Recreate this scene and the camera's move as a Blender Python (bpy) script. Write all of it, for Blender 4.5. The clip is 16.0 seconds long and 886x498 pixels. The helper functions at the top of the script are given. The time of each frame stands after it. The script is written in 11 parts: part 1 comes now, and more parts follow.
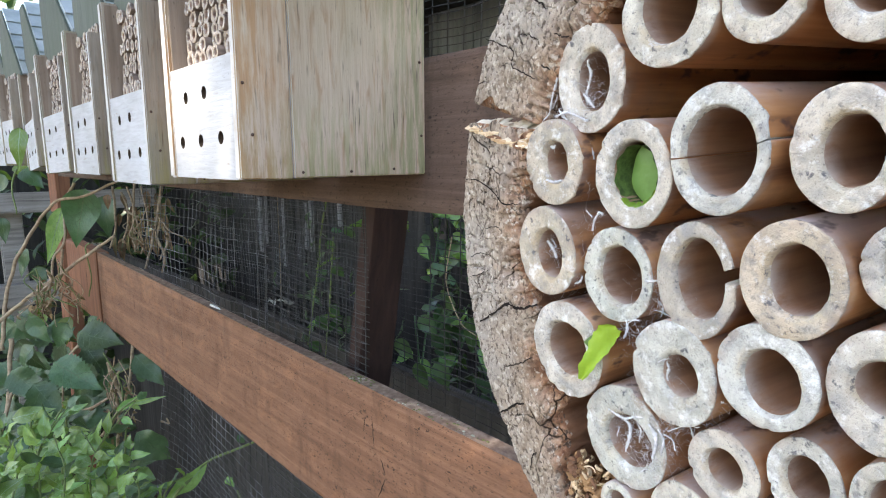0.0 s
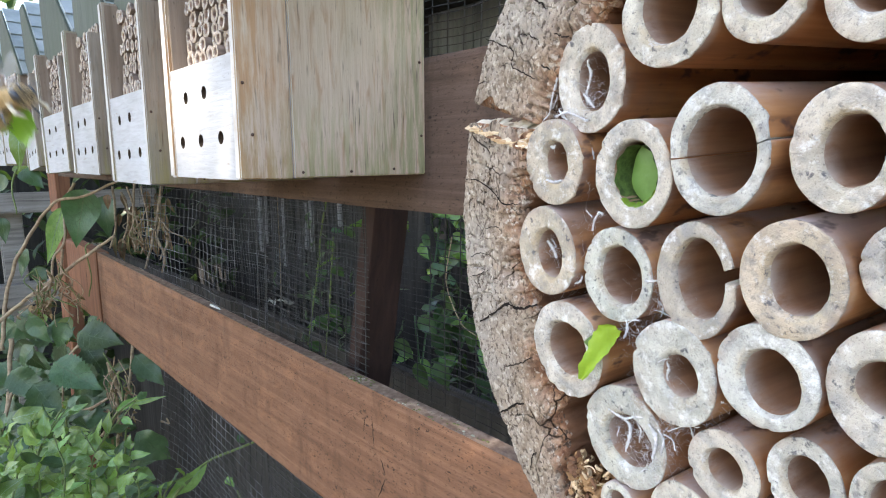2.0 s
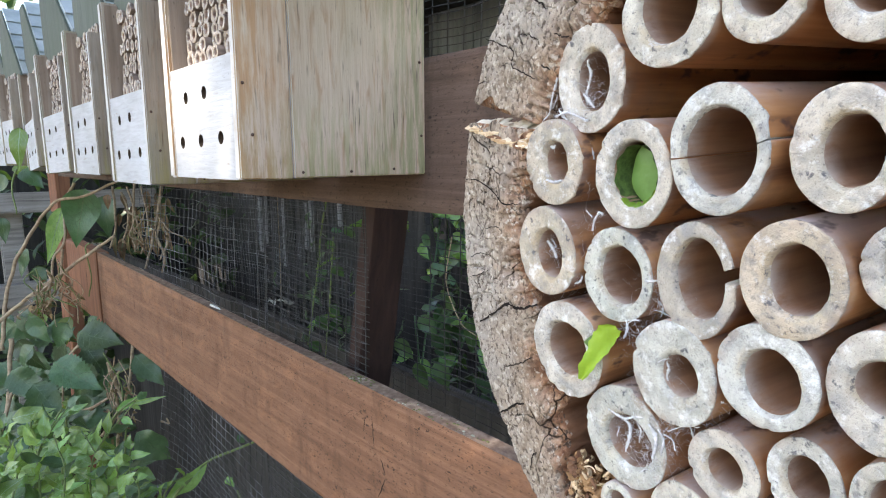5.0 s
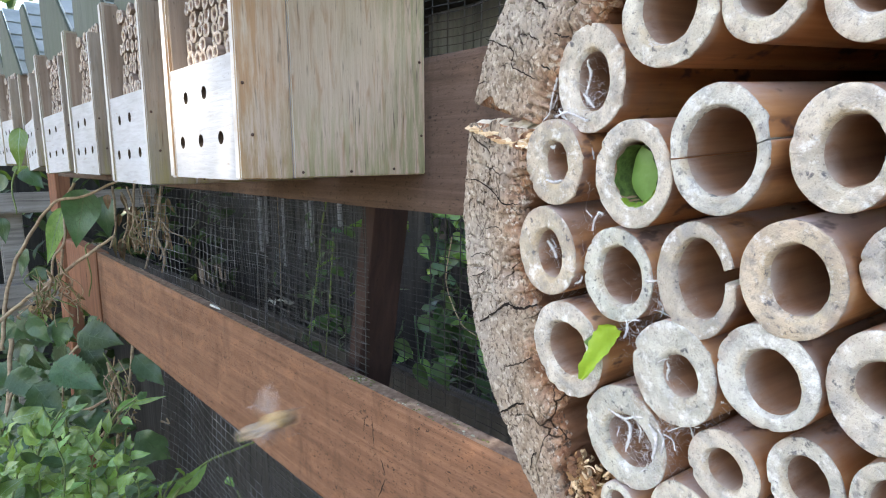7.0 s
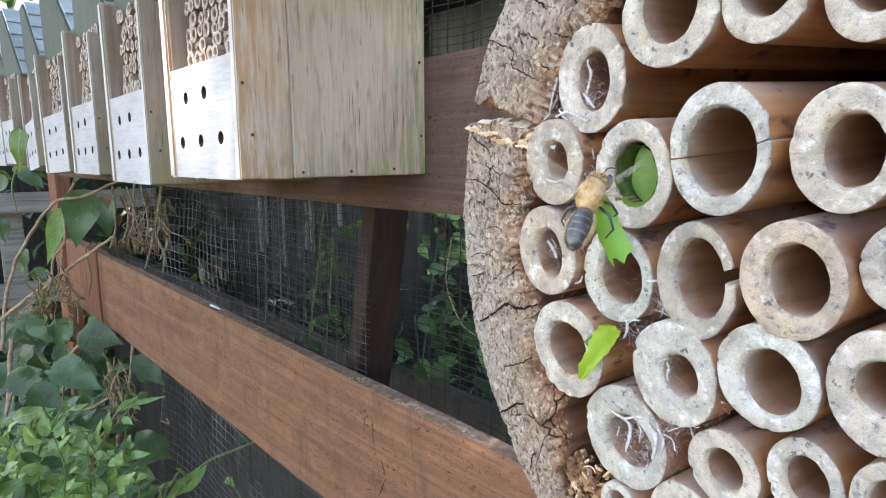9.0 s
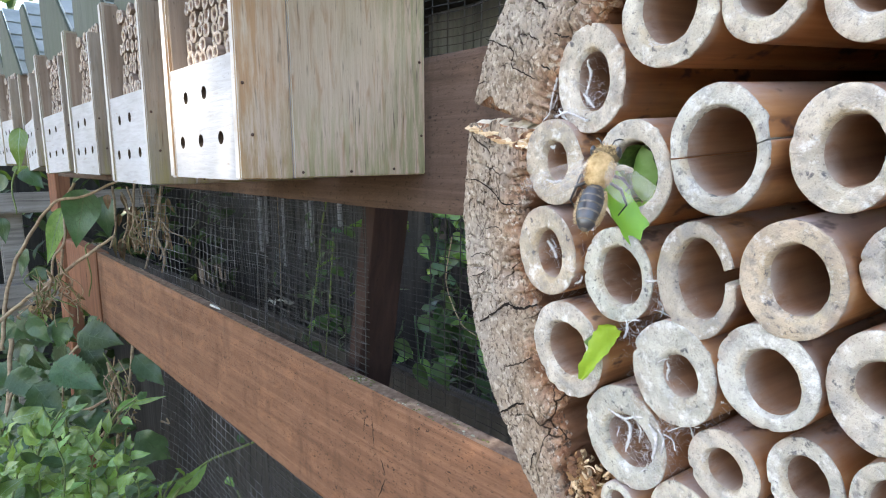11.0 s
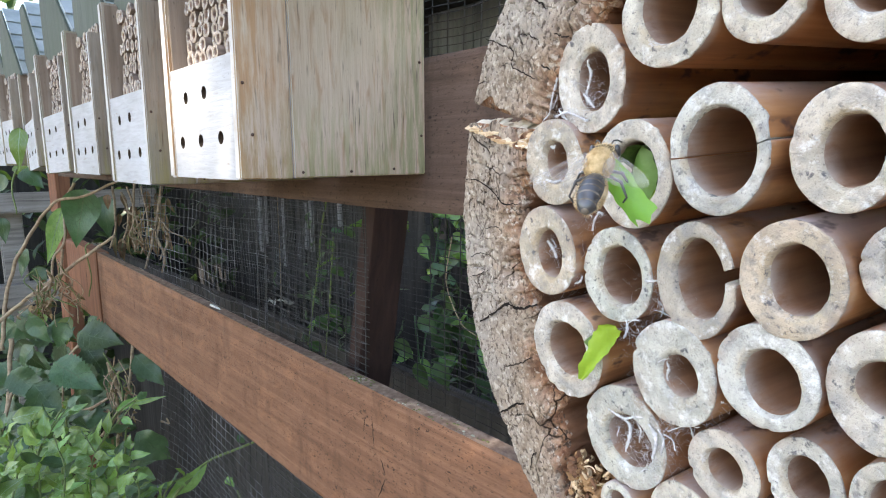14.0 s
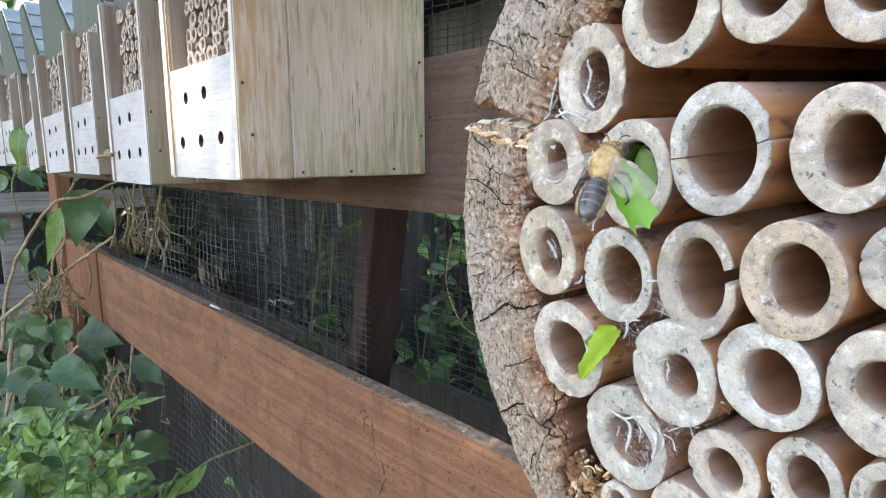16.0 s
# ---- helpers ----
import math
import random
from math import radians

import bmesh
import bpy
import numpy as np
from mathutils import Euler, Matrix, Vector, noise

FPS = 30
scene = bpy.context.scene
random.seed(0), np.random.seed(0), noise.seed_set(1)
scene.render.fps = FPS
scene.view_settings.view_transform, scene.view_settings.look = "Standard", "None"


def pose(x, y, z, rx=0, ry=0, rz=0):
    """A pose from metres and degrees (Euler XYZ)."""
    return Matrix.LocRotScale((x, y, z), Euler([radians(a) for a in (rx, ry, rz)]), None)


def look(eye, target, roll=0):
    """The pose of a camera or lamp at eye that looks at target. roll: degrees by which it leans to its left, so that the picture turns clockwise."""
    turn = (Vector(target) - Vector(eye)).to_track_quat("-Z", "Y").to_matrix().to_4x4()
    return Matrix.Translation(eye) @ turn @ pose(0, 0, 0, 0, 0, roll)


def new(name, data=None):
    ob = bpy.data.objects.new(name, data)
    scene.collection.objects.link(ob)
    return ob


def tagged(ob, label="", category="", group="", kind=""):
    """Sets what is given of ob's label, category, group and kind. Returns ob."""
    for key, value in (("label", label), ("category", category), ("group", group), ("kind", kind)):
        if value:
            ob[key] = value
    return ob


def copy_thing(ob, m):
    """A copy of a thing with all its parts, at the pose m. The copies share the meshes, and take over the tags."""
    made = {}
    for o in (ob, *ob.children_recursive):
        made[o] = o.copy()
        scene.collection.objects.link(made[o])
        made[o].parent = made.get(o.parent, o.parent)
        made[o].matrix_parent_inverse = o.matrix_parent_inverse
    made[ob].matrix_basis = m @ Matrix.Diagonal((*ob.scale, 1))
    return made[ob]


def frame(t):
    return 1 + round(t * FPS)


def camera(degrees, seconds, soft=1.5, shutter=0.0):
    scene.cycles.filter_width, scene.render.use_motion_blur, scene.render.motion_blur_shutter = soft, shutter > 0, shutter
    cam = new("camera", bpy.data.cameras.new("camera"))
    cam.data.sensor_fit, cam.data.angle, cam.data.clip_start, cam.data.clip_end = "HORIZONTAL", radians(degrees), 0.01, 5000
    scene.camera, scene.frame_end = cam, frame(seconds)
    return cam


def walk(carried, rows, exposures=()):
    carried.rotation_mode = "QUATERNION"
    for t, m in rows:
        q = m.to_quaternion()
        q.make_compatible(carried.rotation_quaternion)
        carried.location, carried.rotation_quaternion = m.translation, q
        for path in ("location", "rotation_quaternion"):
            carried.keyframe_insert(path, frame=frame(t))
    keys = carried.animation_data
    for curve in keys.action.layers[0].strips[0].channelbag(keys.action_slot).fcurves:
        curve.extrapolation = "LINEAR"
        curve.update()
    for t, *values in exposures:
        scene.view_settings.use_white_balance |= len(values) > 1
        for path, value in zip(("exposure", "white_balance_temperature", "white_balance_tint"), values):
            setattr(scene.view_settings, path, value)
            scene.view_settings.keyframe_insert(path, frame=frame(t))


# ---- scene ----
H = 1.2  # camera height over the ground
EYE = Vector((0.0, 0.0, H))
cam = camera(74.5, 16.0, soft=1.1, shutter=0.2)
walk(cam, [(0.0, look(EYE, EYE + Vector((-0.72743, 0.66867, -0.15405)), -0.27)),
           (16.0, look(EYE, EYE + Vector((-0.72743, 0.66867, -0.15405)), -0.27))],
     exposures=[(0.0, 2.2, 7200, 12), (16.0, 2.2, 7200, 12)])

# ---- light ----
SUN_EL, SUN_AZ = radians(50), radians(200)   # azimuth: from +y, clockwise, where the sun stands
world = bpy.data.worlds.new("sky")
scene.world = world
world.use_nodes = True
wn = world.node_tree.nodes
sky = wn.new("ShaderNodeTexSky")
sky.sky_type, sky.sun_disc = "NISHITA", False
sky.sun_elevation, sky.sun_rotation = SUN_EL, SUN_AZ
world.node_tree.links.new(sky.outputs[0], wn["Background"].inputs[0])
wn["Background"].inputs[1].default_value = 0.15
sun = new("sun", bpy.data.lights.new("sun", "SUN"))
sun.data.energy, sun.data.angle, sun.data.color = 2.6, radians(0.5), (1.0, 0.965, 0.91)
sun_from = Vector((math.sin(SUN_AZ) * math.cos(SUN_EL), math.cos(SUN_AZ) * math.cos(SUN_EL), math.sin(SUN_EL)))
sun.matrix_world = look(sun_from * 20, (0, 0, 0))


# ---- materials ----
def rgb(*c):
    return (*c, 1.0)


def grey(v):
    return (v, v, v)


class Mat:
    """A small builder for node materials."""

    def __init__(self, name, rough=0.7, metal=0.0, spec=0.4):
        self.m = bpy.data.materials.new(name)
        self.m.use_nodes = True
        self.n, self.l = self.m.node_tree.nodes, self.m.node_tree.links
        self.b = self.n["Principled BSDF"]
        self.b.inputs["Roughness"].default_value = rough
        self.b.inputs["Metallic"].default_value = metal
        self.b.inputs["Specular IOR Level"].default_value = spec
        self.tc = self.n.new("ShaderNodeTexCoord")
        self.oi = self.n.new("ShaderNodeObjectInfo")

    def coords(self, scale=(1, 1, 1), shift=True):
        mp = self.n.new("ShaderNodeMapping")
        mp.inputs["Scale"].default_value = scale
        self.l.new(self.tc.outputs["Object"], mp.inputs[0])
        if shift:
            mul = self.n.new("ShaderNodeMath")
            mul.operation = "MULTIPLY"
            mul.inputs[1].default_value = 37.0
            self.l.new(self.oi.outputs["Random"], mul.inputs[0])
            self.l.new(mul.outputs[0], mp.inputs["Location"])
        return mp.outputs[0]

    def noise(self, scale, detail=4.0, stretch=(1, 1, 1), dist=0.0, rough=0.55, shift=True):
        t = self.n.new("ShaderNodeTexNoise")
        t.inputs["Scale"].default_value, t.inputs["Detail"].default_value = scale, detail
        t.inputs["Distortion"].default_value, t.inputs["Roughness"].default_value = dist, rough
        self.l.new(self.coords(stretch, shift), t.inputs["Vector"])
        return t.outputs["Fac"]

    def crackle(self, scale, bend, bend_scale, stretch=(1, 1, 1)):
        """Distance to the borders of uneven cells whose edges wander."""
        t = self.n.new("ShaderNodeTexNoise")
        t.inputs["Scale"].default_value, t.inputs["Detail"].default_value = bend_scale, 3.0
        at = self.coords(stretch, False)
        self.l.new(at, t.inputs["Vector"])
        add = self.n.new("ShaderNodeVectorMath")
        add.operation = "MULTIPLY_ADD"
        add.inputs[1].default_value = (bend, bend, bend)
        self.l.new(t.outputs["Color"], add.inputs[0])
        self.l.new(at, add.inputs[2])
        v = self.n.new("ShaderNodeTexVoronoi")
        v.feature = "DISTANCE_TO_EDGE"
        v.inputs["Scale"].default_value = scale
        self.l.new(add.outputs[0], v.inputs["Vector"])
        return v.outputs["Distance"]

    def across(self):
        """The mesh's own second coordinate: across the wall on a cut end, depth in centimetres on a cane's sides."""
        sep = self.n.new("ShaderNodeSeparateXYZ")
        self.l.new(self.tc.outputs["UV"], sep.inputs[0])
        return sep.outputs[1]

    def radial(self, scale, detail=3.0, around=6.0, along=1.2):
        """Noise drawn out from the middle of a cut end towards its edge."""
        sep = self.n.new("ShaderNodeSeparateXYZ")
        self.l.new(self.tc.outputs["UV"], sep.inputs[0])
        comb = self.n.new("ShaderNodeCombineXYZ")
        for k, op in enumerate(("COSINE", "SINE")):
            turn = self.n.new("ShaderNodeMath")
            turn.operation = "MULTIPLY"
            turn.inputs[1].default_value = math.tau
            self.l.new(sep.outputs[0], turn.inputs[0])
            trig = self.n.new("ShaderNodeMath")
            trig.operation = op
            self.l.new(turn.outputs[0], trig.inputs[0])
            size = self.n.new("ShaderNodeMath")
            size.operation = "MULTIPLY_ADD"
            size.inputs[1].default_value = around
            self.l.new(trig.outputs[0], size.inputs[0])
            far = self.n.new("ShaderNodeMath")
            far.operation = "MULTIPLY"
            far.inputs[1].default_value = 91.0
            self.l.new(self.oi.outputs["Random"], far.inputs[0])
            self.l.new(far.outputs[0], size.inputs[2])
            self.l.new(size.outputs[0], comb.inputs[k])
        depth = self.n.new("ShaderNodeMath")
        depth.operation = "MULTIPLY"
        depth.inputs[1].default_value = along
        self.l.new(sep.outputs[1], depth.inputs[0])
        self.l.new(depth.outputs[0], comb.inputs[2])
        t = self.n.new("ShaderNodeTexNoise")
        t.inputs["Scale"].default_value, t.inputs["Detail"].default_value = scale, detail
        self.l.new(comb.outputs[0], t.inputs["Vector"])
        return t.outputs["Fac"]

    def times(self, a, b):
        return self.mix(1.0, a, b, "MULTIPLY")

    def ramp(self, fac, *stops):
        r = self.n.new("ShaderNodeValToRGB")
        e = r.color_ramp.elements
        while len(e) < len(stops):
            e.new(0.5)
        for el, (p, c) in zip(e, stops):
            el.position, el.color = p, c if len(c) == 4 else (*c, 1)
        self.l.new(fac, r.inputs[0])
        return r.outputs[0]

    def mix(self, fac, a, b, kind="MIX"):
        x = self.n.new("ShaderNodeMix")
        x.data_type, x.blend_type = "RGBA", kind
        for sock, v in ((0, fac), (6, a), (7, b)):
            if isinstance(v, (int, float)):
                x.inputs[sock].default_value = v
            elif isinstance(v, tuple):
                x.inputs[sock].default_value = v if len(v) == 4 else (*v, 1)
            else:
                self.l.new(v, x.inputs[sock])
        return x.outputs[2]

    def base(self, col):
        if isinstance(col, tuple):
            self.b.inputs["Base Color"].default_value = col if len(col) == 4 else (*col, 1)
        else:
            self.l.new(col, self.b.inputs["Base Color"])
        return self

    def bump(self, fac, dist, strength=0.6):
        bp = self.n.new("ShaderNodeBump")
        bp.inputs["Distance"].default_value, bp.inputs["Strength"].default_value = dist, strength
        self.l.new(fac, bp.inputs["Height"])
        if self.b.inputs["Normal"].links:
            self.l.new(self.b.inputs["Normal"].links[0].from_socket, bp.inputs["Normal"])
        self.l.new(bp.outputs[0], self.b.inputs["Normal"])
        return self

    def rough(self, fac, lo, hi):
        r = self.n.new("ShaderNodeMapRange")
        r.inputs[3].default_value, r.inputs[4].default_value = lo, hi
        self.l.new(fac, r.inputs[0])
        self.l.new(r.outputs[0], self.b.inputs["Roughness"])
        return self


def rail_mat(name, dark, mid, light):
    """Stained sawn rail: long grain, pits, orange wear, and a lighter dusty tone painted on upward faces."""
    w = Mat(name, 0.7, spec=0.3)
    g1 = w.noise(110, 6, (0.03, 1, 1), 0.8, 0.6)
    g2 = w.noise(600, 4, (0.03, 1, 1), 0.2)
    col = w.ramp(g1, (0.3, dark), (0.5, mid), (0.7, light))
    col = w.mix(w.ramp(g2, (0.36, (0.25, 0.25, 0.25)), (0.55, (0, 0, 0))), col, tuple(c * 0.6 for c in dark))
    wear = w.noise(28, 6, (0.5, 1, 1), 0.8, 0.7)
    col = w.mix(w.ramp(wear, (0.53, (0, 0, 0)), (0.7, (0.6, 0.6, 0.6))), col, tuple(min(1, c * s) for c, s in zip(light, (1.3, 1.2, 1.05))))
    grime = w.noise(45, 6, rough=0.7)
    col = w.mix(w.ramp(grime, (0.5, (0, 0, 0)), (0.7, (0.25, 0.25, 0.25))), col, tuple(0.6 * c for c in dark))
    pits = w.noise(620, 3, (0.5, 1, 1), 0.5, 0.6)
    col = w.mix(w.ramp(pits, (0.6, (0, 0, 0)), (0.68, (0.75, 0.75, 0.75))), col, tuple(0.35 * c for c in dark))
    # run-down stains and scattered black specks of mould
    run = w.noise(34, 5, (1, 1, 0.3), 0.4, 0.65)
    col = w.mix(w.ramp(run, (0.54, grey(0)), (0.68, grey(0.45))), col, tuple(0.55 * c for c in dark))
    mould = w.noise(330, 2, (0.7, 1, 1), 0.3)
    some = w.ramp(w.noise(22, 4), (0.42, grey(0)), (0.6, grey(1)))
    col = w.mix(w.times(w.ramp(mould, (0.64, grey(0)), (0.69, grey(0.85))), some), col, tuple(0.22 * c for c in dark))
    # grey dust on the upward faces, lightened to paint in the light there
    geo = w.n.new("ShaderNodeNewGeometry")
    sep = w.n.new("ShaderNodeSeparateXYZ")
    w.l.new(geo.outputs["Normal"], sep.inputs[0])
    dust = w.ramp(w.noise(160, 5), (0.35, (0.13, 0.09, 0.068)), (0.55, (0.25, 0.185, 0.14)), (0.7, (0.36, 0.29, 0.22)))
    col = w.mix(w.ramp(sep.outputs[2], (0.6, (0, 0, 0)), (0.9, (0.8, 0.8, 0.8))), col, dust)
    w.base(col).bump(g2, 0.0003, 0.4).bump(pits, 0.0006, 0.7).bump(g1, 0.0007, 0.4).rough(grime, 0.55, 0.85)
    return w.m


def wood_mat(name, dark, mid, light, grain=(1, 1, 0.06), scale=160, streak=None, streak_at=0.62, algae=None, bump=0.0006, blotch=9, foot=None, pale_edge=None, orange=0.85):
    """Sawn timber; grain is the stretch along the fibre."""
    w = Mat(name, 0.75)
    fine = w.noise(scale, 6, grain, 0.6)
    col = w.ramp(fine, (0.28, dark), (0.5, mid), (0.72, light))
    if streak:
        s = w.noise(scale * 0.4, 4, tuple(min(1, g * 2.5) for g in grain), 0.6)
        col = w.mix(w.ramp(s, (streak_at - 0.08, (0, 0, 0)), (streak_at + 0.06, (1, 1, 1))), col, streak)
    if algae:
        a = w.noise(blotch * 1.6, 4, (1, 1, 0.35))
        col = w.mix(w.ramp(a, (0.46, (0, 0, 0)), (0.68, (0.7, 0.7, 0.7))), col, algae)
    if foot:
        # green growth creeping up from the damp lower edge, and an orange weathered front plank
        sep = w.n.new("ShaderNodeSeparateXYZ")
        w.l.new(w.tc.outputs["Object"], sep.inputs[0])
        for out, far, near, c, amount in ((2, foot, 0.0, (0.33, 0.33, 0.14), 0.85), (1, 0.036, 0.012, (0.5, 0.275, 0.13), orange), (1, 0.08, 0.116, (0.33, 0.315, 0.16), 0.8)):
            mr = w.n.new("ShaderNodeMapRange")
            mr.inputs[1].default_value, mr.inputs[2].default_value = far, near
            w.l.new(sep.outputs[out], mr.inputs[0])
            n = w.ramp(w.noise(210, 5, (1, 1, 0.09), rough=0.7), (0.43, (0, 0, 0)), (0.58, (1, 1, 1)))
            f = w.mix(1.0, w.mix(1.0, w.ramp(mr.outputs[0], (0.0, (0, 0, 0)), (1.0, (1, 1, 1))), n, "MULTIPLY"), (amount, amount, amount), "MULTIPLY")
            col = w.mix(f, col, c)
    if pale_edge:
        # short dark checks along the grain, and paler sawn front edges
        dash = w.noise(480, 3, (1, 1, 0.07), 0.2)
        col = w.mix(w.times(w.ramp(dash, (0.6, (0, 0, 0)), (0.68, (0.9, 0.9, 0.9))), w.ramp(w.noise(60, 3), (0.42, (0.1, 0.1, 0.1)), (0.6, (1, 1, 1)))), col, (0.17, 0.13, 0.09))
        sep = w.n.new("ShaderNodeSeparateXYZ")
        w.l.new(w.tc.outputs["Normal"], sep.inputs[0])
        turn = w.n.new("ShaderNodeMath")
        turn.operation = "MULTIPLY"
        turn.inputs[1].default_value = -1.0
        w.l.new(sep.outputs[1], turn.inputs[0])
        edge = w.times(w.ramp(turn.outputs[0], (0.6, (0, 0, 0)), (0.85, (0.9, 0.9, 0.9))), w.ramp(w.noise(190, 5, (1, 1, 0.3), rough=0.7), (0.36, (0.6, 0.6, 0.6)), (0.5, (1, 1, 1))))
        col = w.mix(edge, col, pale_edge)
    dents = w.noise(scale * 3.5, 2, tuple(0.3 + 0.7 * g for g in grain))
    col = w.mix(w.ramp(dents, (0.66, (0, 0, 0)), (0.74, (0.6, 0.6, 0.6))), col, tuple(0.35 * c for c in dark))
    blot = w.noise(blotch, 5)
    col = w.mix(0.55, col, w.ramp(blot, (0.3, (0.45, 0.43, 0.4)), (0.65, (1, 1, 1))), "MULTIPLY")
    w.base(col).bump(fine, bump, 0.7).rough(blot, 0.6, 0.88)
    return w.m


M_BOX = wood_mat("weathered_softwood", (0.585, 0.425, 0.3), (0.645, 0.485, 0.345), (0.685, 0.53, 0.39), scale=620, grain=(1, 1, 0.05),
                 streak=(0.5, 0.31, 0.185), streak_at=0.61, algae=(0.52, 0.435, 0.29), bump=0.0005, blotch=11, foot=0.05, pale_edge=(0.62, 0.605, 0.575))
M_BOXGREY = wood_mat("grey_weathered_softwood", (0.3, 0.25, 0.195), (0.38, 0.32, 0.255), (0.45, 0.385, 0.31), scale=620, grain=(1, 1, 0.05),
                     streak=(0.34, 0.25, 0.17), streak_at=0.66, algae=(0.33, 0.32, 0.22), bump=0.0005, blotch=11, foot=0.05, pale_edge=(0.62, 0.61, 0.6), orange=0.15)
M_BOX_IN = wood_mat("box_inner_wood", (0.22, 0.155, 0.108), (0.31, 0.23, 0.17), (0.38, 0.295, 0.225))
M_BLOCK = wood_mat("pale_block_wood", (0.44, 0.435, 0.435), (0.51, 0.515, 0.525), (0.57, 0.575, 0.59), grain=(0.1, 1, 1), scale=420,
                   streak=(0.33, 0.27, 0.21), streak_at=0.71)
M_ROOF = wood_mat("mossy_roof_board", (0.062, 0.073, 0.056), (0.088, 0.102, 0.078), (0.11, 0.125, 0.096), algae=(0.075, 0.095, 0.06))
M_RAIL = rail_mat("brown_stained_rail", (0.145, 0.07, 0.04), (0.205, 0.102, 0.059), (0.26, 0.135, 0.079))
# rail stain darkened to paint in the shade under the boxes
M_RAILSHADED = rail_mat("shaded_stained_rail", (0.085, 0.054, 0.041), (0.128, 0.083, 0.063), (0.17, 0.113, 0.087))
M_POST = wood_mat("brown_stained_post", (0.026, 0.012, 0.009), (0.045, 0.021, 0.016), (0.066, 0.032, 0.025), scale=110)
M_SLATE = wood_mat("grey_green_boards", (0.13, 0.145, 0.145), (0.19, 0.21, 0.21), (0.24, 0.262, 0.26), scale=60)
M_SLIT = wood_mat("painted_daylight_slit", (0.12, 0.12, 0.125), (0.27, 0.272, 0.28), (0.44, 0.445, 0.455), scale=80)
M_POST2 = wood_mat("orange_brown_post", (0.15, 0.062, 0.032), (0.25, 0.105, 0.053), (0.33, 0.15, 0.08), scale=110)
M_GREYWOOD = wood_mat("grey_fence_wood", (0.16, 0.145, 0.13), (0.32, 0.295, 0.265), (0.45, 0.42, 0.385), grain=(1, 0.06, 1), scale=90)
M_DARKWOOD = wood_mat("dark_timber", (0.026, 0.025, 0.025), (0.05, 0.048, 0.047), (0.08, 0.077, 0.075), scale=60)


def hole_mat():
    w = Mat("drilled_hole_wood", 0.9)
    w.base(w.ramp(w.noise(300), (0.3, (0.03, 0.02, 0.012)), (0.7, (0.09, 0.055, 0.03))))
    return w.m


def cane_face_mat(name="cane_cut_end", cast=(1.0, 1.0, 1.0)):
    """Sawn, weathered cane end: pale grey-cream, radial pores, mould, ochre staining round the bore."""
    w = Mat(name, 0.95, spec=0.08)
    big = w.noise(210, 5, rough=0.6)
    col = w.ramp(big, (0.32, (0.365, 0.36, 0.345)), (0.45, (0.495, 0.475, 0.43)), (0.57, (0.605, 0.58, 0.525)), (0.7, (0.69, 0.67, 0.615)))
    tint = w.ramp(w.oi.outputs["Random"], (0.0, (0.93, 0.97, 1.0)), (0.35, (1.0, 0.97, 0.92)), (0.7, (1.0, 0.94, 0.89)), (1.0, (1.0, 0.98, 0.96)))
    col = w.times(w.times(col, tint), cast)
    # ochre and greenish stain next to the bore
    inner = w.ramp(w.across(), (0.1, grey(0.6)), (0.4, grey(0.0)))
    col = w.mix(w.times(inner, w.ramp(w.noise(170, 4), (0.48, grey(0)), (0.62, grey(1)))), col, (0.5, 0.39, 0.25))
    col = w.mix(w.times(w.ramp(w.across(), (0.3, grey(0.35)), (0.9, grey(0.1))), w.ramp(w.noise(130, 4, stretch=(1, 1.3, 1)), (0.55, grey(0)), (0.66, grey(0.8)))), col, (0.53, 0.5, 0.37))
    # warm brown worn patches along the outside
    outer = w.ramp(w.across(), (0.55, grey(0)), (0.97, grey(0.75)))
    col = w.mix(w.times(outer, w.ramp(w.noise(230, 4), (0.5, grey(0)), (0.62, grey(1)))), col, (0.4, 0.31, 0.25))
    # blue-grey mould in soft clouds and in clusters of specks
    cloud = w.noise(300, 5, dist=0.6, rough=0.65)
    col = w.mix(w.ramp(cloud, (0.53, grey(0)), (0.7, grey(0.55))), col, (0.27, 0.28, 0.295))
    pores = w.radial(3.2, 4.0, along=5.0)
    col = w.mix(w.ramp(pores, (0.56, grey(0)), (0.68, grey(0.45))), col, (0.18, 0.165, 0.155))
    spots = w.noise(1000, 3, rough=0.65)
    grain = w.noise(560, 5, dist=0.4, rough=0.7)
    col = w.mix(w.ramp(grain, (0.36, grey(0.5)), (0.46, grey(0))), col, (0.27, 0.255, 0.245))
    where = w.ramp(w.noise(240, 3, dist=0.3), (0.42, grey(0.15)), (0.6, grey(1)))
    dots = w.ramp(spots, (0.58, grey(0)), (0.66, grey(0.85)))
    col = w.mix(w.times(dots, where), col, (0.1, 0.1, 0.115))
    # white bloom
    bloom = w.noise(350, 6, rough=0.75)
    col = w.mix(w.ramp(bloom, (0.55, grey(0)), (0.66, grey(0.75))), col, (0.78, 0.78, 0.77))
    w.base(col).bump(spots, 0.00015, 0.6).bump(grain, 0.0005, 0.8).bump(cloud, 0.0006, 0.6)
    return w.m


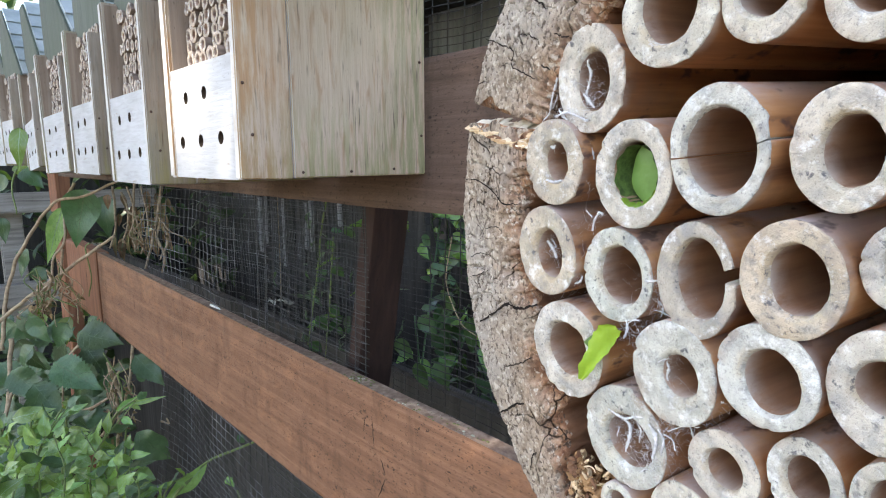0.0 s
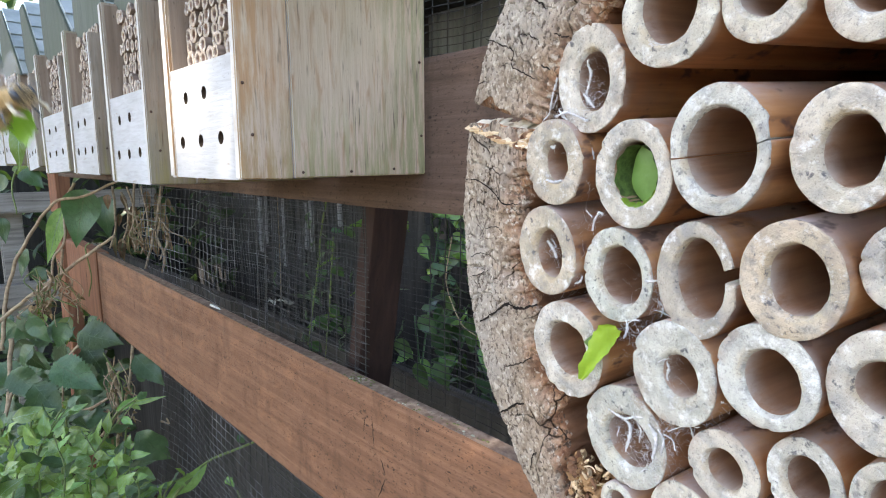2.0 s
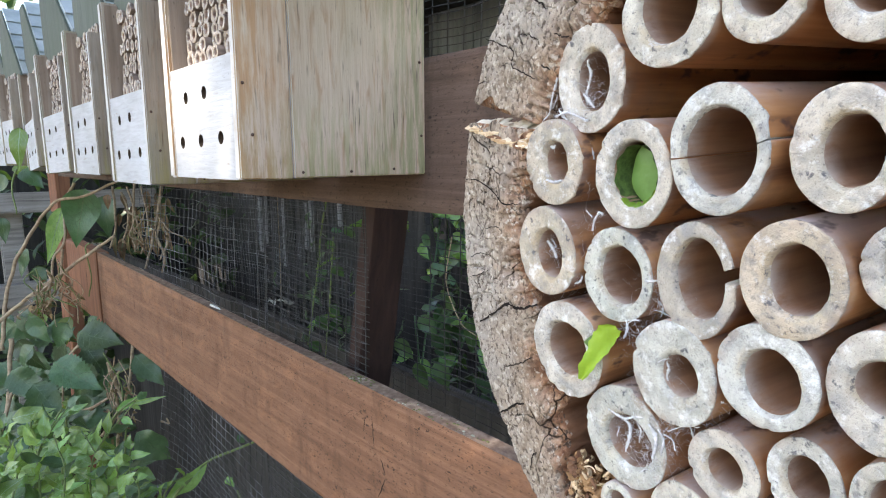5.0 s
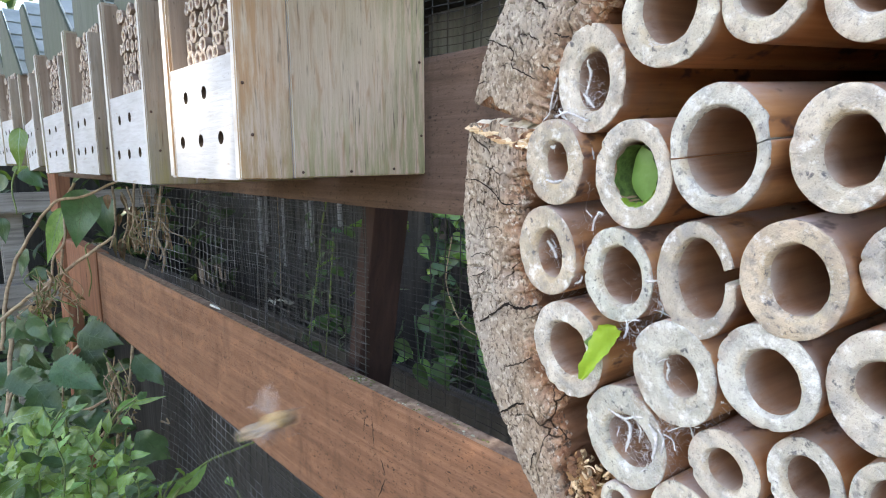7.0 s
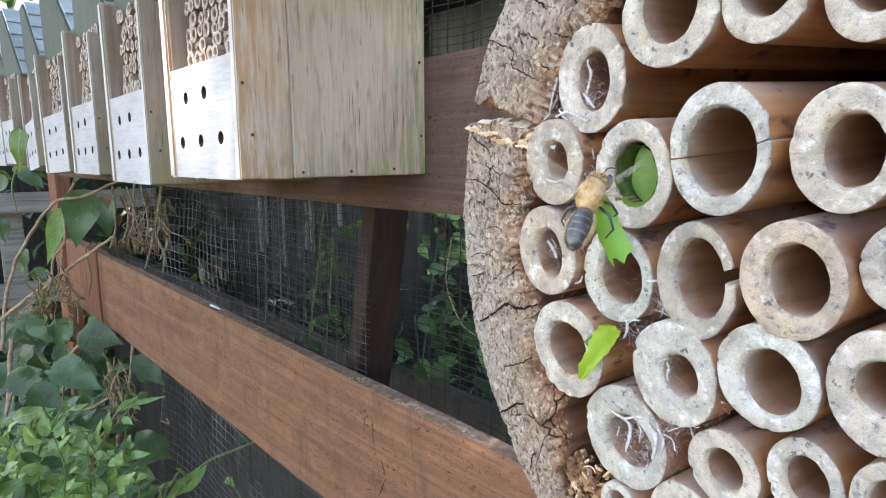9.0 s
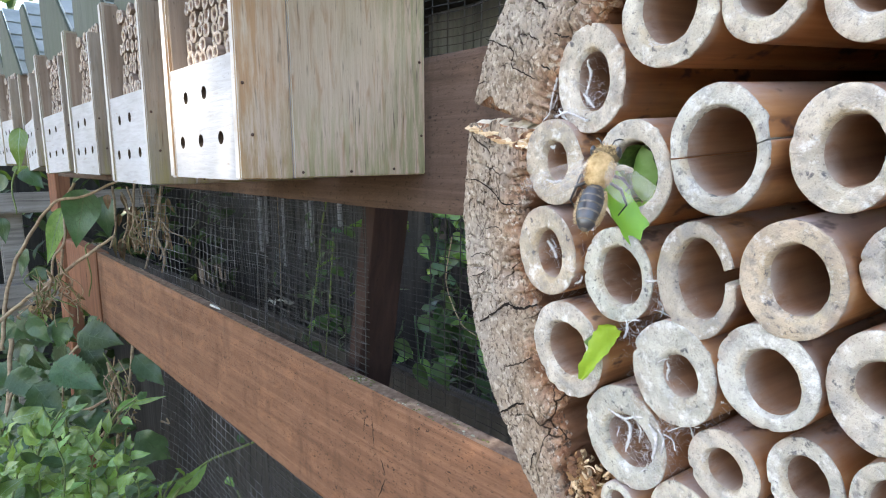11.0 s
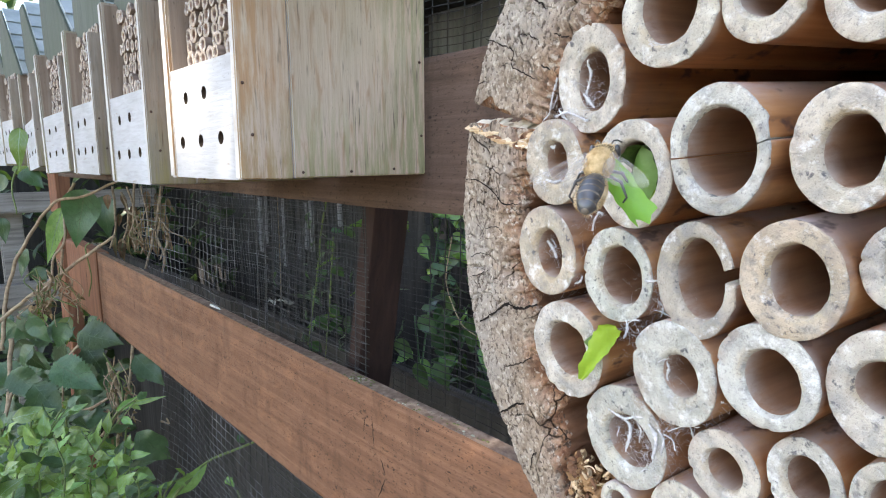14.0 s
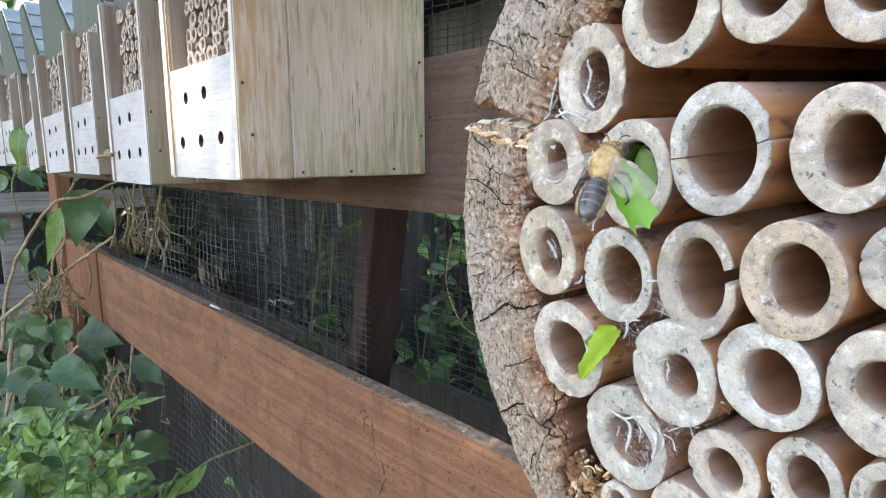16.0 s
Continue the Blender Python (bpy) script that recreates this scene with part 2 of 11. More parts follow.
def cane_skin_mat():
    w = Mat("cane_skin", 0.5, spec=0.4)
    g = w.noise(260, 5, (1, 0.06, 1), 0.3)
    col = w.ramp(g, (0.3, (0.15, 0.06, 0.026)), (0.5, (0.42, 0.195, 0.08)), (0.68, (0.58, 0.32, 0.15)))
    b = w.noise(60, 5, rough=0.7)
    col = w.mix(w.ramp(b, (0.5, grey(0)), (0.7, grey(0.6))), col, (0.17, 0.105, 0.075))
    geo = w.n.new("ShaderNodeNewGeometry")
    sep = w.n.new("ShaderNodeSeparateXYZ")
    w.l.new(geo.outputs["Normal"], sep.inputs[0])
    # tops painted lilac-grey as a sky highlight on worn skin; cut ends bleached
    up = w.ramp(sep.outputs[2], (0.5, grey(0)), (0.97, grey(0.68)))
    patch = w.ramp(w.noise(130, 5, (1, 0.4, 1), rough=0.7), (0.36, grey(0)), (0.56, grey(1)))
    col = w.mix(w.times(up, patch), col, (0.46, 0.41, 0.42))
    mouth = w.ramp(w.across(), (0.02, grey(0.6)), (0.2, grey(0)))
    fade = w.ramp(w.noise(190, 5, (1, 0.5, 1), rough=0.7), (0.4, grey(0.0)), (0.6, grey(1)))
    col = w.mix(w.times(mouth, fade), col, (0.42, 0.385, 0.37))
    fleck = w.noise(330, 3, (1, 0.5, 1))
    col = w.mix(w.ramp(fleck, (0.6, grey(0)), (0.68, grey(0.75))), col, (0.06, 0.04, 0.045))
    w.base(col).bump(g, 0.0002, 0.5).rough(b, 0.5, 0.78)
    return w.m


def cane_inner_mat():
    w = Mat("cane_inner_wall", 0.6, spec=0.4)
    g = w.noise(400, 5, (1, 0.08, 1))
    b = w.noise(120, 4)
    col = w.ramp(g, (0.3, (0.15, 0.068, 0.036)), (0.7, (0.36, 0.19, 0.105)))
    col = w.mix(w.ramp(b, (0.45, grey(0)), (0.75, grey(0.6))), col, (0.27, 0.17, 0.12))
    # worn lip and light fading inwards, both painted as a paler mouth
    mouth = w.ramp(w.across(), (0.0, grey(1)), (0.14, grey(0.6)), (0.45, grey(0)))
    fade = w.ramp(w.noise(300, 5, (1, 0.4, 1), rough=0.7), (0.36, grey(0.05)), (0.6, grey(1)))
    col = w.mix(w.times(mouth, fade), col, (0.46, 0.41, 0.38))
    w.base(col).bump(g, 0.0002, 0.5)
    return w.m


def log_mat():
    """Weathered end grain: grey-tan plates parted by dark drying cracks, rot-brown towards the hollow."""
    w = Mat("weathered_log_end", 0.9, spec=0.15)
    a = w.noise(300, 6, rough=0.72, shift=False)
    col = w.ramp(a, (0.34, (0.19, 0.142, 0.105)), (0.46, (0.3, 0.238, 0.182)), (0.56, (0.4, 0.325, 0.255)), (0.68, (0.54, 0.46, 0.375)))
    gr = w.noise(60, 4)
    col = w.mix(w.ramp(gr, (0.44, grey(0)), (0.6, grey(0.7))), col, (0.4, 0.365, 0.325))
    o = w.noise(85, 5, shift=False)
    inner = w.ramp(w.across(), (0.04, grey(0.95)), (0.24, grey(0.25)), (0.5, grey(0.06)), (1.0, grey(0.0)))
    rot = w.times(inner, w.ramp(o, (0.36, grey(0)), (0.52, grey(1))))
    col = w.mix(rot, col, w.ramp(a, (0.35, (0.13, 0.055, 0.03)), (0.5, (0.3, 0.15, 0.085)), (0.66, (0.44, 0.27, 0.16))))
    # pale flakes and pitted dark pores
    pale = w.noise(780, 3, shift=False)
    col = w.mix(w.ramp(pale, (0.56, grey(0)), (0.66, grey(0.65))), col, (0.62, 0.555, 0.47))
    s = w.noise(1150, 3, (1, 1, 0.8), rough=0.6, shift=False)
    pit = w.ramp(s, (0.53, grey(0)), (0.62, grey(0.9)))
    where = w.ramp(w.noise(110, 4, shift=False), (0.36, grey(0.4)), (0.54, grey(1)))
    col = w.mix(w.times(pit, where), col, (0.095, 0.07, 0.054))
    fine = w.ramp(w.crackle(560, 0.0009, 600, (1, 1, 0.7)), (0.01, grey(0.9)), (0.06, grey(0)))
    patchy = w.ramp(w.noise(150, 3, shift=False), (0.47, grey(0)), (0.6, grey(1)))
    lines = w.times(fine, patchy)
    col = w.mix(w.times(lines, (0.6, 0.6, 0.6)), col, (0.1, 0.07, 0.055))
    coarse = w.ramp(w.crackle(105, 0.003, 160), (0.004, grey(1)), (0.018, grey(0)))
    coarse = w.times(coarse, w.ramp(w.noise(75, 3, shift=False), (0.5, grey(0)), (0.6, grey(0.9))))
    col = w.mix(coarse, col, (0.03, 0.02, 0.016))
    w.base(col).bump(w.ramp(s, (0.45, grey(1)), (0.62, grey(0))), 0.00025, 0.6).bump(w.ramp(lines, (0.0, grey(1)), (1.0, grey(0))), 0.0004, 0.7)
    w.bump(w.ramp(coarse, (0.0, grey(1)), (1.0, grey(0))), 0.0008, 0.8).bump(a, 0.0004, 0.5)
    return w.m


def plain_noise_mat(name, c1, c2, scale, rough=0.8, bump=0.0, spec=0.3, stretch=(1, 1, 1)):
    w = Mat(name, rough, spec=spec)
    n = w.noise(scale, 5, stretch)
    w.base(w.ramp(n, (0.3, c1), (0.7, c2)))
    if bump:
        w.bump(n, bump)
    return w.m


M_HOLE = hole_mat()
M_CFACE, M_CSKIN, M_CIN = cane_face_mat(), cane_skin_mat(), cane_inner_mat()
# cane end darkened to paint in the shade inside the boxes
M_CSHADED = cane_face_mat("shaded_cane_end", (0.85, 0.76, 0.7))
M_CRACK = plain_noise_mat("painted_crack_shade", (0.006, 0.004, 0.003), (0.02, 0.013, 0.01), 500, 0.95)
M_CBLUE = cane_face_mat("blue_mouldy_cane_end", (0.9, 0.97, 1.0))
M_LOG = log_mat()
M_CGREY = cane_face_mat("grey_cane_end", (0.86, 0.85, 0.84))
# weathered skin of the box canes, darkened further as shade between them
M_CSKINB = plain_noise_mat("weathered_shaded_cane_skin", (0.12, 0.085, 0.065), (0.3, 0.23, 0.19), 300, 0.7, 0.0003, stretch=(1, 0.1, 1))
M_CTAN = cane_face_mat("tan_cane_end", (0.95, 0.87, 0.79))
M_ROT = plain_noise_mat("rotten_inner_wood", (0.07, 0.032, 0.018), (0.27, 0.14, 0.08), 260, 0.9, 0.0012, stretch=(0.35, 0.35, 1))
M_CRUMB = plain_noise_mat("crumbled_wood", (0.16, 0.08, 0.035), (0.5, 0.3, 0.15), 260, 0.9, 0.0008)
M_PALEWOOD = plain_noise_mat("pale_split_wood", (0.55, 0.45, 0.33), (0.82, 0.76, 0.66), 300, 0.8, 0.0005, stretch=(0.2, 1, 1))
M_PLUGDK = plain_noise_mat("chewed_leaf_lining", (0.03, 0.055, 0.015), (0.12, 0.2, 0.05), 900, 0.7, 0.0005)
M_SPLINTER = plain_noise_mat("fresh_splintered_wood", (0.45, 0.27, 0.13), (0.8, 0.66, 0.46), 220, 0.8, 0.001)
M_WEB = plain_noise_mat("cobweb_silk", (0.42, 0.42, 0.43), (0.8, 0.79, 0.8), 900, 0.8)


def wire_mat():
    """Galvanised wire, bright in stretches and tarnished or dirty in others."""
    w = Mat("galvanised_wire", 0.45, spec=0.6)
    col = w.ramp(w.noise(200, 4), (0.3, (0.045, 0.048, 0.053)), (0.7, (0.2, 0.21, 0.22)))
    dull = w.ramp(w.noise(13, 4, (1, 1, 1), 0.4, 0.65), (0.42, grey(0)), (0.56, grey(1)))
    w.base(w.mix(dull, col, (0.012, 0.012, 0.012)))
    return w.m


M_WIRE = wire_mat()
M_WIREMID = plain_noise_mat("mid_tone_wire", (0.02, 0.021, 0.022), (0.06, 0.063, 0.066), 60, 0.5, spec=0.5)
M_WIREDK = plain_noise_mat("dark_wire", (0.01, 0.01, 0.01), (0.032, 0.032, 0.032), 200, 0.5, spec=0.5)
M_SOIL = plain_noise_mat("soil_and_litter", (0.03, 0.022, 0.015), (0.1, 0.075, 0.05), 30, 0.95, 0.01)
M_FELT = plain_noise_mat("pale_roof_laps", (0.22, 0.26, 0.245), (0.44, 0.475, 0.46), 25, 0.5, 0.002)
M_BARK = plain_noise_mat("tree_bark", (0.06, 0.045, 0.035), (0.16, 0.13, 0.1), 25, 0.9, 0.01)
M_NAIL = plain_noise_mat("rusty_nail", (0.05, 0.03, 0.02), (0.12, 0.07, 0.05), 500, 0.7)


def leaf_mat(name, dark, light, trans, rough=0.38):
    w = Mat(name, rough, spec=0.6)
    n = w.noise(45, 4)
    mottle = w.noise(160, 4, rough=0.65)
    col = w.ramp(n, (0.3, dark), (0.7, light))
    col = w.mix(w.ramp(mottle, (0.5, grey(0)), (0.7, grey(0.45))), col, tuple(0.55 * c for c in dark))
    vary = w.n.new("ShaderNodeHueSaturation")
    hue = w.n.new("ShaderNodeMapRange")
    hue.inputs[3].default_value, hue.inputs[4].default_value = 0.478, 0.53
    often = w.n.new("ShaderNodeMath")
    often.operation = "FRACT"
    seven = w.n.new("ShaderNodeMath")
    seven.operation = "MULTIPLY"
    seven.inputs[1].default_value = 7.3
    w.l.new(w.oi.outputs["Random"], seven.inputs[0])
    w.l.new(seven.outputs[0], often.inputs[0])
    w.l.new(often.outputs[0], hue.inputs[0])
    w.l.new(hue.outputs[0], vary.inputs["Hue"])
    mr = w.n.new("ShaderNodeMapRange")
    mr.inputs[3].default_value, mr.inputs[4].default_value = 0.6, 1.5
    w.l.new(w.oi.outputs["Random"], mr.inputs[0])
    w.l.new(mr.outputs[0], vary.inputs["Value"])
    w.l.new(col, vary.inputs["Color"])
    w.base(vary.outputs[0]).bump(w.noise(230, 3), 0.0012, 0.6).bump(n, 0.0016, 0.5)
    tr = w.n.new("ShaderNodeBsdfTranslucent")
    tr.inputs[0].default_value = rgb(*trans)
    mx = w.n.new("ShaderNodeMixShader")
    mx.inputs[0].default_value = 0.3
    out = w.n["Material Output"]
    w.l.new(w.b.outputs[0], mx.inputs[1])
    w.l.new(tr.outputs[0], mx.inputs[2])
    w.l.new(mx.outputs[0], out.inputs[0])
    return w.m


M_LEAF = leaf_mat("green_leaf", (0.042, 0.088, 0.038), (0.085, 0.152, 0.07), (0.09, 0.18, 0.03), 0.33)
M_LEAFB = leaf_mat("fresh_leaf", (0.11, 0.22, 0.065), (0.27, 0.41, 0.15), (0.3, 0.46, 0.06), 0.27)
M_LEAFC = leaf_mat("cut_leaf_piece", (0.085, 0.165, 0.035), (0.165, 0.275, 0.07), (0.24, 0.42, 0.04), 0.4)
# leaf green brightened to paint in sun shining through the held leaf
M_HELD = leaf_mat("sunlit_cut_leaf", (0.12, 0.24, 0.03), (0.23, 0.39, 0.055), (0.4, 0.6, 0.03), 0.4)
M_LEAFY = leaf_mat("lime_leaf_scrap", (0.16, 0.29, 0.025), (0.42, 0.6, 0.07), (0.4, 0.56, 0.03), 0.45)
M_DRY = plain_noise_mat("dry_stem", (0.2, 0.14, 0.09), (0.42, 0.33, 0.22), 120, 0.8, 0.0005)
M_STEM = plain_noise_mat("green_stem", (0.09, 0.13, 0.04), (0.17, 0.22, 0.08), 120, 0.6)
M_VEIN = plain_noise_mat("leaf_vein", (0.07, 0.125, 0.055), (0.13, 0.2, 0.085), 200, 0.5)
M_VEINB = plain_noise_mat("pale_leaf_vein", (0.16, 0.27, 0.1), (0.27, 0.39, 0.17), 200, 0.5)
M_DRYLEAF = leaf_mat("withered_leaf", (0.14, 0.09, 0.05), (0.3, 0.2, 0.11), (0.2, 0.13, 0.05), 0.8)


# ---- building helpers ----
def part(name, bm, material, parent=None, label="", smooth=True):
    """Link a bmesh as one mesh object under a thing or part."""
    me = bpy.data.meshes.new(name)
    bm.to_mesh(me)
    bm.free()
    mats = material if isinstance(material, (list, tuple)) else [material]
    for mt in mats:
        me.materials.append(mt)
    if smooth:
        me.shade_smooth()
    ob = new(name, me)
    ob.parent = parent
    return tagged(ob, label)


def thing(name, m, label, category, group="", kind=""):
    ob = new(name)
    ob.empty_display_size = 0.02
    ob.matrix_world = m
    return tagged(ob, label, category, group, kind)


def add_box(bm, x0, x1, y0, y1, z0, z1, bevel=0.0, jig=0.0, mat=0):
    """A bevelled board between two corners."""
    vs = [bm.verts.new((x + random.uniform(-jig, jig), y + random.uniform(-jig, jig), z + random.uniform(-jig, jig)))
          for x in (x0, x1) for y in (y0, y1) for z in (z0, z1)]
    fs = [bm.faces.new([vs[i] for i in q]) for q in
          ((0, 1, 3, 2), (4, 6, 7, 5), (0, 4, 5, 1), (2, 3, 7, 6), (0, 2, 6, 4), (1, 5, 7, 3))]
    for f in fs:
        f.material_index = mat
    if bevel:
        ed = list({e for f in fs for e in f.edges})
        bmesh.ops.bevel(bm, geom=ed, offset=bevel, segments=2, affect="EDGES")
    return fs


def board(name, material, parent, dims, bevel=0.0012, jig=0.0004, label=""):
    bm = bmesh.new()
    add_box(bm, *dims, bevel, jig)
    return part(name, bm, material, parent, label, smooth=False)


def wobble(p, scale, amp):
    """Noise offset for a point."""
    return noise.noise_vector(Vector(p) * scale) * amp


def sweep(bm, pts, radii, sides=6, mat=0, close=True):
    """A tapered round rod along points."""
    rings = []
    n = len(pts)
    pts = [Vector(p) for p in pts]
    for i, p in enumerate(pts):
        d = (pts[min(i + 1, n - 1)] - pts[max(i - 1, 0)]).normalized()
        a = d.orthogonal().normalized() if not rings else (last - d * last.dot(d)).normalized()
        last = a
        b = d.cross(a)
        r = radii[i] if isinstance(radii, (list, tuple)) else radii
        rings.append([bm.verts.new(p + (a * math.cos(k * math.tau / sides) + b * math.sin(k * math.tau / sides)) * r) for k in range(sides)])
    for r0, r1 in zip(rings, rings[1:]):
        for k in range(sides):
            f = bm.faces.new((r0[k], r0[(k + 1) % sides], r1[(k + 1) % sides], r1[k]))
            f.material_index = mat
    if close:
        for ring, rev in ((rings[0], True), (rings[-1], False)):
            f = bm.faces.new(ring[::-1] if rev else ring)
            f.material_index = mat


def curve_pts(pts, n=14, jitter=0.0):
    """A smooth curve through control points (Catmull-Rom)."""
    P = [Vector(p) for p in pts]
    P = [P[0] * 2 - P[1]] + P + [P[-1] * 2 - P[-2]]
    out = []
    for i in range(1, len(P) - 2):
        for k in range(n):
            t = k / n
            a, b, c, d = P[i - 1], P[i], P[i + 1], P[i + 2]
            q = 0.5 * (2 * b + (c - a) * t + (2 * a - 5 * b + 4 * c - d) * t * t + (3 * b - a - 3 * c + d) * t ** 3)
            out.append(q + wobble(q, 40, jitter) if jitter else q)
    out.append(P[-2])
    return out


def ring_solid(bm, cx, cz, rx, rz, irx, irz, y0, y1, icx=0.0, icz=0.0, arc=(0.0, 360.0), seg=44, rag=0.00025, mats=(0, 1, 2), depth=None, floor=True, lip=0.0009):
    """A hollow cane whose cut end lies at y0, its back at y1; mats: cut end, skin, inner wall. arc in degrees; lip: how far the bore's worn mouth reaches in."""
    uvs = bm.loops.layers.uv.verify()
    a0, a1 = radians(arc[0]), radians(arc[1])
    full = arc[1] - arc[0] >= 359.9
    n = max(4, int(seg * (arc[1] - arc[0]) / 360))
    depth = depth or (y1 - y0)
    thick = rx - irx
    # across the wall (1 outside, 0 bore), distance behind the cut, slot of the band that follows
    prof = [(1.0, y1 - y0, 1), (1.0, 0.024, 1), (1.0, 0.008, 1), (1.0, 0.0012, 1), (1.0, 0.00028, 0), (0.985, 0.00005, 0), (0.95, 0.0, 0), (0.8, 0.0, 0), (0.62, 0.0, 0),
            (0.42, 0.0, 0), (0.2, 0.0, 0), (0.13, 0.00005, 0), (0.0, lip, 2), (-0.03, lip + 0.002, 2), (-0.04, 0.008, 2), (-0.04, 0.024, 2), (-0.04, depth, 2)]
    grid = []
    chips = [(random.Random(cx * 9e4 + k).uniform(0, math.tau), random.Random(cz * 9e4 + k).uniform(0.05, 0.14)) for k in range(4)]
    for j, (w, d, _) in enumerate(prof):
        row = []
        for i in range(n if full else n + 1):
            a = a0 + (a1 - a0) * i / n
            c, q = math.cos(a), math.sin(a)
            lob = Vector((c * 1.1, q * 1.1, cx * 700 + cz * 300))
            go = 1 + rag * (70 * noise.noise(lob) + 16 * noise.noise(lob * 4.2) + 7 * noise.noise(lob * 13))
            lob = lob + Vector((0, 0, 31))
            gi = 1 + rag * (130 * noise.noise(lob * 1.3) + 70 * noise.noise(lob * 4.0) + 40 * noise.noise(lob * 11)) * (1.0 if d < 0.006 else 0.4)
            ox, oz = cx + rx * go * c, cz + rz * go * q
            ix, iz = cx + icx + irx * gi * c, cz + icz + irz * gi * q
            x, z = ix + (ox - ix) * w, iz + (oz - iz) * w
            y = y0 + d
            if d < 0.002 and w > 0.05:
                # saw marks, a faint tilt of the cut, and chipped edges
                y += rag * (0.9 * noise.noise(Vector((x, cx * 40, z)) * 230) + 0.45 * noise.noise(Vector((x, cz * 40, z)) * 800)) + 0.05 * ((x - cx) * noise.noise(Vector((cx * 300, 1, 2))) + (z - cz) * noise.noise(Vector((cz * 300, 5, 2))))
                for ca, half in chips:
                    off = abs((a - ca + math.pi) % math.tau - math.pi)
                    if off < half and w > 0.5:
                        y += rag * 3.2 * (1 - off / half) * (w - 0.5)
            row.append(bm.verts.new((x, y, z)))
        grid.append(row)
    cols = len(grid[0])
    for j in range(len(prof) - 1):
        slot = prof[j][2]
        for i in range(cols if full else cols - 1):
            k = (i + 1) % cols
            f = bm.faces.new((grid[j][i], grid[j][k], grid[j + 1][k], grid[j + 1][i]))
            f.material_index = mats[slot]
            for lp, (jj, ii) in zip(f.loops, ((j, i), (j, i + 1), (j + 1, i + 1), (j + 1, i))):
                v = prof[jj][0] if slot == 0 else prof[jj][1] * 100
                lp[uvs].uv = ((a0 + (a1 - a0) * ii / n) / math.tau, v)
    if full and floor:
        f = bm.faces.new(grid[-1])
        f.material_index = mats[2]
        for lp in f.loops:
            lp[uvs].uv = (0.0, depth * 100)
    if not full:
        last = len(prof) - 1
        pairs = [(0, last), (1, last - 1), (2, last - 2), (3, last - 3), (4, last - 4), (5, last - 5), (6, last - 6), (7, last - 7)]
        for i, rev in ((0, False), (-1, True)):
            for (p0, q0), (p1, q1) in zip(pairs, pairs[1:]):
                quad = (grid[p0][i], grid[p1][i], grid[q1][i], grid[q0][i])
                if len(set(quad)) == 4:
                    f = bm.faces.new(quad if rev else quad[::-1])
                    f.material_index = mats[0]
                    for lp in f.loops:
                        lp[uvs].uv = (0.3, 0.7)


# ---- ground ----
bm = bmesh.new()
N = 60
vs = [[bm.verts.new((x * abs(x) * 0.09, y * abs(y) * 0.09, 0.012 * noise.noise(Vector((x * 1.3, y * 1.3, 0))))) for x in range(-N // 2, N // 2 + 1)]
      for y in range(-N // 2, N // 2 + 1)]
for r0, r1 in zip(vs, vs[1:]):
    for i in range(N):
        bm.faces.new((r0[i], r0[i + 1], r1[i + 1], r1[i]))
tagged(part("ground", bm, M_SOIL), "dark soil with leaf litter under the fence", "ground", kind="structure")

# ---- fence: rails, posts, mesh ----
YR = 0.2556   # front of the rails
YM = YR + 0.026  # mesh behind the rails


def long_board(name, material, parent, x0, x1, y0, y1, z0, z1, n=60, amp=0.0016, label="", fall=0.0):
    """A rail with slightly wavy worn edges, running along x; fall: how much its top drops per metre."""
    bm = bmesh.new()
    prof = [(0, .04), (0, .5), (0, .96), (.06, 1), (.5, 1), (.94, 1), (1, .96), (1, .5), (1, .04), (.94, 0), (.5, 0), (.06, 0)]
    rows = []
    for i in range(n + 1):
        x = x0 + (x1 - x0) * i / n
        rows.append([bm.verts.new(Vector((x, y0 + (y1 - y0) * a, z0 + (z1 - fall * (x + 0.65) - z0) * b)) + wobble((x * 0.5, a, b), 9, amp) + wobble((x, a * 3, b * 3), 60, amp * 0.4))
                     for a, b in prof])
    for r0, r1 in zip(rows, rows[1:]):
        for k in range(len(prof)):
            bm.faces.new((r0[k], r0[(k + 1) % len(prof)], r1[(k + 1) % len(prof)], r1[k]))
    bm.faces.new(rows[0][::-1])
    bm.faces.new(rows[-1])
    bmesh.ops.recalc_face_normals(bm, faces=bm.faces)
    return part(name, bm, material, parent, label, smooth=False)


def upright(name, material, parent, x0, x1, y0, y1, z0, z1, lean=0.0, label=""):
    bm = bmesh.new()
    n = 30
    prof = [(.04, 0), (.5, 0), (.96, 0), (1, .04), (1, .5), (1, .96), (.96, 1), (.04, 1), (0, .96), (0, .5), (0, .04)]
    rows = []
    for i in range(n + 1):
        z = z0 + (z1 - z0) * i / n
        rows.append([bm.verts.new(Vector((x0 + (x1 - x0) * a + lean * (z - H), y0 + (y1 - y0) * b, z)) + wobble((a, b, z), 9, 0.0015)) for a, b in prof])
    for r0, r1 in zip(rows, rows[1:]):
        for k in range(len(prof)):
            bm.faces.new((r0[k], r0[(k + 1) % len(prof)], r1[(k + 1) % len(prof)], r1[k]))
    bm.faces.new(rows[0][::-1])
    bm.faces.new(rows[-1])
    bmesh.ops.recalc_face_normals(bm, faces=bm.faces)
    return part(name, bm, material, parent, label, smooth=False)


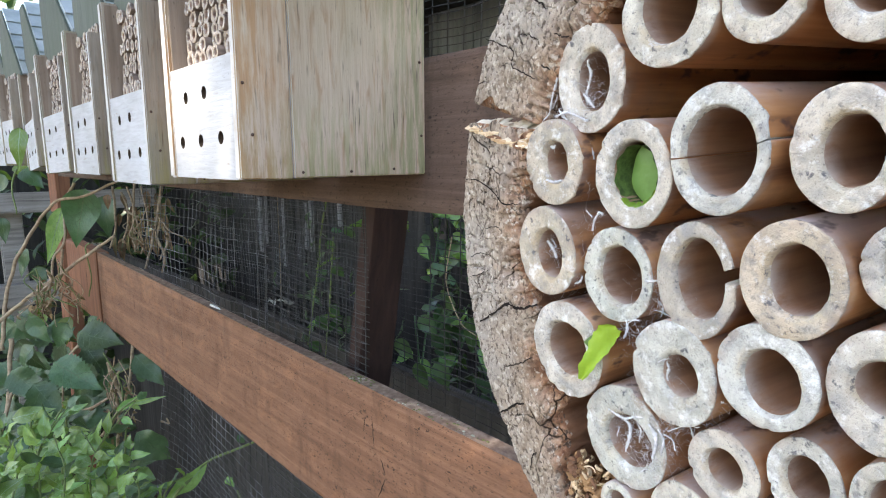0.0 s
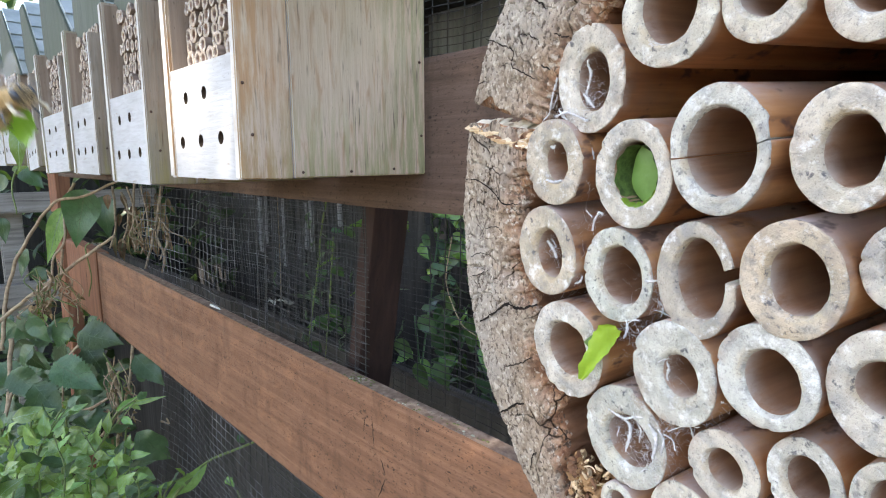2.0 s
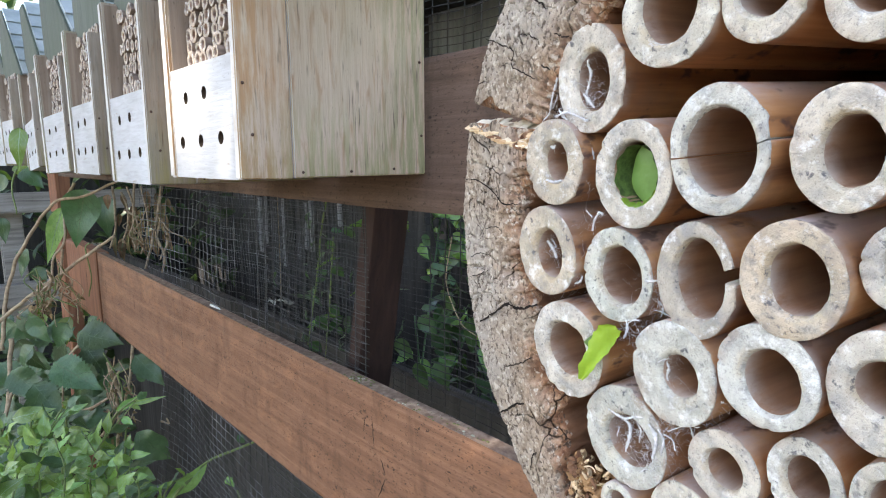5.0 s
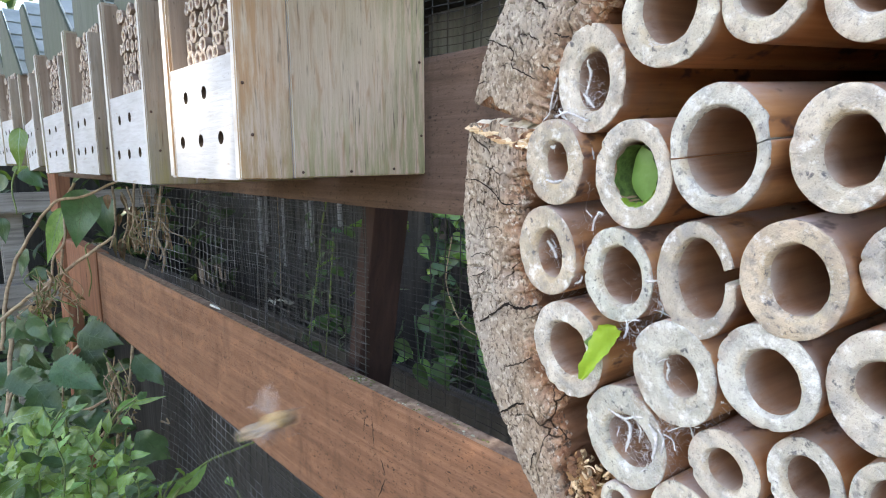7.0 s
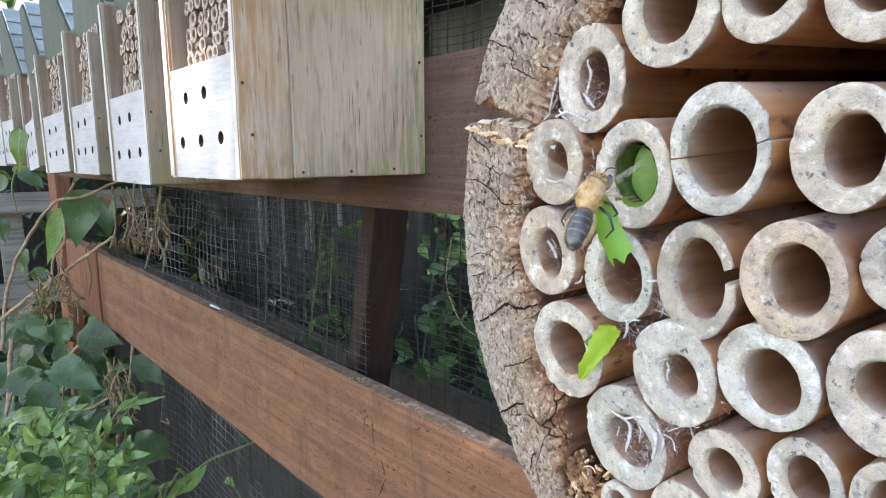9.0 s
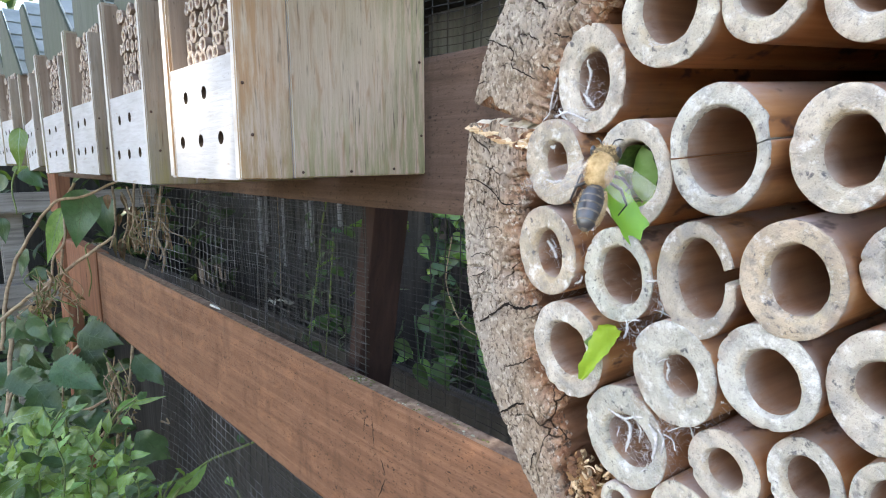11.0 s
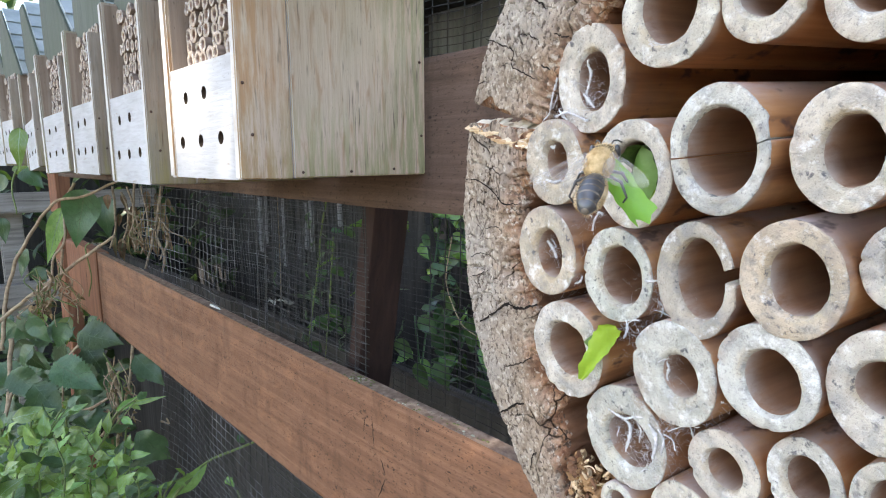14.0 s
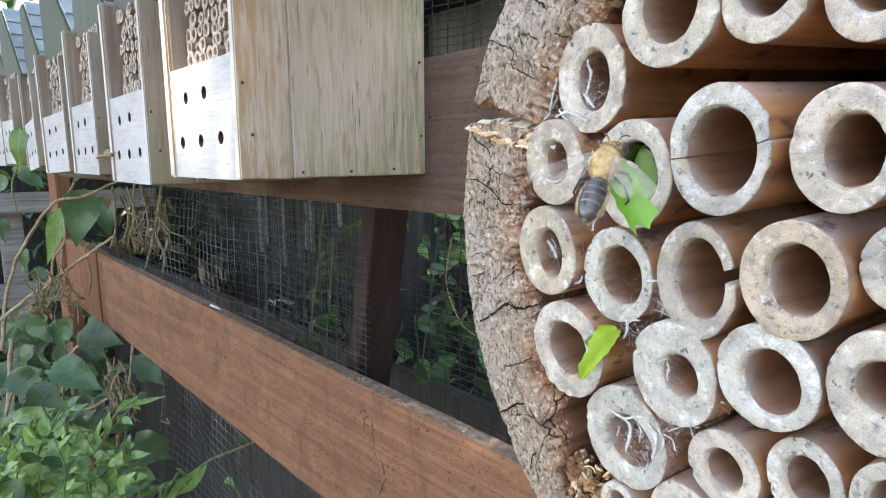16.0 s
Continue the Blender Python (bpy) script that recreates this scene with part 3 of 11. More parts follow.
def crack(parent, x, z, length, lean, width):
    """A narrow drying crack in the rail's face, its shade painted as a strip."""
    pts = []
    for i in range(9):
        f = i / 8
        pts.append((x + lean * f + 0.0012 * noise.noise(Vector((f * 4, x * 50, 0))), z - length * f, width * math.sin(math.pi * (0.08 + 0.84 * f))))
    bm = bmesh.new()
    a = [bm.verts.new((p[0] - p[2], YR - (0.0035 if p[0] < -1.25 else 0.0013), p[1])) for p in pts]
    b = [bm.verts.new((p[0] + p[2], YR - (0.0035 if p[0] < -1.25 else 0.0013), p[1])) for p in pts]
    for i in range(8):
        bm.faces.new((a[i], b[i], b[i + 1], a[i + 1]))
    part("crack", bm, M_CRACK, parent, "dark drying crack", smooth=False)


fence = thing("fence", pose(0, 0, 0), "brown-stained timber fence with two rails and square posts", "fence", kind="structure")
long_board("upper_rail", M_RAILSHADED, fence, -1.55, 0.5, YR, YR + 0.022, H - 0.0355, H + 0.0645)
long_board("lower_rail", M_RAIL, fence, -1.25, 0.5, YR, YR + 0.014, H - 0.3125, H - 0.1793, n=90, amp=0.0011, fall=0.009)
long_board("rail_end", M_POST2, fence, -1.53, -1.253, YR - 0.002, YR + 0.022, H - 0.318, H - 0.175, n=14)
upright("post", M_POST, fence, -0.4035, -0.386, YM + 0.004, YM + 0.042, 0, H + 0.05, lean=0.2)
upright("post", M_POST2, fence, -1.86, -1.76, YR + 0.026, YR + 0.06, 0, H + 0.3)
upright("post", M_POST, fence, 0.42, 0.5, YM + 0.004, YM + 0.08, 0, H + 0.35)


for x, z, L, ln, wd in ((-0.3615, -0.203, 0.026, 0.002, 0.0005), (-0.371, -0.206, 0.014, -0.003, 0.0004), (-0.350, -0.235, 0.012, 0.005, 0.0006), (-0.80, -0.225, 0.03, 0.002, 0.0006),
                        (-1.02, -0.215, 0.03, 0.004, 0.0007), (-1.2, -0.215, 0.04, 0.004, 0.0009), (-0.345, -0.25, 0.02, -0.01, 0.0006), (-0.66, -0.2, 0.012, 0.001, 0.0005), (-1.34, -0.205, 0.06, -0.004, 0.0014)):
    crack(fence, x, H + z, L, ln, wd)


# dust, lichen and litter along the rail's top edge
M_LICHEN = plain_noise_mat("pale_lichen", (0.3, 0.3, 0.22), (0.5, 0.5, 0.4), 400, 0.9, 0.0005)
M_MOSS = plain_noise_mat("rail_moss", (0.07, 0.08, 0.03), (0.2, 0.2, 0.08), 500, 0.95, 0.001)
rnd = random.Random(17)
for k in range(150):
    x = rnd.choice((rnd.uniform(-1.3, -0.2), rnd.gauss(-0.31, 0.03), rnd.gauss(-0.39, 0.006)))
    bm = bmesh.new()
    rr = rnd.uniform(0.0004, 0.0013)
    bmesh.ops.create_icosphere(bm, subdivisions=1, radius=rr)
    c = Vector((x, YR + rnd.uniform(0.0005, 0.012), H - 0.1793 - 0.009 * (x + 0.65)))
    for v in bm.verts:
        v.co = Vector((v.co.x * 1.4, v.co.y, v.co.z * 0.4)) + c
    part("lichen_speck", bm, M_LICHEN if rnd.random() < 0.25 else M_MOSS, fence)


def wire_mesh(name, parent, material, x0, x1, z0, z1, y, dx, dz, r, sag, seed, label=""):
    """Welded wire: upright wires every dx, level wires every dz, gently bowed."""
    bm = bmesh.new()
    rnd = random.Random(seed)

    def place(x, z):
        q = Vector((x, y, z))
        return q + Vector((0, sag * noise.noise(Vector((x * 4, z * 4, seed))), 0.0045 * noise.noise(Vector((x * 7, z * 2, seed + 5))) + 0.0016 * noise.noise(Vector((x * 31, z * 9, seed + 6))))) \
            + Vector((0.004 * noise.noise(Vector((x * 3, z * 7, seed + 9))) + 0.0016 * noise.noise(Vector((x * 9, z * 33, seed + 8))), 0, 0))
    x = x0
    while x < x1:
        sweep(bm, [place(x, z0 + (z1 - z0) * i / 30) for i in range(31)], r, 4, close=False)
        x += dx
    z = z0
    while z < z1:
        sweep(bm, [place(x0 + (x1 - x0) * i / 60, z) + Vector((0, -1.6 * r, 0)) for i in range(61)], r, 4, close=False)
        z += dz
    return part(name, bm, material, parent, label)


net = thing("wire_netting", pose(0, 0, 0), "galvanised welded wire mesh stapled behind the fence rails", "wire mesh", kind="structure")
tagged(wire_mesh("mesh_panel", net, M_WIRE, -1.02, -0.6, H - 0.85, H + 0.33, YM, 0.0165, 0.0128, 0.00045, 0.03, 1), kind="stuff")
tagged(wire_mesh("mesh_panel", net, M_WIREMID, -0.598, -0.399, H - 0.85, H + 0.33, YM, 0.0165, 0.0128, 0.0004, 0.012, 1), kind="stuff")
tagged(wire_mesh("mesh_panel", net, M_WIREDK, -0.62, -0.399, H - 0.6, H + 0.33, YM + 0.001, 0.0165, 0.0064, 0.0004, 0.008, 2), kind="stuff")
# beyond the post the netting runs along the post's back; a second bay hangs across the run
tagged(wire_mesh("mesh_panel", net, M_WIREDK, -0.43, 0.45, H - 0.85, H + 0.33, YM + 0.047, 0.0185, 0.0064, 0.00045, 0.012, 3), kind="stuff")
tagged(wire_mesh("mesh_panel", net, M_WIRE, -1.75, -0.93, H - 0.55, H + 0.1, 0.66, 0.0128, 0.0165, 0.0006, 0.03, 4), kind="stuff")

# ---- dark hutch added behind the mesh to keep it unlit ----
hutch = thing("shed", pose(0, 0, 0), "dark timber walls and roof added behind the mesh as backing", "shed", kind="structure")
# back wall of upright boards; a few stand apart and let daylight through
x = -4.2
rnd = random.Random(8)
while x < -1.25:
    gap = rnd.choice((0.004, 0.009, 0.014)) if -2.3 < x < -1.65 else 0.0
    wd = rnd.uniform(0.05, 0.075) if gap else 0.14
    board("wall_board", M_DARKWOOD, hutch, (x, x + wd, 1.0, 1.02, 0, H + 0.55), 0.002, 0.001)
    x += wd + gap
# roof added to keep daylight out of the run
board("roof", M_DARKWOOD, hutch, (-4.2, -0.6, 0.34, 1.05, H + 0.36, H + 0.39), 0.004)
# dark backing boards added to hide bright sky beyond the mesh
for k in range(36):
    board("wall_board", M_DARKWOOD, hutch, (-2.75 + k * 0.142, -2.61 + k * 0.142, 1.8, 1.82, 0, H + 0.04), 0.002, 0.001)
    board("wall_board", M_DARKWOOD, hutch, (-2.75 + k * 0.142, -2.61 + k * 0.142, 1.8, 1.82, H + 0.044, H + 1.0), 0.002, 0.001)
# more dark backing, added beyond the fence end
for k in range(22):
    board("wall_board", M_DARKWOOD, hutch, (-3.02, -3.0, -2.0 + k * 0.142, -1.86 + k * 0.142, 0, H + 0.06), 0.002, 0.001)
# pale strips that paint slits of daylight in the back wall
board("batten", M_SLIT, hutch, (-2.099, -2.075, 0.975, 0.985, H -0.353, H -0.144), 0.002, 0.001)
board("batten", M_SLIT, hutch, (-2.055, -2.036, 0.975, 0.985, H -0.314, H -0.131), 0.002, 0.001)
board("batten", M_SLIT, hutch, (-1.909, -1.893, 0.975, 0.985, H -0.383, H -0.139), 0.002, 0.001)
board("batten", M_SLIT, hutch, (-1.754, -1.739, 0.975, 0.985, H -0.302, H -0.143), 0.002, 0.001)
board("batten", M_SLIT, hutch, (-1.717, -1.702, 0.975, 0.985, H -0.308, H -0.136), 0.002, 0.001)
board("batten", M_SLIT, hutch, (-1.546, -1.526, 0.975, 0.985, H -0.207, H -0.136), 0.002, 0.001)
# grey-green boards added to fill the view above the upper rail
for k in range(8):
    board("wall_board", M_SLATE, hutch, (-1.24 + k * 0.12, -1.124 + k * 0.12, 1.02, 1.04, H + 0.05, H + 0.358), 0.002, 0.001)
# dark sheet added where only darkness shows below the rail
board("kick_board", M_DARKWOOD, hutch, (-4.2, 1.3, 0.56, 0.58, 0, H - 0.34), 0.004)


# ---- nest boxes ----
GABLE = ((-0.053, 0.1265), (-0.05, 0.232), (-0.021, 0.232), (0.08, 0.1265))  # outline of the gable board, x and z


def nest_box():
    W, D = 0.108, 0.1265
    t, tn = 0.0095, 0.0055  # far and near side boards
    ob = thing("bee_box", pose(0, 0, 0), "weathered wooden bee box with drilled block, fixed to the rail", "bee box", "row of bee boxes on the rail")
    x0, x1 = -W / 2, W / 2
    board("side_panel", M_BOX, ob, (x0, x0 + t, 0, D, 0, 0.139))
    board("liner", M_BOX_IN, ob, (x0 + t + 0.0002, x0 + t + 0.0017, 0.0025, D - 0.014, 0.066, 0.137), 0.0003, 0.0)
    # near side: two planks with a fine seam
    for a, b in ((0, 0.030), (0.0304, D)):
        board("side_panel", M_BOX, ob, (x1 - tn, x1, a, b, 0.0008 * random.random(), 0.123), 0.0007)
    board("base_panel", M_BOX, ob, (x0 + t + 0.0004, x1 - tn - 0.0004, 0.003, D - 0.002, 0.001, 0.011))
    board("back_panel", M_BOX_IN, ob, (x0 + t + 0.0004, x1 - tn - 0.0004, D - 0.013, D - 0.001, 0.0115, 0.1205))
    # drilled block: front plate with round holes
    bm = bmesh.new()
    bx0, bx1, bz0, bz1, y = x0 + t + 0.0005, x1 - tn - 0.0005, 0.0005, 0.0655, 0.0012
    holes = [(-0.0315, 0.0217), (-0.0015, 0.0222), (0.0275, 0.0232), (-0.0215, 0.0478), (0.0075, 0.0488)]
    R0, cols = 0.0037, 16
    # sheet made of strips: rows of holes at two heights
    def strip(z_lo, z_hi, hs):
        hs = sorted(hs)
        edge = bx0
        for hx, hz in hs:
            s = 0.0062
            for q in ((edge, hx - s, z_lo, z_hi), (hx - s, hx + s, z_lo, hz - s), (hx - s, hx + s, hz + s, z_hi)):
                bm.faces.new([bm.verts.new((a, y, b)) for a, b in ((q[0], q[2]), (q[1], q[2]), (q[1], q[3]), (q[0], q[3]))])
            loop, sq, deep = [], [], []
            for k in range(cols):
                a = math.tau * (k + 0.5) / cols
                c, sn = math.cos(a), math.sin(a)
                m = max(abs(c), abs(sn))
                rr = R0 * (1 + 0.05 * noise.noise(Vector((hx * 900, hz * 900, a))))
                loop.append(bm.verts.new((hx + rr * c, y + 0.0003, hz + rr * sn)))
                sq.append(bm.verts.new((hx + s * c / m, y, hz + s * sn / m)))
                deep.append(bm.verts.new((hx + rr * c * 0.96, y + 0.05, hz + rr * sn * 0.96)))
            for k in range(cols):
                j = (k + 1) % cols
                bm.faces.new((sq[k], sq[j], loop[j], loop[k]))
                f = bm.faces.new((loop[k], loop[j], deep[j], deep[k]))
                f.material_index = 1
            f = bm.faces.new(deep)
            f.material_index = 1
            # square corners
            for sx, sz in ((1, 1), (-1, 1), (-1, -1), (1, -1)):
                near = sorted(sq, key=lambda v: (v.co.x - hx - sx * s) ** 2 + (v.co.z - hz - sz * s) ** 2)[:2]
                bm.faces.new((near[0], near[1], bm.verts.new((hx + sx * s, y, hz + sz * s))))
            edge = hx + s
        bm.faces.new([bm.verts.new((a, y, b)) for a, b in ((edge, z_lo), (bx1, z_lo), (bx1, z_hi), (edge, z_hi))])
    strip(bz0, 0.034, holes[:3])
    strip(0.034, bz1, holes[3:])
    for q in (((bx0, bz1), (bx1, bz1)), ((bx1, bz0), (bx0, bz0))):
        bm.faces.new([bm.verts.new(p) for p in ((q[0][0], y, q[0][1]), (q[1][0], y, q[1][1]), (q[1][0], 0.07, q[1][1]), (q[0][0], 0.07, q[0][1]))])
    bmesh.ops.remove_doubles(bm, verts=bm.verts, dist=1e-6)
    bmesh.ops.recalc_face_normals(bm, faces=bm.faces)
    part("drilled_block", bm, [M_BLOCK, M_HOLE], ob, "pale wooden block with five drilled holes", smooth=False)
    # cane filling, stacked
    rnd = random.Random(5)
    z, row = 0.0712, 0
    while z < 0.128:
        x = x0 + t + 0.005 + (0.0045 if row % 2 else 0)
        while x < x1 - tn - 0.003:
            r = rnd.uniform(0.0038, 0.0057)
            bm = bmesh.new()
            y0 = 0.0115 + rnd.uniform(-0.0025, 0.003)
            ring_solid(bm, x, z + rnd.uniform(-0.0012, 0.0012), r, r * rnd.uniform(0.9, 1.1), r * 0.52, r * 0.52, y0, 0.11, seg=14, rag=0.0004, depth=0.03, lip=0.0004)
            part("cane", bm, [M_CSHADED, M_CSKINB, M_CIN], ob)
            x += r * 1.8 + rnd.uniform(-0.0004, 0.0003)
        z += 0.008
        row += 1
    # roof: a dark gable board and a pale lapped slope falling to one side
    bm = bmesh.new()
    prof = GABLE
    a = [bm.verts.new((p, 0.012, q)) for p, q in prof]
    b = [bm.verts.new((p, 0.0145, q)) for p, q in prof]
    bm.faces.new(a[::-1])
    bm.faces.new(b)
    for i in range(len(prof)):
        j = (i + 1) % len(prof)
        bm.faces.new((a[i], a[j], b[j], b[i]))
    bmesh.ops.recalc_face_normals(bm, faces=bm.faces)
    bmesh.ops.bevel(bm, geom=list(bm.edges), offset=0.0005, segments=2, affect="EDGES")
    part("gable_board", bm, M_ROOF, ob, "dark mossy gable board", smooth=False)
    for k in range(5):
        bm = bmesh.new()
        f0, f1 = k / 5, (k + 1) / 5 + 0.03
        e = [(GABLE[3][0] + (GABLE[2][0] - GABLE[3][0]) * f + lift, GABLE[3][1] + (GABLE[2][1] - GABLE[3][1]) * f + lift * 0.7) for f, lift in ((f0, 0.0035), (f1, 0.0012))]
        add_box(bm, 0, 1, 0.0149, D, 0, 0.003)
        for v in bm.verts:
            f = v.co.x
            x = e[0][0] + (e[1][0] - e[0][0]) * f
            z = e[0][1] + (e[1][1] - e[0][1]) * f
            v.co.x, v.co.z = x - v.co.z * 0.8, z - v.co.z * 0.55
        part("roof_lap", bm, M_FELT, ob, smooth=False)
    bm = bmesh.new()
    add_box(bm, x0 + t + 0.0004, x1 - tn - 0.0004, 0.0205, D, 0.0, 0.004, 0.0008)
    for v in bm.verts:
        v.co.z += 0.1305 - 0.14 * v.co.x
    part("top_panel", bm, M_ROOF, ob, smooth=False)
    for yy, zz in ((0.0075, 0.024), (0.036, 0.004), (0.0035, 0.05), (0.123, 0.026), (0.122, 0.072), (0.068, 0.004), (0.1, 0.005)):
        bm = bmesh.new()
        bmesh.ops.create_uvsphere(bm, u_segments=8, v_segments=5, radius=0.0009)
        bmesh.ops.translate(bm, verts=bm.verts, vec=(x1 + 0.0001, yy, zz))
        part("nail", bm, M_NAIL, ob)
    return ob


YB = 0.1288
first = nest_box()
first.matrix_world = pose(-0.3485, YB, H - 0.0115)
for cx, dz, lean, turn, dy in ((-0.4855, -0.018, 0.0, -1.0, -0.003), (-0.644, -0.014, 0.0, -0.4, 0.0005), (-0.8, -0.0145, -2.0, 3.0, 0.003), (-0.995, -0.013, -4.0, -1.0, 0.007), (-1.12, -0.006, 0.0, 2.0, -0.004), (-1.28, -0.01, 0.0, 1.0, 0.0)):
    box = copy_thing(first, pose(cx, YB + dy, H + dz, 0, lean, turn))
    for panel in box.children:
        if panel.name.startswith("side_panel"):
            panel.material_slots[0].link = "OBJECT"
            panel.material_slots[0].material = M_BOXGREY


# ---- the round log hotel ----
P0 = Vector((-0.04112, 0.07287, H - 0.00236))
HU, HA, HV = Vector((0.97715, -0.21257, 0.0)), Vector((0.21217, 0.97528, 0.06169)), Vector((-0.01311, -0.06028, 0.9981))
HM = Matrix.Translation(P0) @ Matrix((HU, HA, HV)).transposed().to_4x4()
hotel = thing("log_bee_hotel", HM, "round hollow log packed with cut bamboo canes, cracked rim", "bee hotel")
RCX, RCZ, RO = 0.0178, -0.01424, 0.0626


def rim(name, a0, a1, step, r_in, ragged, label="", ends=(0.0, 0.0), fine=True):
    """A piece of the log's rim between two angles: cracked end face, bark side and hollow side. ends: skew of each end, degrees per unit of width."""
    bm = bmesh.new()
    uvs = bm.loops.layers.uv.verify()
    na = int((a1 - a0) / step)
    nr = 64 if fine else 8
    rows = []
    for i in range(na + 1):
        f = i / na
        row = []
        ro = RO * (1 + 0.012 * noise.noise(Vector((f * 6 * (a1 - a0) / 60, 1, a0)))) + 0.0004 * noise.noise(Vector((f * 60, 4, a0)))
        ri = r_in + 0.0035 * noise.noise(Vector((f * 9 * (a1 - a0) / 60, 7, a0))) + 0.001 * noise.noise(Vector((f * 45, 9, a0)))
        if fine:
            # the rim thins towards its foot
            ri = min(RO - 0.004, ri + 0.0008 * max(0.0, a0 + (a1 - a0) * f - 219))
        for j in range(nr + 1):
            w = j / nr
            a = a0 + (a1 - a0) * f
            a += (1 - w) * (ends[0] * (1 - f) + ends[1] * f)
            if ragged:
                for k, e in enumerate((f, 1 - f)):
                    a += (1 if k == 0 else -1) * max(0, 1 - e * na * step / 4) * 2.6 * noise.noise(Vector((w * 5, k * 3, 2)))
            r = ri + (ro - ri) * w
            x, z = RCX + r * math.cos(radians(a)), RCZ + r * math.sin(radians(a))
            y = 0.0
            if fine:
                q = Vector((x, 0, z))
                g = Vector((math.radians(a) * 0.053, 0, r))
                d, _ = noise.voronoi(Vector((g.x * 260, 0, g.z * 190)) + noise.noise_vector(q * 420) * 0.25)
                part_of = max(0.0, min(1.0, 0.6 + 2.5 * noise.noise(q * 110 + Vector((7, 0, 1)))))
                y += 0.00028 * part_of * max(0.0, 1 - (d[1] - d[0]) / 0.08)
                d2, p2 = noise.voronoi(Vector((g.x * 95, 0, g.z * 60)) + noise.noise_vector(q * 170) * 0.3)
                y += 0.0018 * max(0.0, 1 - (d2[1] - d2[0]) / 0.025) * max(0.0, min(1.0, -0.1 + 2.5 * noise.noise(q * 60 + Vector((3, 0, 1)))))
                # plates stand a little proud of one another; the rotten inner band lies back in torn steps
                y += 0.0004 * noise.noise(Vector(p2[0]) * 3.1) + 0.00016 * noise.noise(q * 160) + 0.00018 * noise.noise(q * 900)
                soft = max(0.0, min(1.0, (0.2 - w) / 0.16 + 1.2 * noise.noise(Vector((g.x * 120, 3, 1)))))
                y += soft * (0.0016 + 0.0012 * noise.noise(Vector((g.x * 900, 0, g.z * 130))))
            edge = min(w, 1 - w)
            y += 0.0016 * max(0, 1 - edge / 0.05) ** 2
            row.append(bm.verts.new((x, y, z)))
        back = []
        for j in (nr, 0):
            v = row[j].co
            for yy in ((0.006, 0.03, 0.15) if j else (0.15, 0.03, 0.006)):
                o = Vector((v.x - RCX, 0, v.z - RCZ)).normalized()
                back.append(bm.verts.new(Vector((v.x, yy, v.z)) + o * (0.0014 * noise.noise(Vector((v.x, yy, v.z)) * 170)) * (1 if j else -1)))
        rows.append(row + back)
    m = len(rows[0])
    for r0, r1 in zip(rows, rows[1:]):
        for k in range(m):
            f = bm.faces.new((r0[k], r0[(k + 1) % m], r1[(k + 1) % m], r1[k]))
            if k >= m - 4 or k == m - 1:
                f.material_index = 1
            for lp, kk in zip(f.loops, (k, k + 1, k + 1, k)):
                lp[uvs].uv = (0.0, min(1.0, kk / nr))
    bm.faces.new(rows[0][::-1])
    bm.faces.new(rows[-1])
    bmesh.ops.recalc_face_normals(bm, faces=bm.faces)
    return part(name, bm, [M_LOG, M_ROT], hotel, label)


rim("log_rim", 158.5, 242, 0.25, 0.0435, True, "greyish cracked end grain of the log rim", ends=(-6.0, 0.0))
rim("log_rim", 100, 153.5, 0.25, 0.0437, True, "greyish cracked end grain of the log rim", ends=(0.0, -3.5))
rim("log_rim", 242.5, 459.5, 2.0, 0.0435, False, fine=False)


def rim_crack(pts, width):
    """A jagged crack across the rim's end grain, its shade painted flat, in millimetres."""
    p = curve_pts([(u, 0.0, v) for u, v in pts], 7)
    bm = bmesh.new()
    pairs = []
    for i, q in enumerate(p):
        f = i / (len(p) - 1)
        jag = Vector((0.35 * noise.noise(Vector((i * 0.9, q[0], 0))), 0, 0.35 * noise.noise(Vector((i * 0.9, q[2], 5)))))
        d = (Vector(p[min(i + 1, len(p) - 1)]) - Vector(p[max(i - 1, 0)])).normalized()
        s = Vector((-d.z, 0, d.x)) * 0.5 * width * (0.25 + 0.75 * math.sin(math.pi * (0.1 + 0.8 * f))) * (1 + 0.7 * noise.noise(Vector((i * 0.6, width * 70, q[2]))))
        c = Vector(q) + jag + Vector((0, -0.35, 0))
        pairs.append([bm.verts.new((c + s * e) * 0.001) for e in (-1, 1)])
    for r0, r1 in zip(pairs, pairs[1:]):
        bm.faces.new((r0[0], r0[1], r1[1], r1[0]))
    part("crack", bm, M_CRACK, hotel, "dark crack in the end grain", smooth=False)


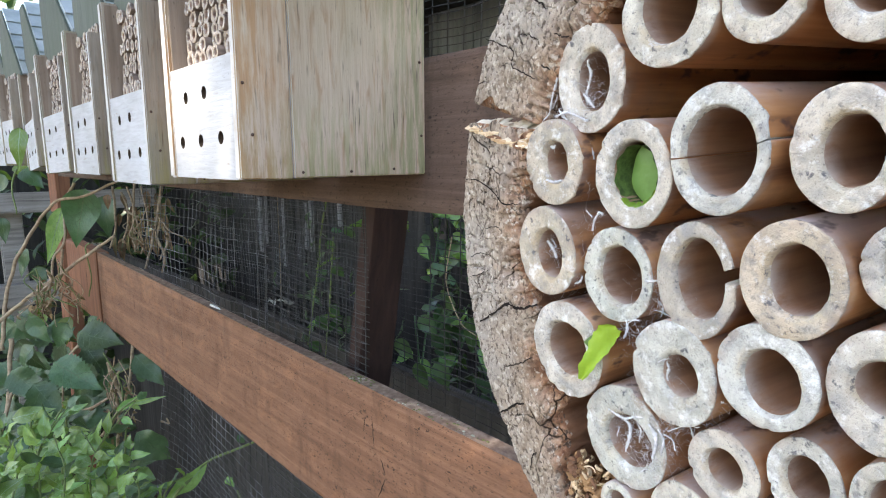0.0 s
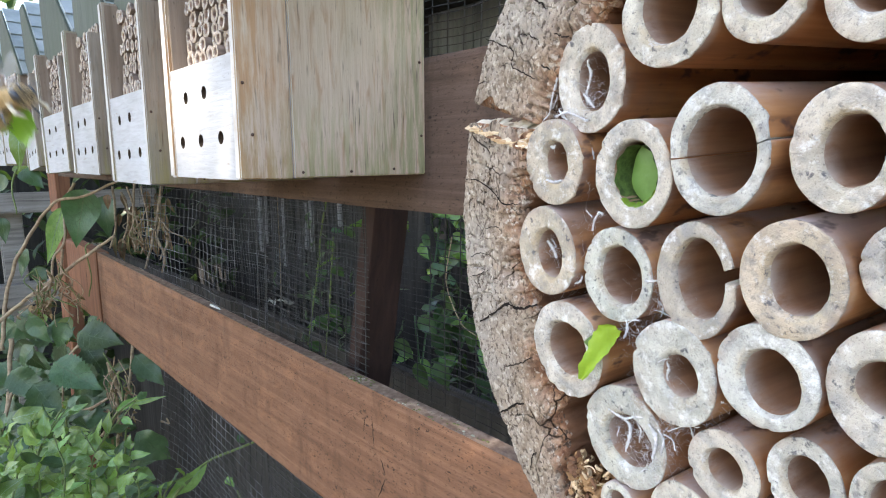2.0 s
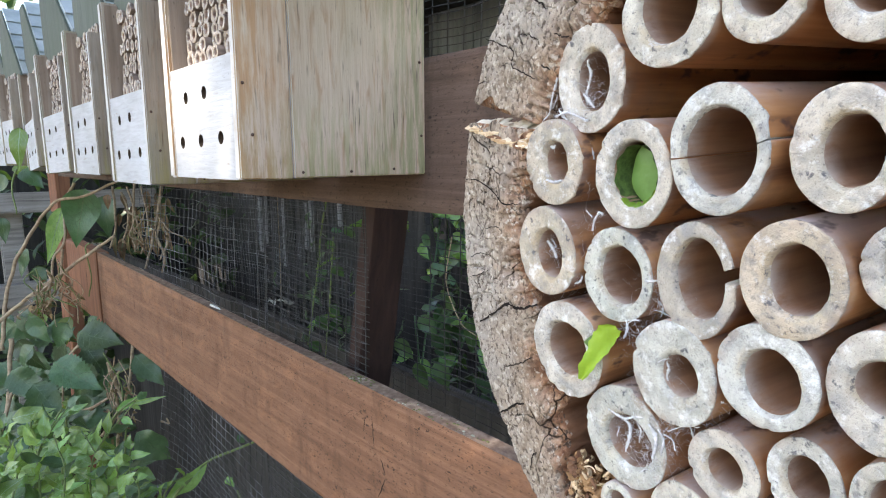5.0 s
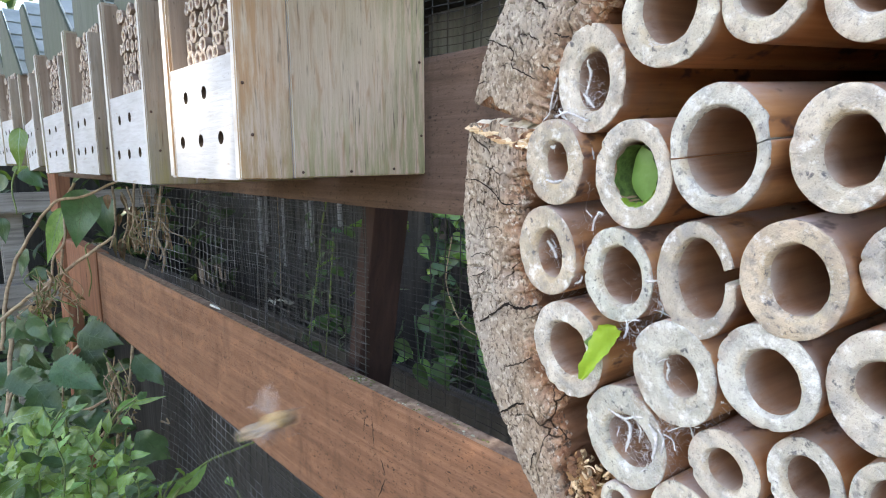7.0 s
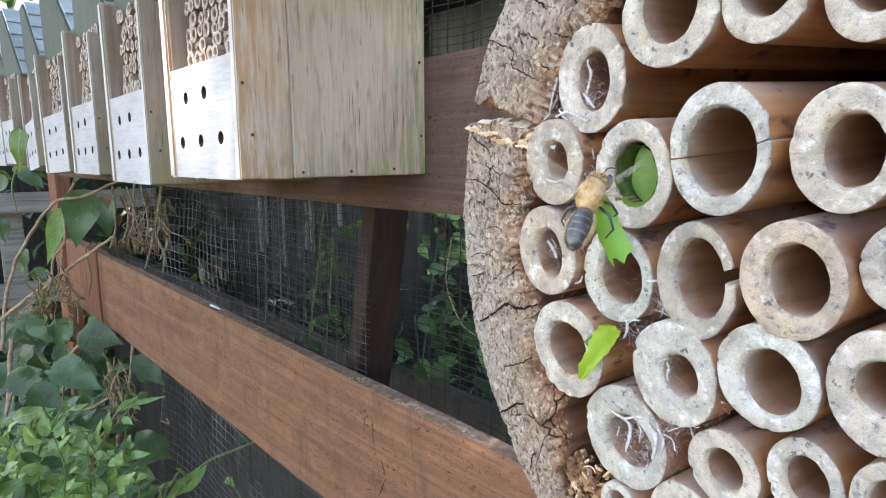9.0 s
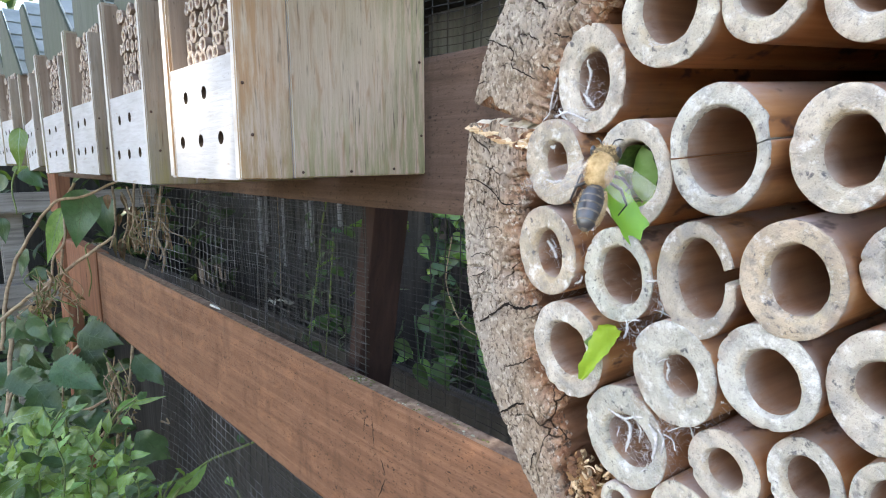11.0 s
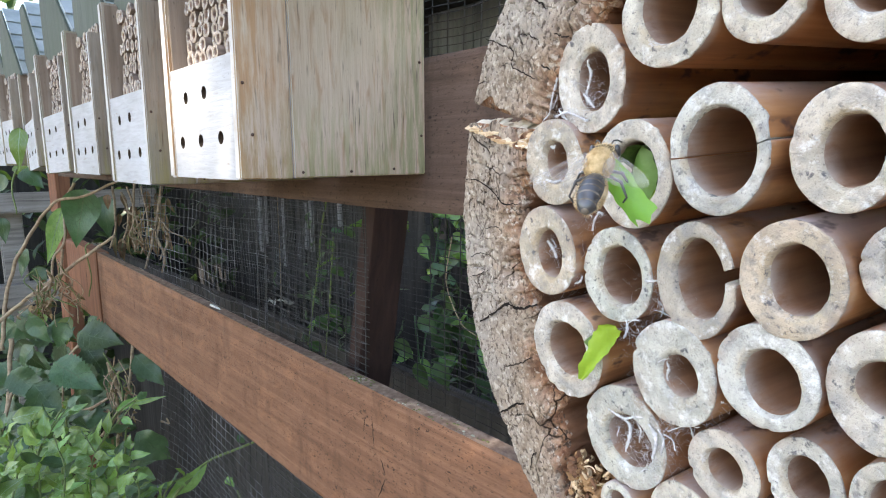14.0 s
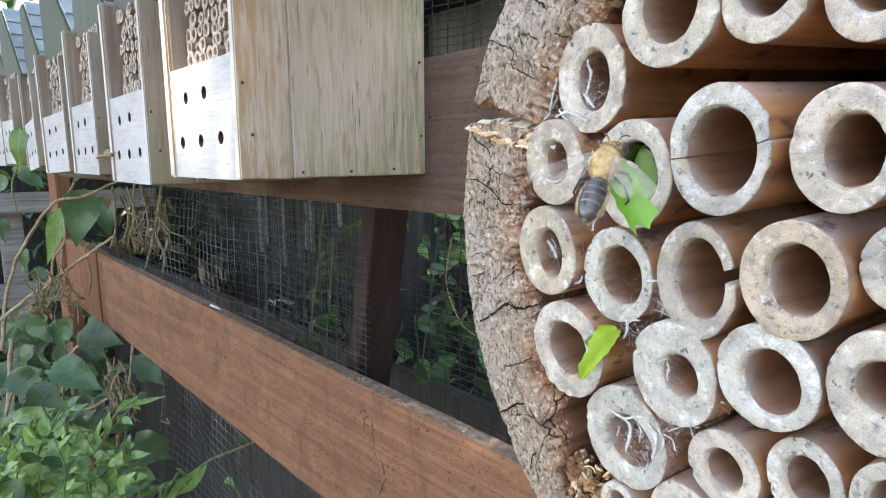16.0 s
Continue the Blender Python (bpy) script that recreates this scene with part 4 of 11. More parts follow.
for pts, wd in ((((-42.1, -1.7), (-37.3, -1.9), (-33.0, -3.5), (-29.6, -5.7), (-24.5, -5.6)), 0.22),
                (((-39.1, -30.4), (-34.9, -27.9), (-29.6, -24.6), (-27.0, -24.7), (-24.3, -24.2), (-20.5, -22.6)), 0.5),
                (((-31.6, -37.5), (-26.7, -35.5), (-22.5, -32.9)), 0.28), (((-34.3, -48.4), (-30.9, -46.3), (-28.3, -44.1), (-25.3, -43.0)), 0.42),
                (((-24.2, -55.7), (-23.4, -52.5), (-22.2, -51.5)), 0.3), (((-41.3, -17.4), (-38.3, -16.1), (-34.4, -16.0)), 0.18),
                (((-42.5, -21.7), (-38.7, -20.5), (-35.4, -19.1)), 0.18), (((-31.7, -2.8), (-31.1, -4.8), (-32.0, -6.9)), 0.16),
                (((-35.6, -11.0), (-32.5, -10.2), (-30.5, -10.8)), 0.15), (((-38.6, -10.2), (-36.4, -11.9), (-38.1, -13.5)), 0.15),
                (((-32.8, 23.1), (-29.1, 21.7), (-25.6, 20.3), (-25.0, 19.4), (-25.7, 17.6), (-22.5, 16.1), (-19.6, 14.7)), 0.24), (((-18.2, 16.8), (-15.9, 15.8)), 0.3), (((-23.2, 22.4), (-20.7, 21.6), (-18.7, 20.6)), 0.2), (((-15.0, 20.9), (-13.3, 20.2), (-11.7, 19.8)), 0.24), (((-19.5, 26.7), (-17.8, 25.8), (-16.5, 24.7)), 0.3), (((-28.6, 17.9), (-26.9, 18.2)), 0.15)):
    rim_crack(pts, wd)

bm = bmesh.new()
bmesh.ops.create_circle(bm, cap_ends=True, radius=RO * 0.8, segments=48)
bmesh.ops.transform(bm, verts=bm.verts, matrix=Matrix.Translation((RCX, 0.14, RCZ)) @ pose(0, 0, 0, 90))
part("back_board", bm, M_ROT, hotel)
bm = bmesh.new()
add_box(bm, RCX - 0.03, RCX + 0.03, 0.138, 0.186, 0.0, 0.04, 0.002)
part("mounting_batten", bm, M_POST, hotel, smooth=False)


def cane(u, v, rx, rz, ix, iz, ox, oz, out, arcs=((0, 360),), depth=0.094, label="", face=M_CFACE):
    """One bamboo cane, sizes in millimetres; out: how far its cut end stands proud (minus) or back."""
    bm = bmesh.new()
    k = 0.001
    for arc in arcs:
        ring_solid(bm, u * k, v * k, rx * k, rz * k, ix * k, iz * k, out * k, 0.098, ox * k, oz * k, arc, seg=120, rag=0.0003, depth=depth)
    if len(arcs) > 1 or arcs[0][1] - arcs[0][0] < 359:
        bmesh.ops.recalc_face_normals(bm, faces=bm.faces)
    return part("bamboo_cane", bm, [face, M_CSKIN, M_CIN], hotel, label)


cane(-15.8, 1.6, 6.5, 6.7, 2.6, 3.0, 0.5, 0.1, -0.6, face=M_CTAN)
cane(-9.1, 13.5, 6.6, 7.7, 3.3, 4.2, 0.3, -0.3, 1.0)
cane(5.8, 19.5, 6.8, 6.2, 4.0, 4.3, -0.1, 1.0, -1.0)
cane(17.5, 19.4, 4.8, 5.2, 3.1, 3.2, -0.1, 0.8, -0.5)
cane(27.6, 17.6, 4.4, 4.9, 2.6, 3.0, 0.2, 0.7, 0)
plugged = cane(-0.5, 0.0, 6.6, 7.4, 3.9, 4.4, 0.2, 0.0, 0)
cane(14.0, 3.2, 6.1, 7.4, 4.4, 4.95, 0.1, -0.2, -2.5, ((9.5, 186.5), (188.0, 368.0)), label="bamboo cane split by a straight crack")
cane(26.4, 3.1, 5.1, 6.2, 2.8, 3.5, 0.6, -0.2, -1.0)
cane(-18.0, -12.9, 7.2, 7.4, 3.3, 3.9, 0.5, -0.5, -0.6, face=M_CTAN)
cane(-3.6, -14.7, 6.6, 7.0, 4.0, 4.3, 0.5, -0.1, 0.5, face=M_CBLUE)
cane(10.3, -12.8, 5.6, 7.5, 3.5, 5.1, 0.6, 0.2, -0.8, ((19, 363),), label="bamboo cane with a gap broken out of its wall", face=M_CGREY)
cane(22.6, -10.4, 5.5, 6.5, 3.1, 3.8, 0.5, 0.0, -2, face=M_CTAN)
cane(32.4, -7.8, 4.2, 4.5, 2.4, 2.4, 0.2, 0.0, -0.5)
cane(-13.9, -28.9, 7.9, 8.1, 4.6, 4.5, -0.2, -0.1, -0.3)
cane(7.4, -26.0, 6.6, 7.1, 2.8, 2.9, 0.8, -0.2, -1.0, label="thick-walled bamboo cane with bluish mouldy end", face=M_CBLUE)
cane(20.1, -22.1, 5.9, 6.2, 3.3, 3.8, 0.5, -0.5, -1.5)
cane(31.4, -20.0, 5.0, 6.3, 2.9, 2.7, 0.2, 0.4, -1.5)
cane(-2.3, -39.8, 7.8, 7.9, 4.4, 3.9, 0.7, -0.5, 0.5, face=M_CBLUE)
cane(14.1, -37.0, 4.9, 5.2, 2.5, 2.7, -0.1, -0.3, 0.5)
cane(23.6, -34.0, 4.3, 5.1, 2.4, 2.9, 0.2, -0.1, 1.0)
cane(8.0, -48.5, 5.4, 6.0, 2.7, 3.3, 0.4, 0.0, 1.0)
cane(32.6, -32.4, 4.0, 5.2, 2.2, 3.0, -0.1, 0.1, 0)
rnd = random.Random(11)
for u, v, r in ((18.5, -46.5, 5.2), (28, -43.5, 4.8), (16, 30, 5), (27, 28, 5), (-5, 28, 4.5), (37, 12, 4.8), (41, 1, 4.8), (42, -12, 4.6), (42, -24, 5), (41, -37, 4.5), (36, 23, 4.5), (-3, -51.5, 3.6), (18, -55, 3.6), (6, 30, 4), (52, -30, 5), (53, -14, 5), (53, 2, 5), (48, 14, 5), (30, -53, 4)):
    cane(u, v, r, r, r * 0.6, r * 0.6, 0, 0, rnd.uniform(-0.5, 1.5))


def flake(name, material, parent, pts, normal, thick, label=""):
    """A small flat piece with thickness from its outline."""
    bm = bmesh.new()
    n = Vector(normal).normalized() * thick
    a = [bm.verts.new(Vector(p)) for p in pts]
    b = [bm.verts.new(Vector(p) + n) for p in pts]
    bm.faces.new(a[::-1])
    bm.faces.new(b)
    for i in range(len(pts)):
        j = (i + 1) % len(pts)
        bm.faces.new((a[i], a[j], b[j], b[i]))
    bmesh.ops.recalc_face_normals(bm, faces=bm.faces)
    return part(name, bm, material, parent, label, smooth=False)


# leaf lining set into one cane: chewed dark wall, an oval of leaf, a lime rim at the foot
bm = bmesh.new()
rings = []
for y, s in ((0.0009, 0.95), (0.002, 0.92), (0.0045, 0.9), (0.007, 0.88)):
    rings.append([bm.verts.new((-0.0003 + 0.0039 * s * math.cos(a), y + 0.0003 * math.sin(a * 9), -0.0003 + 0.0045 * s * math.sin(a))) for a in [math.tau * k / 36 for k in range(36)]])
for r0, r1 in zip(rings, rings[1:]):
    for k in range(36):
        bm.faces.new((r0[k], r0[(k + 1) % 36], r1[(k + 1) % 36], r1[k]))
part("leaf_lining", bm, M_PLUGDK, plugged, "dark chewed leaf lining")
bm = bmesh.new()
c = bm.verts.new((0.0, 0.0030, -0.0003))
ringv = [bm.verts.new((0.0002 + 0.0034 * math.cos(a), 0.0034 + 0.0002 * math.sin(a * 5), -0.0003 + 0.0043 * math.sin(a) * (1 + 0.03 * math.sin(a * 7)))) for a in [math.tau * k / 28 for k in range(28)]]
for k in range(28):
    bm.faces.new((c, ringv[k], ringv[(k + 1) % 28]))
part("leaf_plug", bm, M_LEAFC, plugged, "green cut-leaf plug of a nest")
bm = bmesh.new()
rows = []
for k in range(15):
    a = radians(225 + 8 * k)
    th = 0.0007 * math.sin(math.pi * (0.05 + 0.9 * k / 14)) * (1 + 0.4 * math.sin(k * 2.3))
    rows.append([bm.verts.new((-0.0001 + (0.0035 - s) * math.cos(a), y, -0.0003 + (0.0044 - s) * math.sin(a))) for s, y in ((0.0, 0.0004), (th, 0.0009), (th, 0.0013))])
for r0, r1 in zip(rows, rows[1:]):
    for k in range(2):
        bm.faces.new((r0[k], r1[k], r1[k + 1], r0[k + 1]))
part("leaf_edge", bm, M_LEAFY, plugged, "lime leaf edge")

# a lime-green leaf scrap caught between two canes
scrap = thing("leaf_scrap", HM, "lime-green cut leaf scrap caught between bamboo canes", "leaf piece")
bm = bmesh.new()
spine = curve_pts([(-1.6, -21.7, 1.1), (-3.0, -22.6, 1.7), (-4.1, -24.1, 2.0), (-4.9, -25.7, 1.8), (-5.9, -27.6, 1.4), (-7.0, -29.6, 1.1), (-8.3, -31.8, 0.3)], 6)
rows = []
for j, (u, v, w) in enumerate(spine):
    t = j / (len(spine) - 1)
    w *= 1 + 0.14 * noise.noise(Vector((t * 9, 2, 0)))
    rows.append([bm.verts.new((u + 0.92 * w * q + 0.1 * math.sin(t * 40 + q * 9), -1.5 + 0.5 * math.sin(t * 5) - 0.9 * abs(q - 0.2) * w * (0.3 + 0.4 * t) - 0.25 * math.sin(q * 4 + t * 6), v - 0.3 * w * q)) for q in (-1, -0.7, -0.35, 0, 0.35, 0.7, 1)])
for v in bm.verts:
    v.co *= 0.001
for r0, r1 in zip(rows, rows[1:]):
    for k in range(6):
        bm.faces.new((r0[k], r0[k + 1], r1[k + 1], r1[k]))
part("blade", bm, M_LEAFY, scrap)
bm = bmesh.new()
fold = [Vector((u, 0, v)) for u, v in ((-9.2, -26.2), (-7.7, -24.7), (-6.0, -23.7), (-4.9, -24.1), (-5.6, -25.8), (-6.3, -27.6), (-7.8, -29.4), (-7.0, -27.1), (-7.8, -26.6))]
c = sum(fold, Vector()) / len(fold)
hub = bm.verts.new((c + Vector((0, -1.3, 0))) * 0.001)
edge = [bm.verts.new((p + Vector((0, -0.7 + 0.4 * math.sin(k * 2.1), 0))) * 0.001) for k, p in enumerate(fold)]
for k in range(len(edge)):
    bm.faces.new((hub, edge[k], edge[(k + 1) % len(edge)]))
part("torn_edge", bm, M_LEAFC, scrap, "darker chewed edge of the scrap")

# shredded wood at the top of the lower rim piece and below the lowest canes
def shreds(count, u0, u1, v0, v1, y0, y1, length, flat, seed):
    rnd = random.Random(seed)
    for k in range(count):
        u, v, y = rnd.uniform(u0, u1), rnd.uniform(v0, v1), rnd.uniform(y0, y1)
        a = rnd.gauss(0, flat)
        L = rnd.uniform(*length)
        bm = bmesh.new()
        pts = [Vector((u, y, v)) + Vector((math.cos(a + 0.5 * s * rnd.uniform(-1, 1)), rnd.uniform(-0.3, 0.3), math.sin(a + 0.5 * s))) * (L * s) for s in (0, 0.33, 0.66, 1)]
        pts = [p * 0.001 for p in pts]
        r = rnd.uniform(0.12, 0.32) * 0.001
        sweep(bm, curve_pts(pts, 4), [r * (0.5 + 0.6 * math.sin(math.pi * (0.15 + 0.7 * i / 12))) for i in range(13)], 5)
        part("wood_shred", bm, M_SPLINTER if k % 4 else M_ROT, hotel)


def ledge(count, seed):
    """The split upper end of the rim piece: thin splinters stacked in steps, pale above and orange below."""
    rnd = random.Random(seed)
    for k in range(count):
        f = rnd.random()
        rise = rnd.random() ** 1.3
        u = -39.6 + 15.5 * f
        v = 8.7 - 1.5 * f - 3.2 * (1 - rise) * (0.25 + 0.75 * f) + rnd.gauss(0, 0.15)
        y = -0.5 + 2.4 * rise + rnd.uniform(0, 0.4)
        L, d, h = rnd.uniform(1.6, 5.0), rnd.uniform(0.8, 2.0), rnd.uniform(0.12, 0.34)
        tilt = rnd.gauss(-0.1, 0.09)
        bm = bmesh.new()
        rows = []
        for s in range(5):
            q = s / 4
            w = h * (0.35 + 0.65 * math.sin(math.pi * (0.12 + 0.76 * q)) ) * rnd.uniform(0.75, 1.2)
            c = Vector((u + L * (q - 0.3), y + rnd.gauss(0, 0.12), v + tilt * L * q + rnd.gauss(0, 0.08)))
            rows.append([bm.verts.new((c + Vector(o)) * 0.001) for o in ((0, 0, -w), (0, 0, w), (0, d, w + 0.5 * d), (0, d, -w + 0.5 * d))])
        for r0, r1 in zip(rows, rows[1:]):
            for j in range(4):
                bm.faces.new((r0[j], r0[(j + 1) % 4], r1[(j + 1) % 4], r1[j]))
        bm.faces.new(rows[0][::-1])
        bm.faces.new(rows[-1])
        bmesh.ops.recalc_face_normals(bm, faces=bm.faces)
        part("wood_splinter", bm, M_PALEWOOD if rise > 0.3 + 0.5 * f or rnd.random() < 0.2 else (M_ROT if rnd.random() < 0.16 else M_SPLINTER), hotel, smooth=False)


ledge(230, 3)
def crumbs(count, seed):
    """Crumbled brown wood packed below the lowest canes."""
    rnd = random.Random(seed)
    for k in range(count):
        f, q = rnd.random(), rnd.random()
        c = Vector(((-14.8) + (7.9) * f + (1.2) * q * 1.2, rnd.uniform(-0.4, 5.0), (-47.9) + (-2.3) * f + (-8.2) * q * 1.3))
        bm = bmesh.new()
        bmesh.ops.create_icosphere(bm, subdivisions=2, radius=1.0)
        s = Vector((rnd.uniform(0.5, 1.3), rnd.uniform(0.3, 0.8), rnd.uniform(0.25, 0.6)))
        m = pose(c.x, c.y, c.z, rnd.uniform(0, 360), rnd.uniform(0, 360), rnd.uniform(0, 360))
        for v in bm.verts:
            n = 1 + 0.7 * noise.noise(v.co * 1.7 + Vector((k, 0, 0)))
            v.co = (m @ Vector((v.co.x * s.x * n, v.co.y * s.y * n, v.co.z * s.z * n))) * 0.001
        part("wood_crumb", bm, M_CRUMB if k % 3 else (M_ROT if k % 2 else M_SPLINTER), hotel, smooth=False)


crumbs(150, 6)
shreds(40, -13.8, -6.9, -56.1, -47.9, -0.8, 2.0, (1.0, 2.6), 2.0, 4)


def web(cu, cv, su, sv, n, y0, y1, seed):
    """Loose cobweb threads about one gap."""
    bm = bmesh.new()
    rnd = random.Random(seed)
    for k in range(n * 2):
        p = Vector((cu + rnd.gauss(0, su), rnd.uniform(y0, y1), cv + rnd.gauss(0, sv)))
        d = Vector((rnd.gauss(0, su), rnd.gauss(0, 0.6), rnd.gauss(0, sv))) * 0.18
        pts = [p]
        for s in range(4):
            d = d * 0.55 + Vector((rnd.gauss(0, 0.4), rnd.gauss(0, 0.3), rnd.gauss(0, 0.4)))
            pts.append(pts[-1] + d)
        sweep(bm, [q * 0.001 for q in curve_pts(pts, 5, 0.0)], rnd.choice((0.000006, 0.000009, 0.000013, 0.000022)), 3, close=False)
    tagged(part("cobweb", bm, M_WEB, hotel, "white cobweb threads"), kind="stuff")


def silk(pts, wide, label="white silk strand"):
    """A matted strand: an uneven core, flattened, with loose hairs on it."""
    rnd = random.Random(pts[0][0] * 77 + pts[0][2])
    bm = bmesh.new()
    p = curve_pts([tuple(c * 0.001 for c in q) for q in pts], 9, 0.00025)
    n = len(p)
    r = wide * 0.0004
    sweep(bm, p, [r * (0.75 + 0.75 * noise.noise(Vector((i * 0.55, wide * 90, pts[0][0])))) * (0.55 + 0.45 * math.sin(math.pi * (0.1 + 0.8 * i / (n - 1)))) for i in range(n)], 6)
    for k in range(n * 2):
        q = Vector(rnd.choice(p))
        d = Vector((rnd.gauss(0, 1), rnd.gauss(0, 0.5), rnd.gauss(0, 1))) * r * 1.5
        sweep(bm, [q, q + d * 0.6 + Vector((0, 0, r * rnd.gauss(0, 0.5))), q + d * 1.3], rnd.uniform(0.000008, 0.00002), 3, close=False)
    part("silk_strand", bm, M_WEB, hotel, label)


# matted silk in and about the canes: points, width, in millimetres
for pts, wide in (
        ([(-10.5, 2.5, 17.6), (-10.8, 2.5, 16.1), (-10.2, 2.5, 14.7), (-10.6, 2.5, 13.1), (-11.2, 2.5, 11.6), (-11.0, 2.5, 10.0)], 0.60),
        ([(-12.7, 3.0, 17.1), (-12.5, 3.0, 15.8), (-12.7, 3.0, 14.9)], 0.40),
        ([(-11.2, 2.0, 11.7), (-10.0, 2.0, 10.5), (-9.1, 2.0, 9.6)], 0.86),
        ([(-13.3, 2.5, 14.9), (-12.9, 2.5, 13.4), (-11.9, 2.5, 11.8)], 0.53),
        ([(-15.5, 0.2, 8.7), (-13.2, 0.2, 9.2), (-10.8, 0.2, 8.5), (-8.7, 0.2, 7.7)], 0.70),
        ([(-15.2, 0.6, 9.6), (-14.4, 0.6, 8.7), (-13.5, 0.6, 8.1)], 0.63),
        ([(-18.1, 1.5, 17.1), (-16.6, 1.5, 15.7), (-16.8, 1.5, 13.8), (-17.8, 1.5, 11.8), (-18.6, 1.5, 9.4), (-20.0, 1.5, 8.4)], 0.53),
        ([(-17.4, 2.0, 13.9), (-17.2, 2.0, 11.9), (-18.3, 2.0, 10.1)], 0.31),
        ([(-17.5, -0.5, -1.2), (-15.6, -0.5, -1.5), (-13.7, -0.5, -1.1)], 0.77),
        ([(-17.4, 0.3, 4.5), (-16.6, 0.3, 3.9), (-16.0, 0.3, 4.2)], 0.66),
        ([(-12.2, 2.0, 3.2), (-10.8, 2.0, 4.1), (-9.8, 2.0, 3.6), (-9.3, 2.0, 2.0)], 0.53),
        ([(-11.8, 2.0, 2.5), (-10.6, 2.0, 3.2)], 0.31),
        ([(-22.6, 2.0, -11.0), (-21.1, 2.0, -11.7), (-20.0, 2.0, -12.4), (-18.9, 2.0, -13.5), (-18.3, 2.0, -14.5)], 1.00),
        ([(-21.7, 2.2, -12.2), (-21.9, 2.2, -13.4), (-21.2, 2.2, -13.7)], 0.75),
        ([(-21.2, 2.6, -11.0), (-19.8, 2.6, -12.0), (-19.0, 2.6, -12.9)], 0.48),
        ([(-14.5, 0.8, -17.5), (-13.0, 0.8, -17.8), (-11.4, 0.8, -17.3), (-10.8, 0.8, -16.3)], 0.63),
        ([(-14.8, 1.0, -16.8), (-13.5, 1.0, -16.4)], 0.35),
        ([(-8.8, 1.0, -8.8), (-8.4, 1.0, -7.2), (-7.3, 1.0, -5.8), (-6.7, 1.0, -6.2)], 0.60),
        ([(-10.7, 1.5, -5.8), (-9.3, 1.5, -6.9)], 0.30),
        ([(2.0, 0.3, -14.5), (3.1, 0.3, -14.4), (4.2, 0.3, -14.0)], 0.51),
        ([(2.4, 0.4, -13.7), (3.2, 0.4, -14.3)], 0.32),
        ([(-1.0, -0.2, -20.7), (-0.8, -0.2, -22.0), (-1.5, -0.2, -23.7)], 0.63),
        ([(-1.2, 0.4, -21.4), (-0.1, 0.4, -20.6), (1.1, 0.4, -20.5)], 0.36),
        ([(5.4, 0.5, -24.9), (5.9, 0.5, -25.9), (5.6, 0.5, -27.1), (5.8, 0.5, -27.8)], 0.59),
        ([(4.5, -0.6, -25.6), (5.6, -0.6, -24.6), (6.7, -0.6, -24.0)], 0.34),
        ([(5.6, 1.0, -35.6), (7.1, 1.0, -34.4), (8.5, 1.0, -33.4), (10.4, 1.0, -32.9)], 0.40),
        ([(9.0, 1.2, -33.5), (9.5, 1.2, -34.9), (9.6, 1.2, -36.9)], 0.43),
        ([(12.6, 0.5, -28.7), (13.3, 0.5, -27.7), (14.0, 0.5, -27.9)], 0.32),
        ([(-5.2, 0.6, -36.3), (-3.6, 0.6, -36.6), (-1.8, 0.6, -36.6), (-0.0, 0.6, -35.6), (1.6, 0.6, -35.1)], 0.60),
        ([(-1.9, 0.6, -36.7), (-0.8, 0.6, -37.5), (-1.0, 0.6, -39.4), (-1.8, 0.6, -42.0)], 0.80),
        ([(-3.3, 1.0, -38.7), (-3.9, 1.0, -40.5)], 0.30),
        ([(-0.3, 1.4, -36.8), (0.5, 1.4, -37.9), (0.1, 1.4, -39.9)], 0.40),
        ([(3.0, 0.2, -35.4), (4.0, 0.2, -36.4), (4.2, 0.2, -38.2), (3.6, 0.2, -40.4)], 0.85),
        ([(4.2, 0.6, -35.7), (5.2, 0.6, -37.0), (4.7, 0.6, -39.5)], 0.54),
        ([(4.9, 1.0, -36.3), (6.4, 1.0, -36.6), (6.8, 1.0, -38.0)], 0.36),
        ([(3.6, 1.0, -17.1), (4.4, 1.0, -17.9), (4.1, 1.0, -19.2)], 0.26),
        ([(4.8, 1.2, -15.9), (5.2, 1.2, -17.4), (5.7, 1.2, -18.5)], 0.24),
        ([(2.6, 1.4, -18.7), (3.9, 1.4, -18.7), (5.6, 1.4, -19.1)], 0.26),
):
    silk(pts, wide)
web(4.6, -17.8, 1.5, 1.7, 30, 0.2, 2.5, 1172)
web(-0.6, -21.5, 1.2, 1.2, 20, -0.5, 1.5, 1118)
web(4.2, -38.3, 1.8, 2.6, 55, -0.3, 1.5, 1165)
web(-0.9, -38.3, 1.9, 2.1, 25, 0.0, 2.0, 1115)
web(8.8, -34.1, 2.1, 1.2, 20, 0.2, 2.0, 1215)
web(13.2, -28.2, 0.8, 0.7, 11, 0.0, 1.5, 1270)
web(-12.3, 9.0, 2.2, 0.6, 20, 0.0, 1.2, 1012)
web(-8.9, 10.4, 0.9, 1.1, 15, 1.0, 2.6, 1040)
web(-12.9, -17.0, 1.8, 0.6, 12, 0.4, 1.5, 1012)
web(2.5, -14.4, 1.2, 0.6, 12, 0.0, 1.0, 1150)
web(-18.2, -12.2, 1.2, 1.3, 15, 1.2, 2.6, 972)
web(0.6, -26.7, 0.4, 1.6, 10, -0.9, 0.2, 1130)
web(6.4, -25.7, 0.5, 0.8, 5, 0.5, 2.0, 1190)
web(3.5, -37.5, 2.2, 4.5, 66, -0.5, 3, 1)
web(-2.0, -40.5, 2.6, 3.0, 36, 0.0, 4, 2)
web(0.5, -23.0, 2.0, 2.5, 36, -0.5, 3, 3)
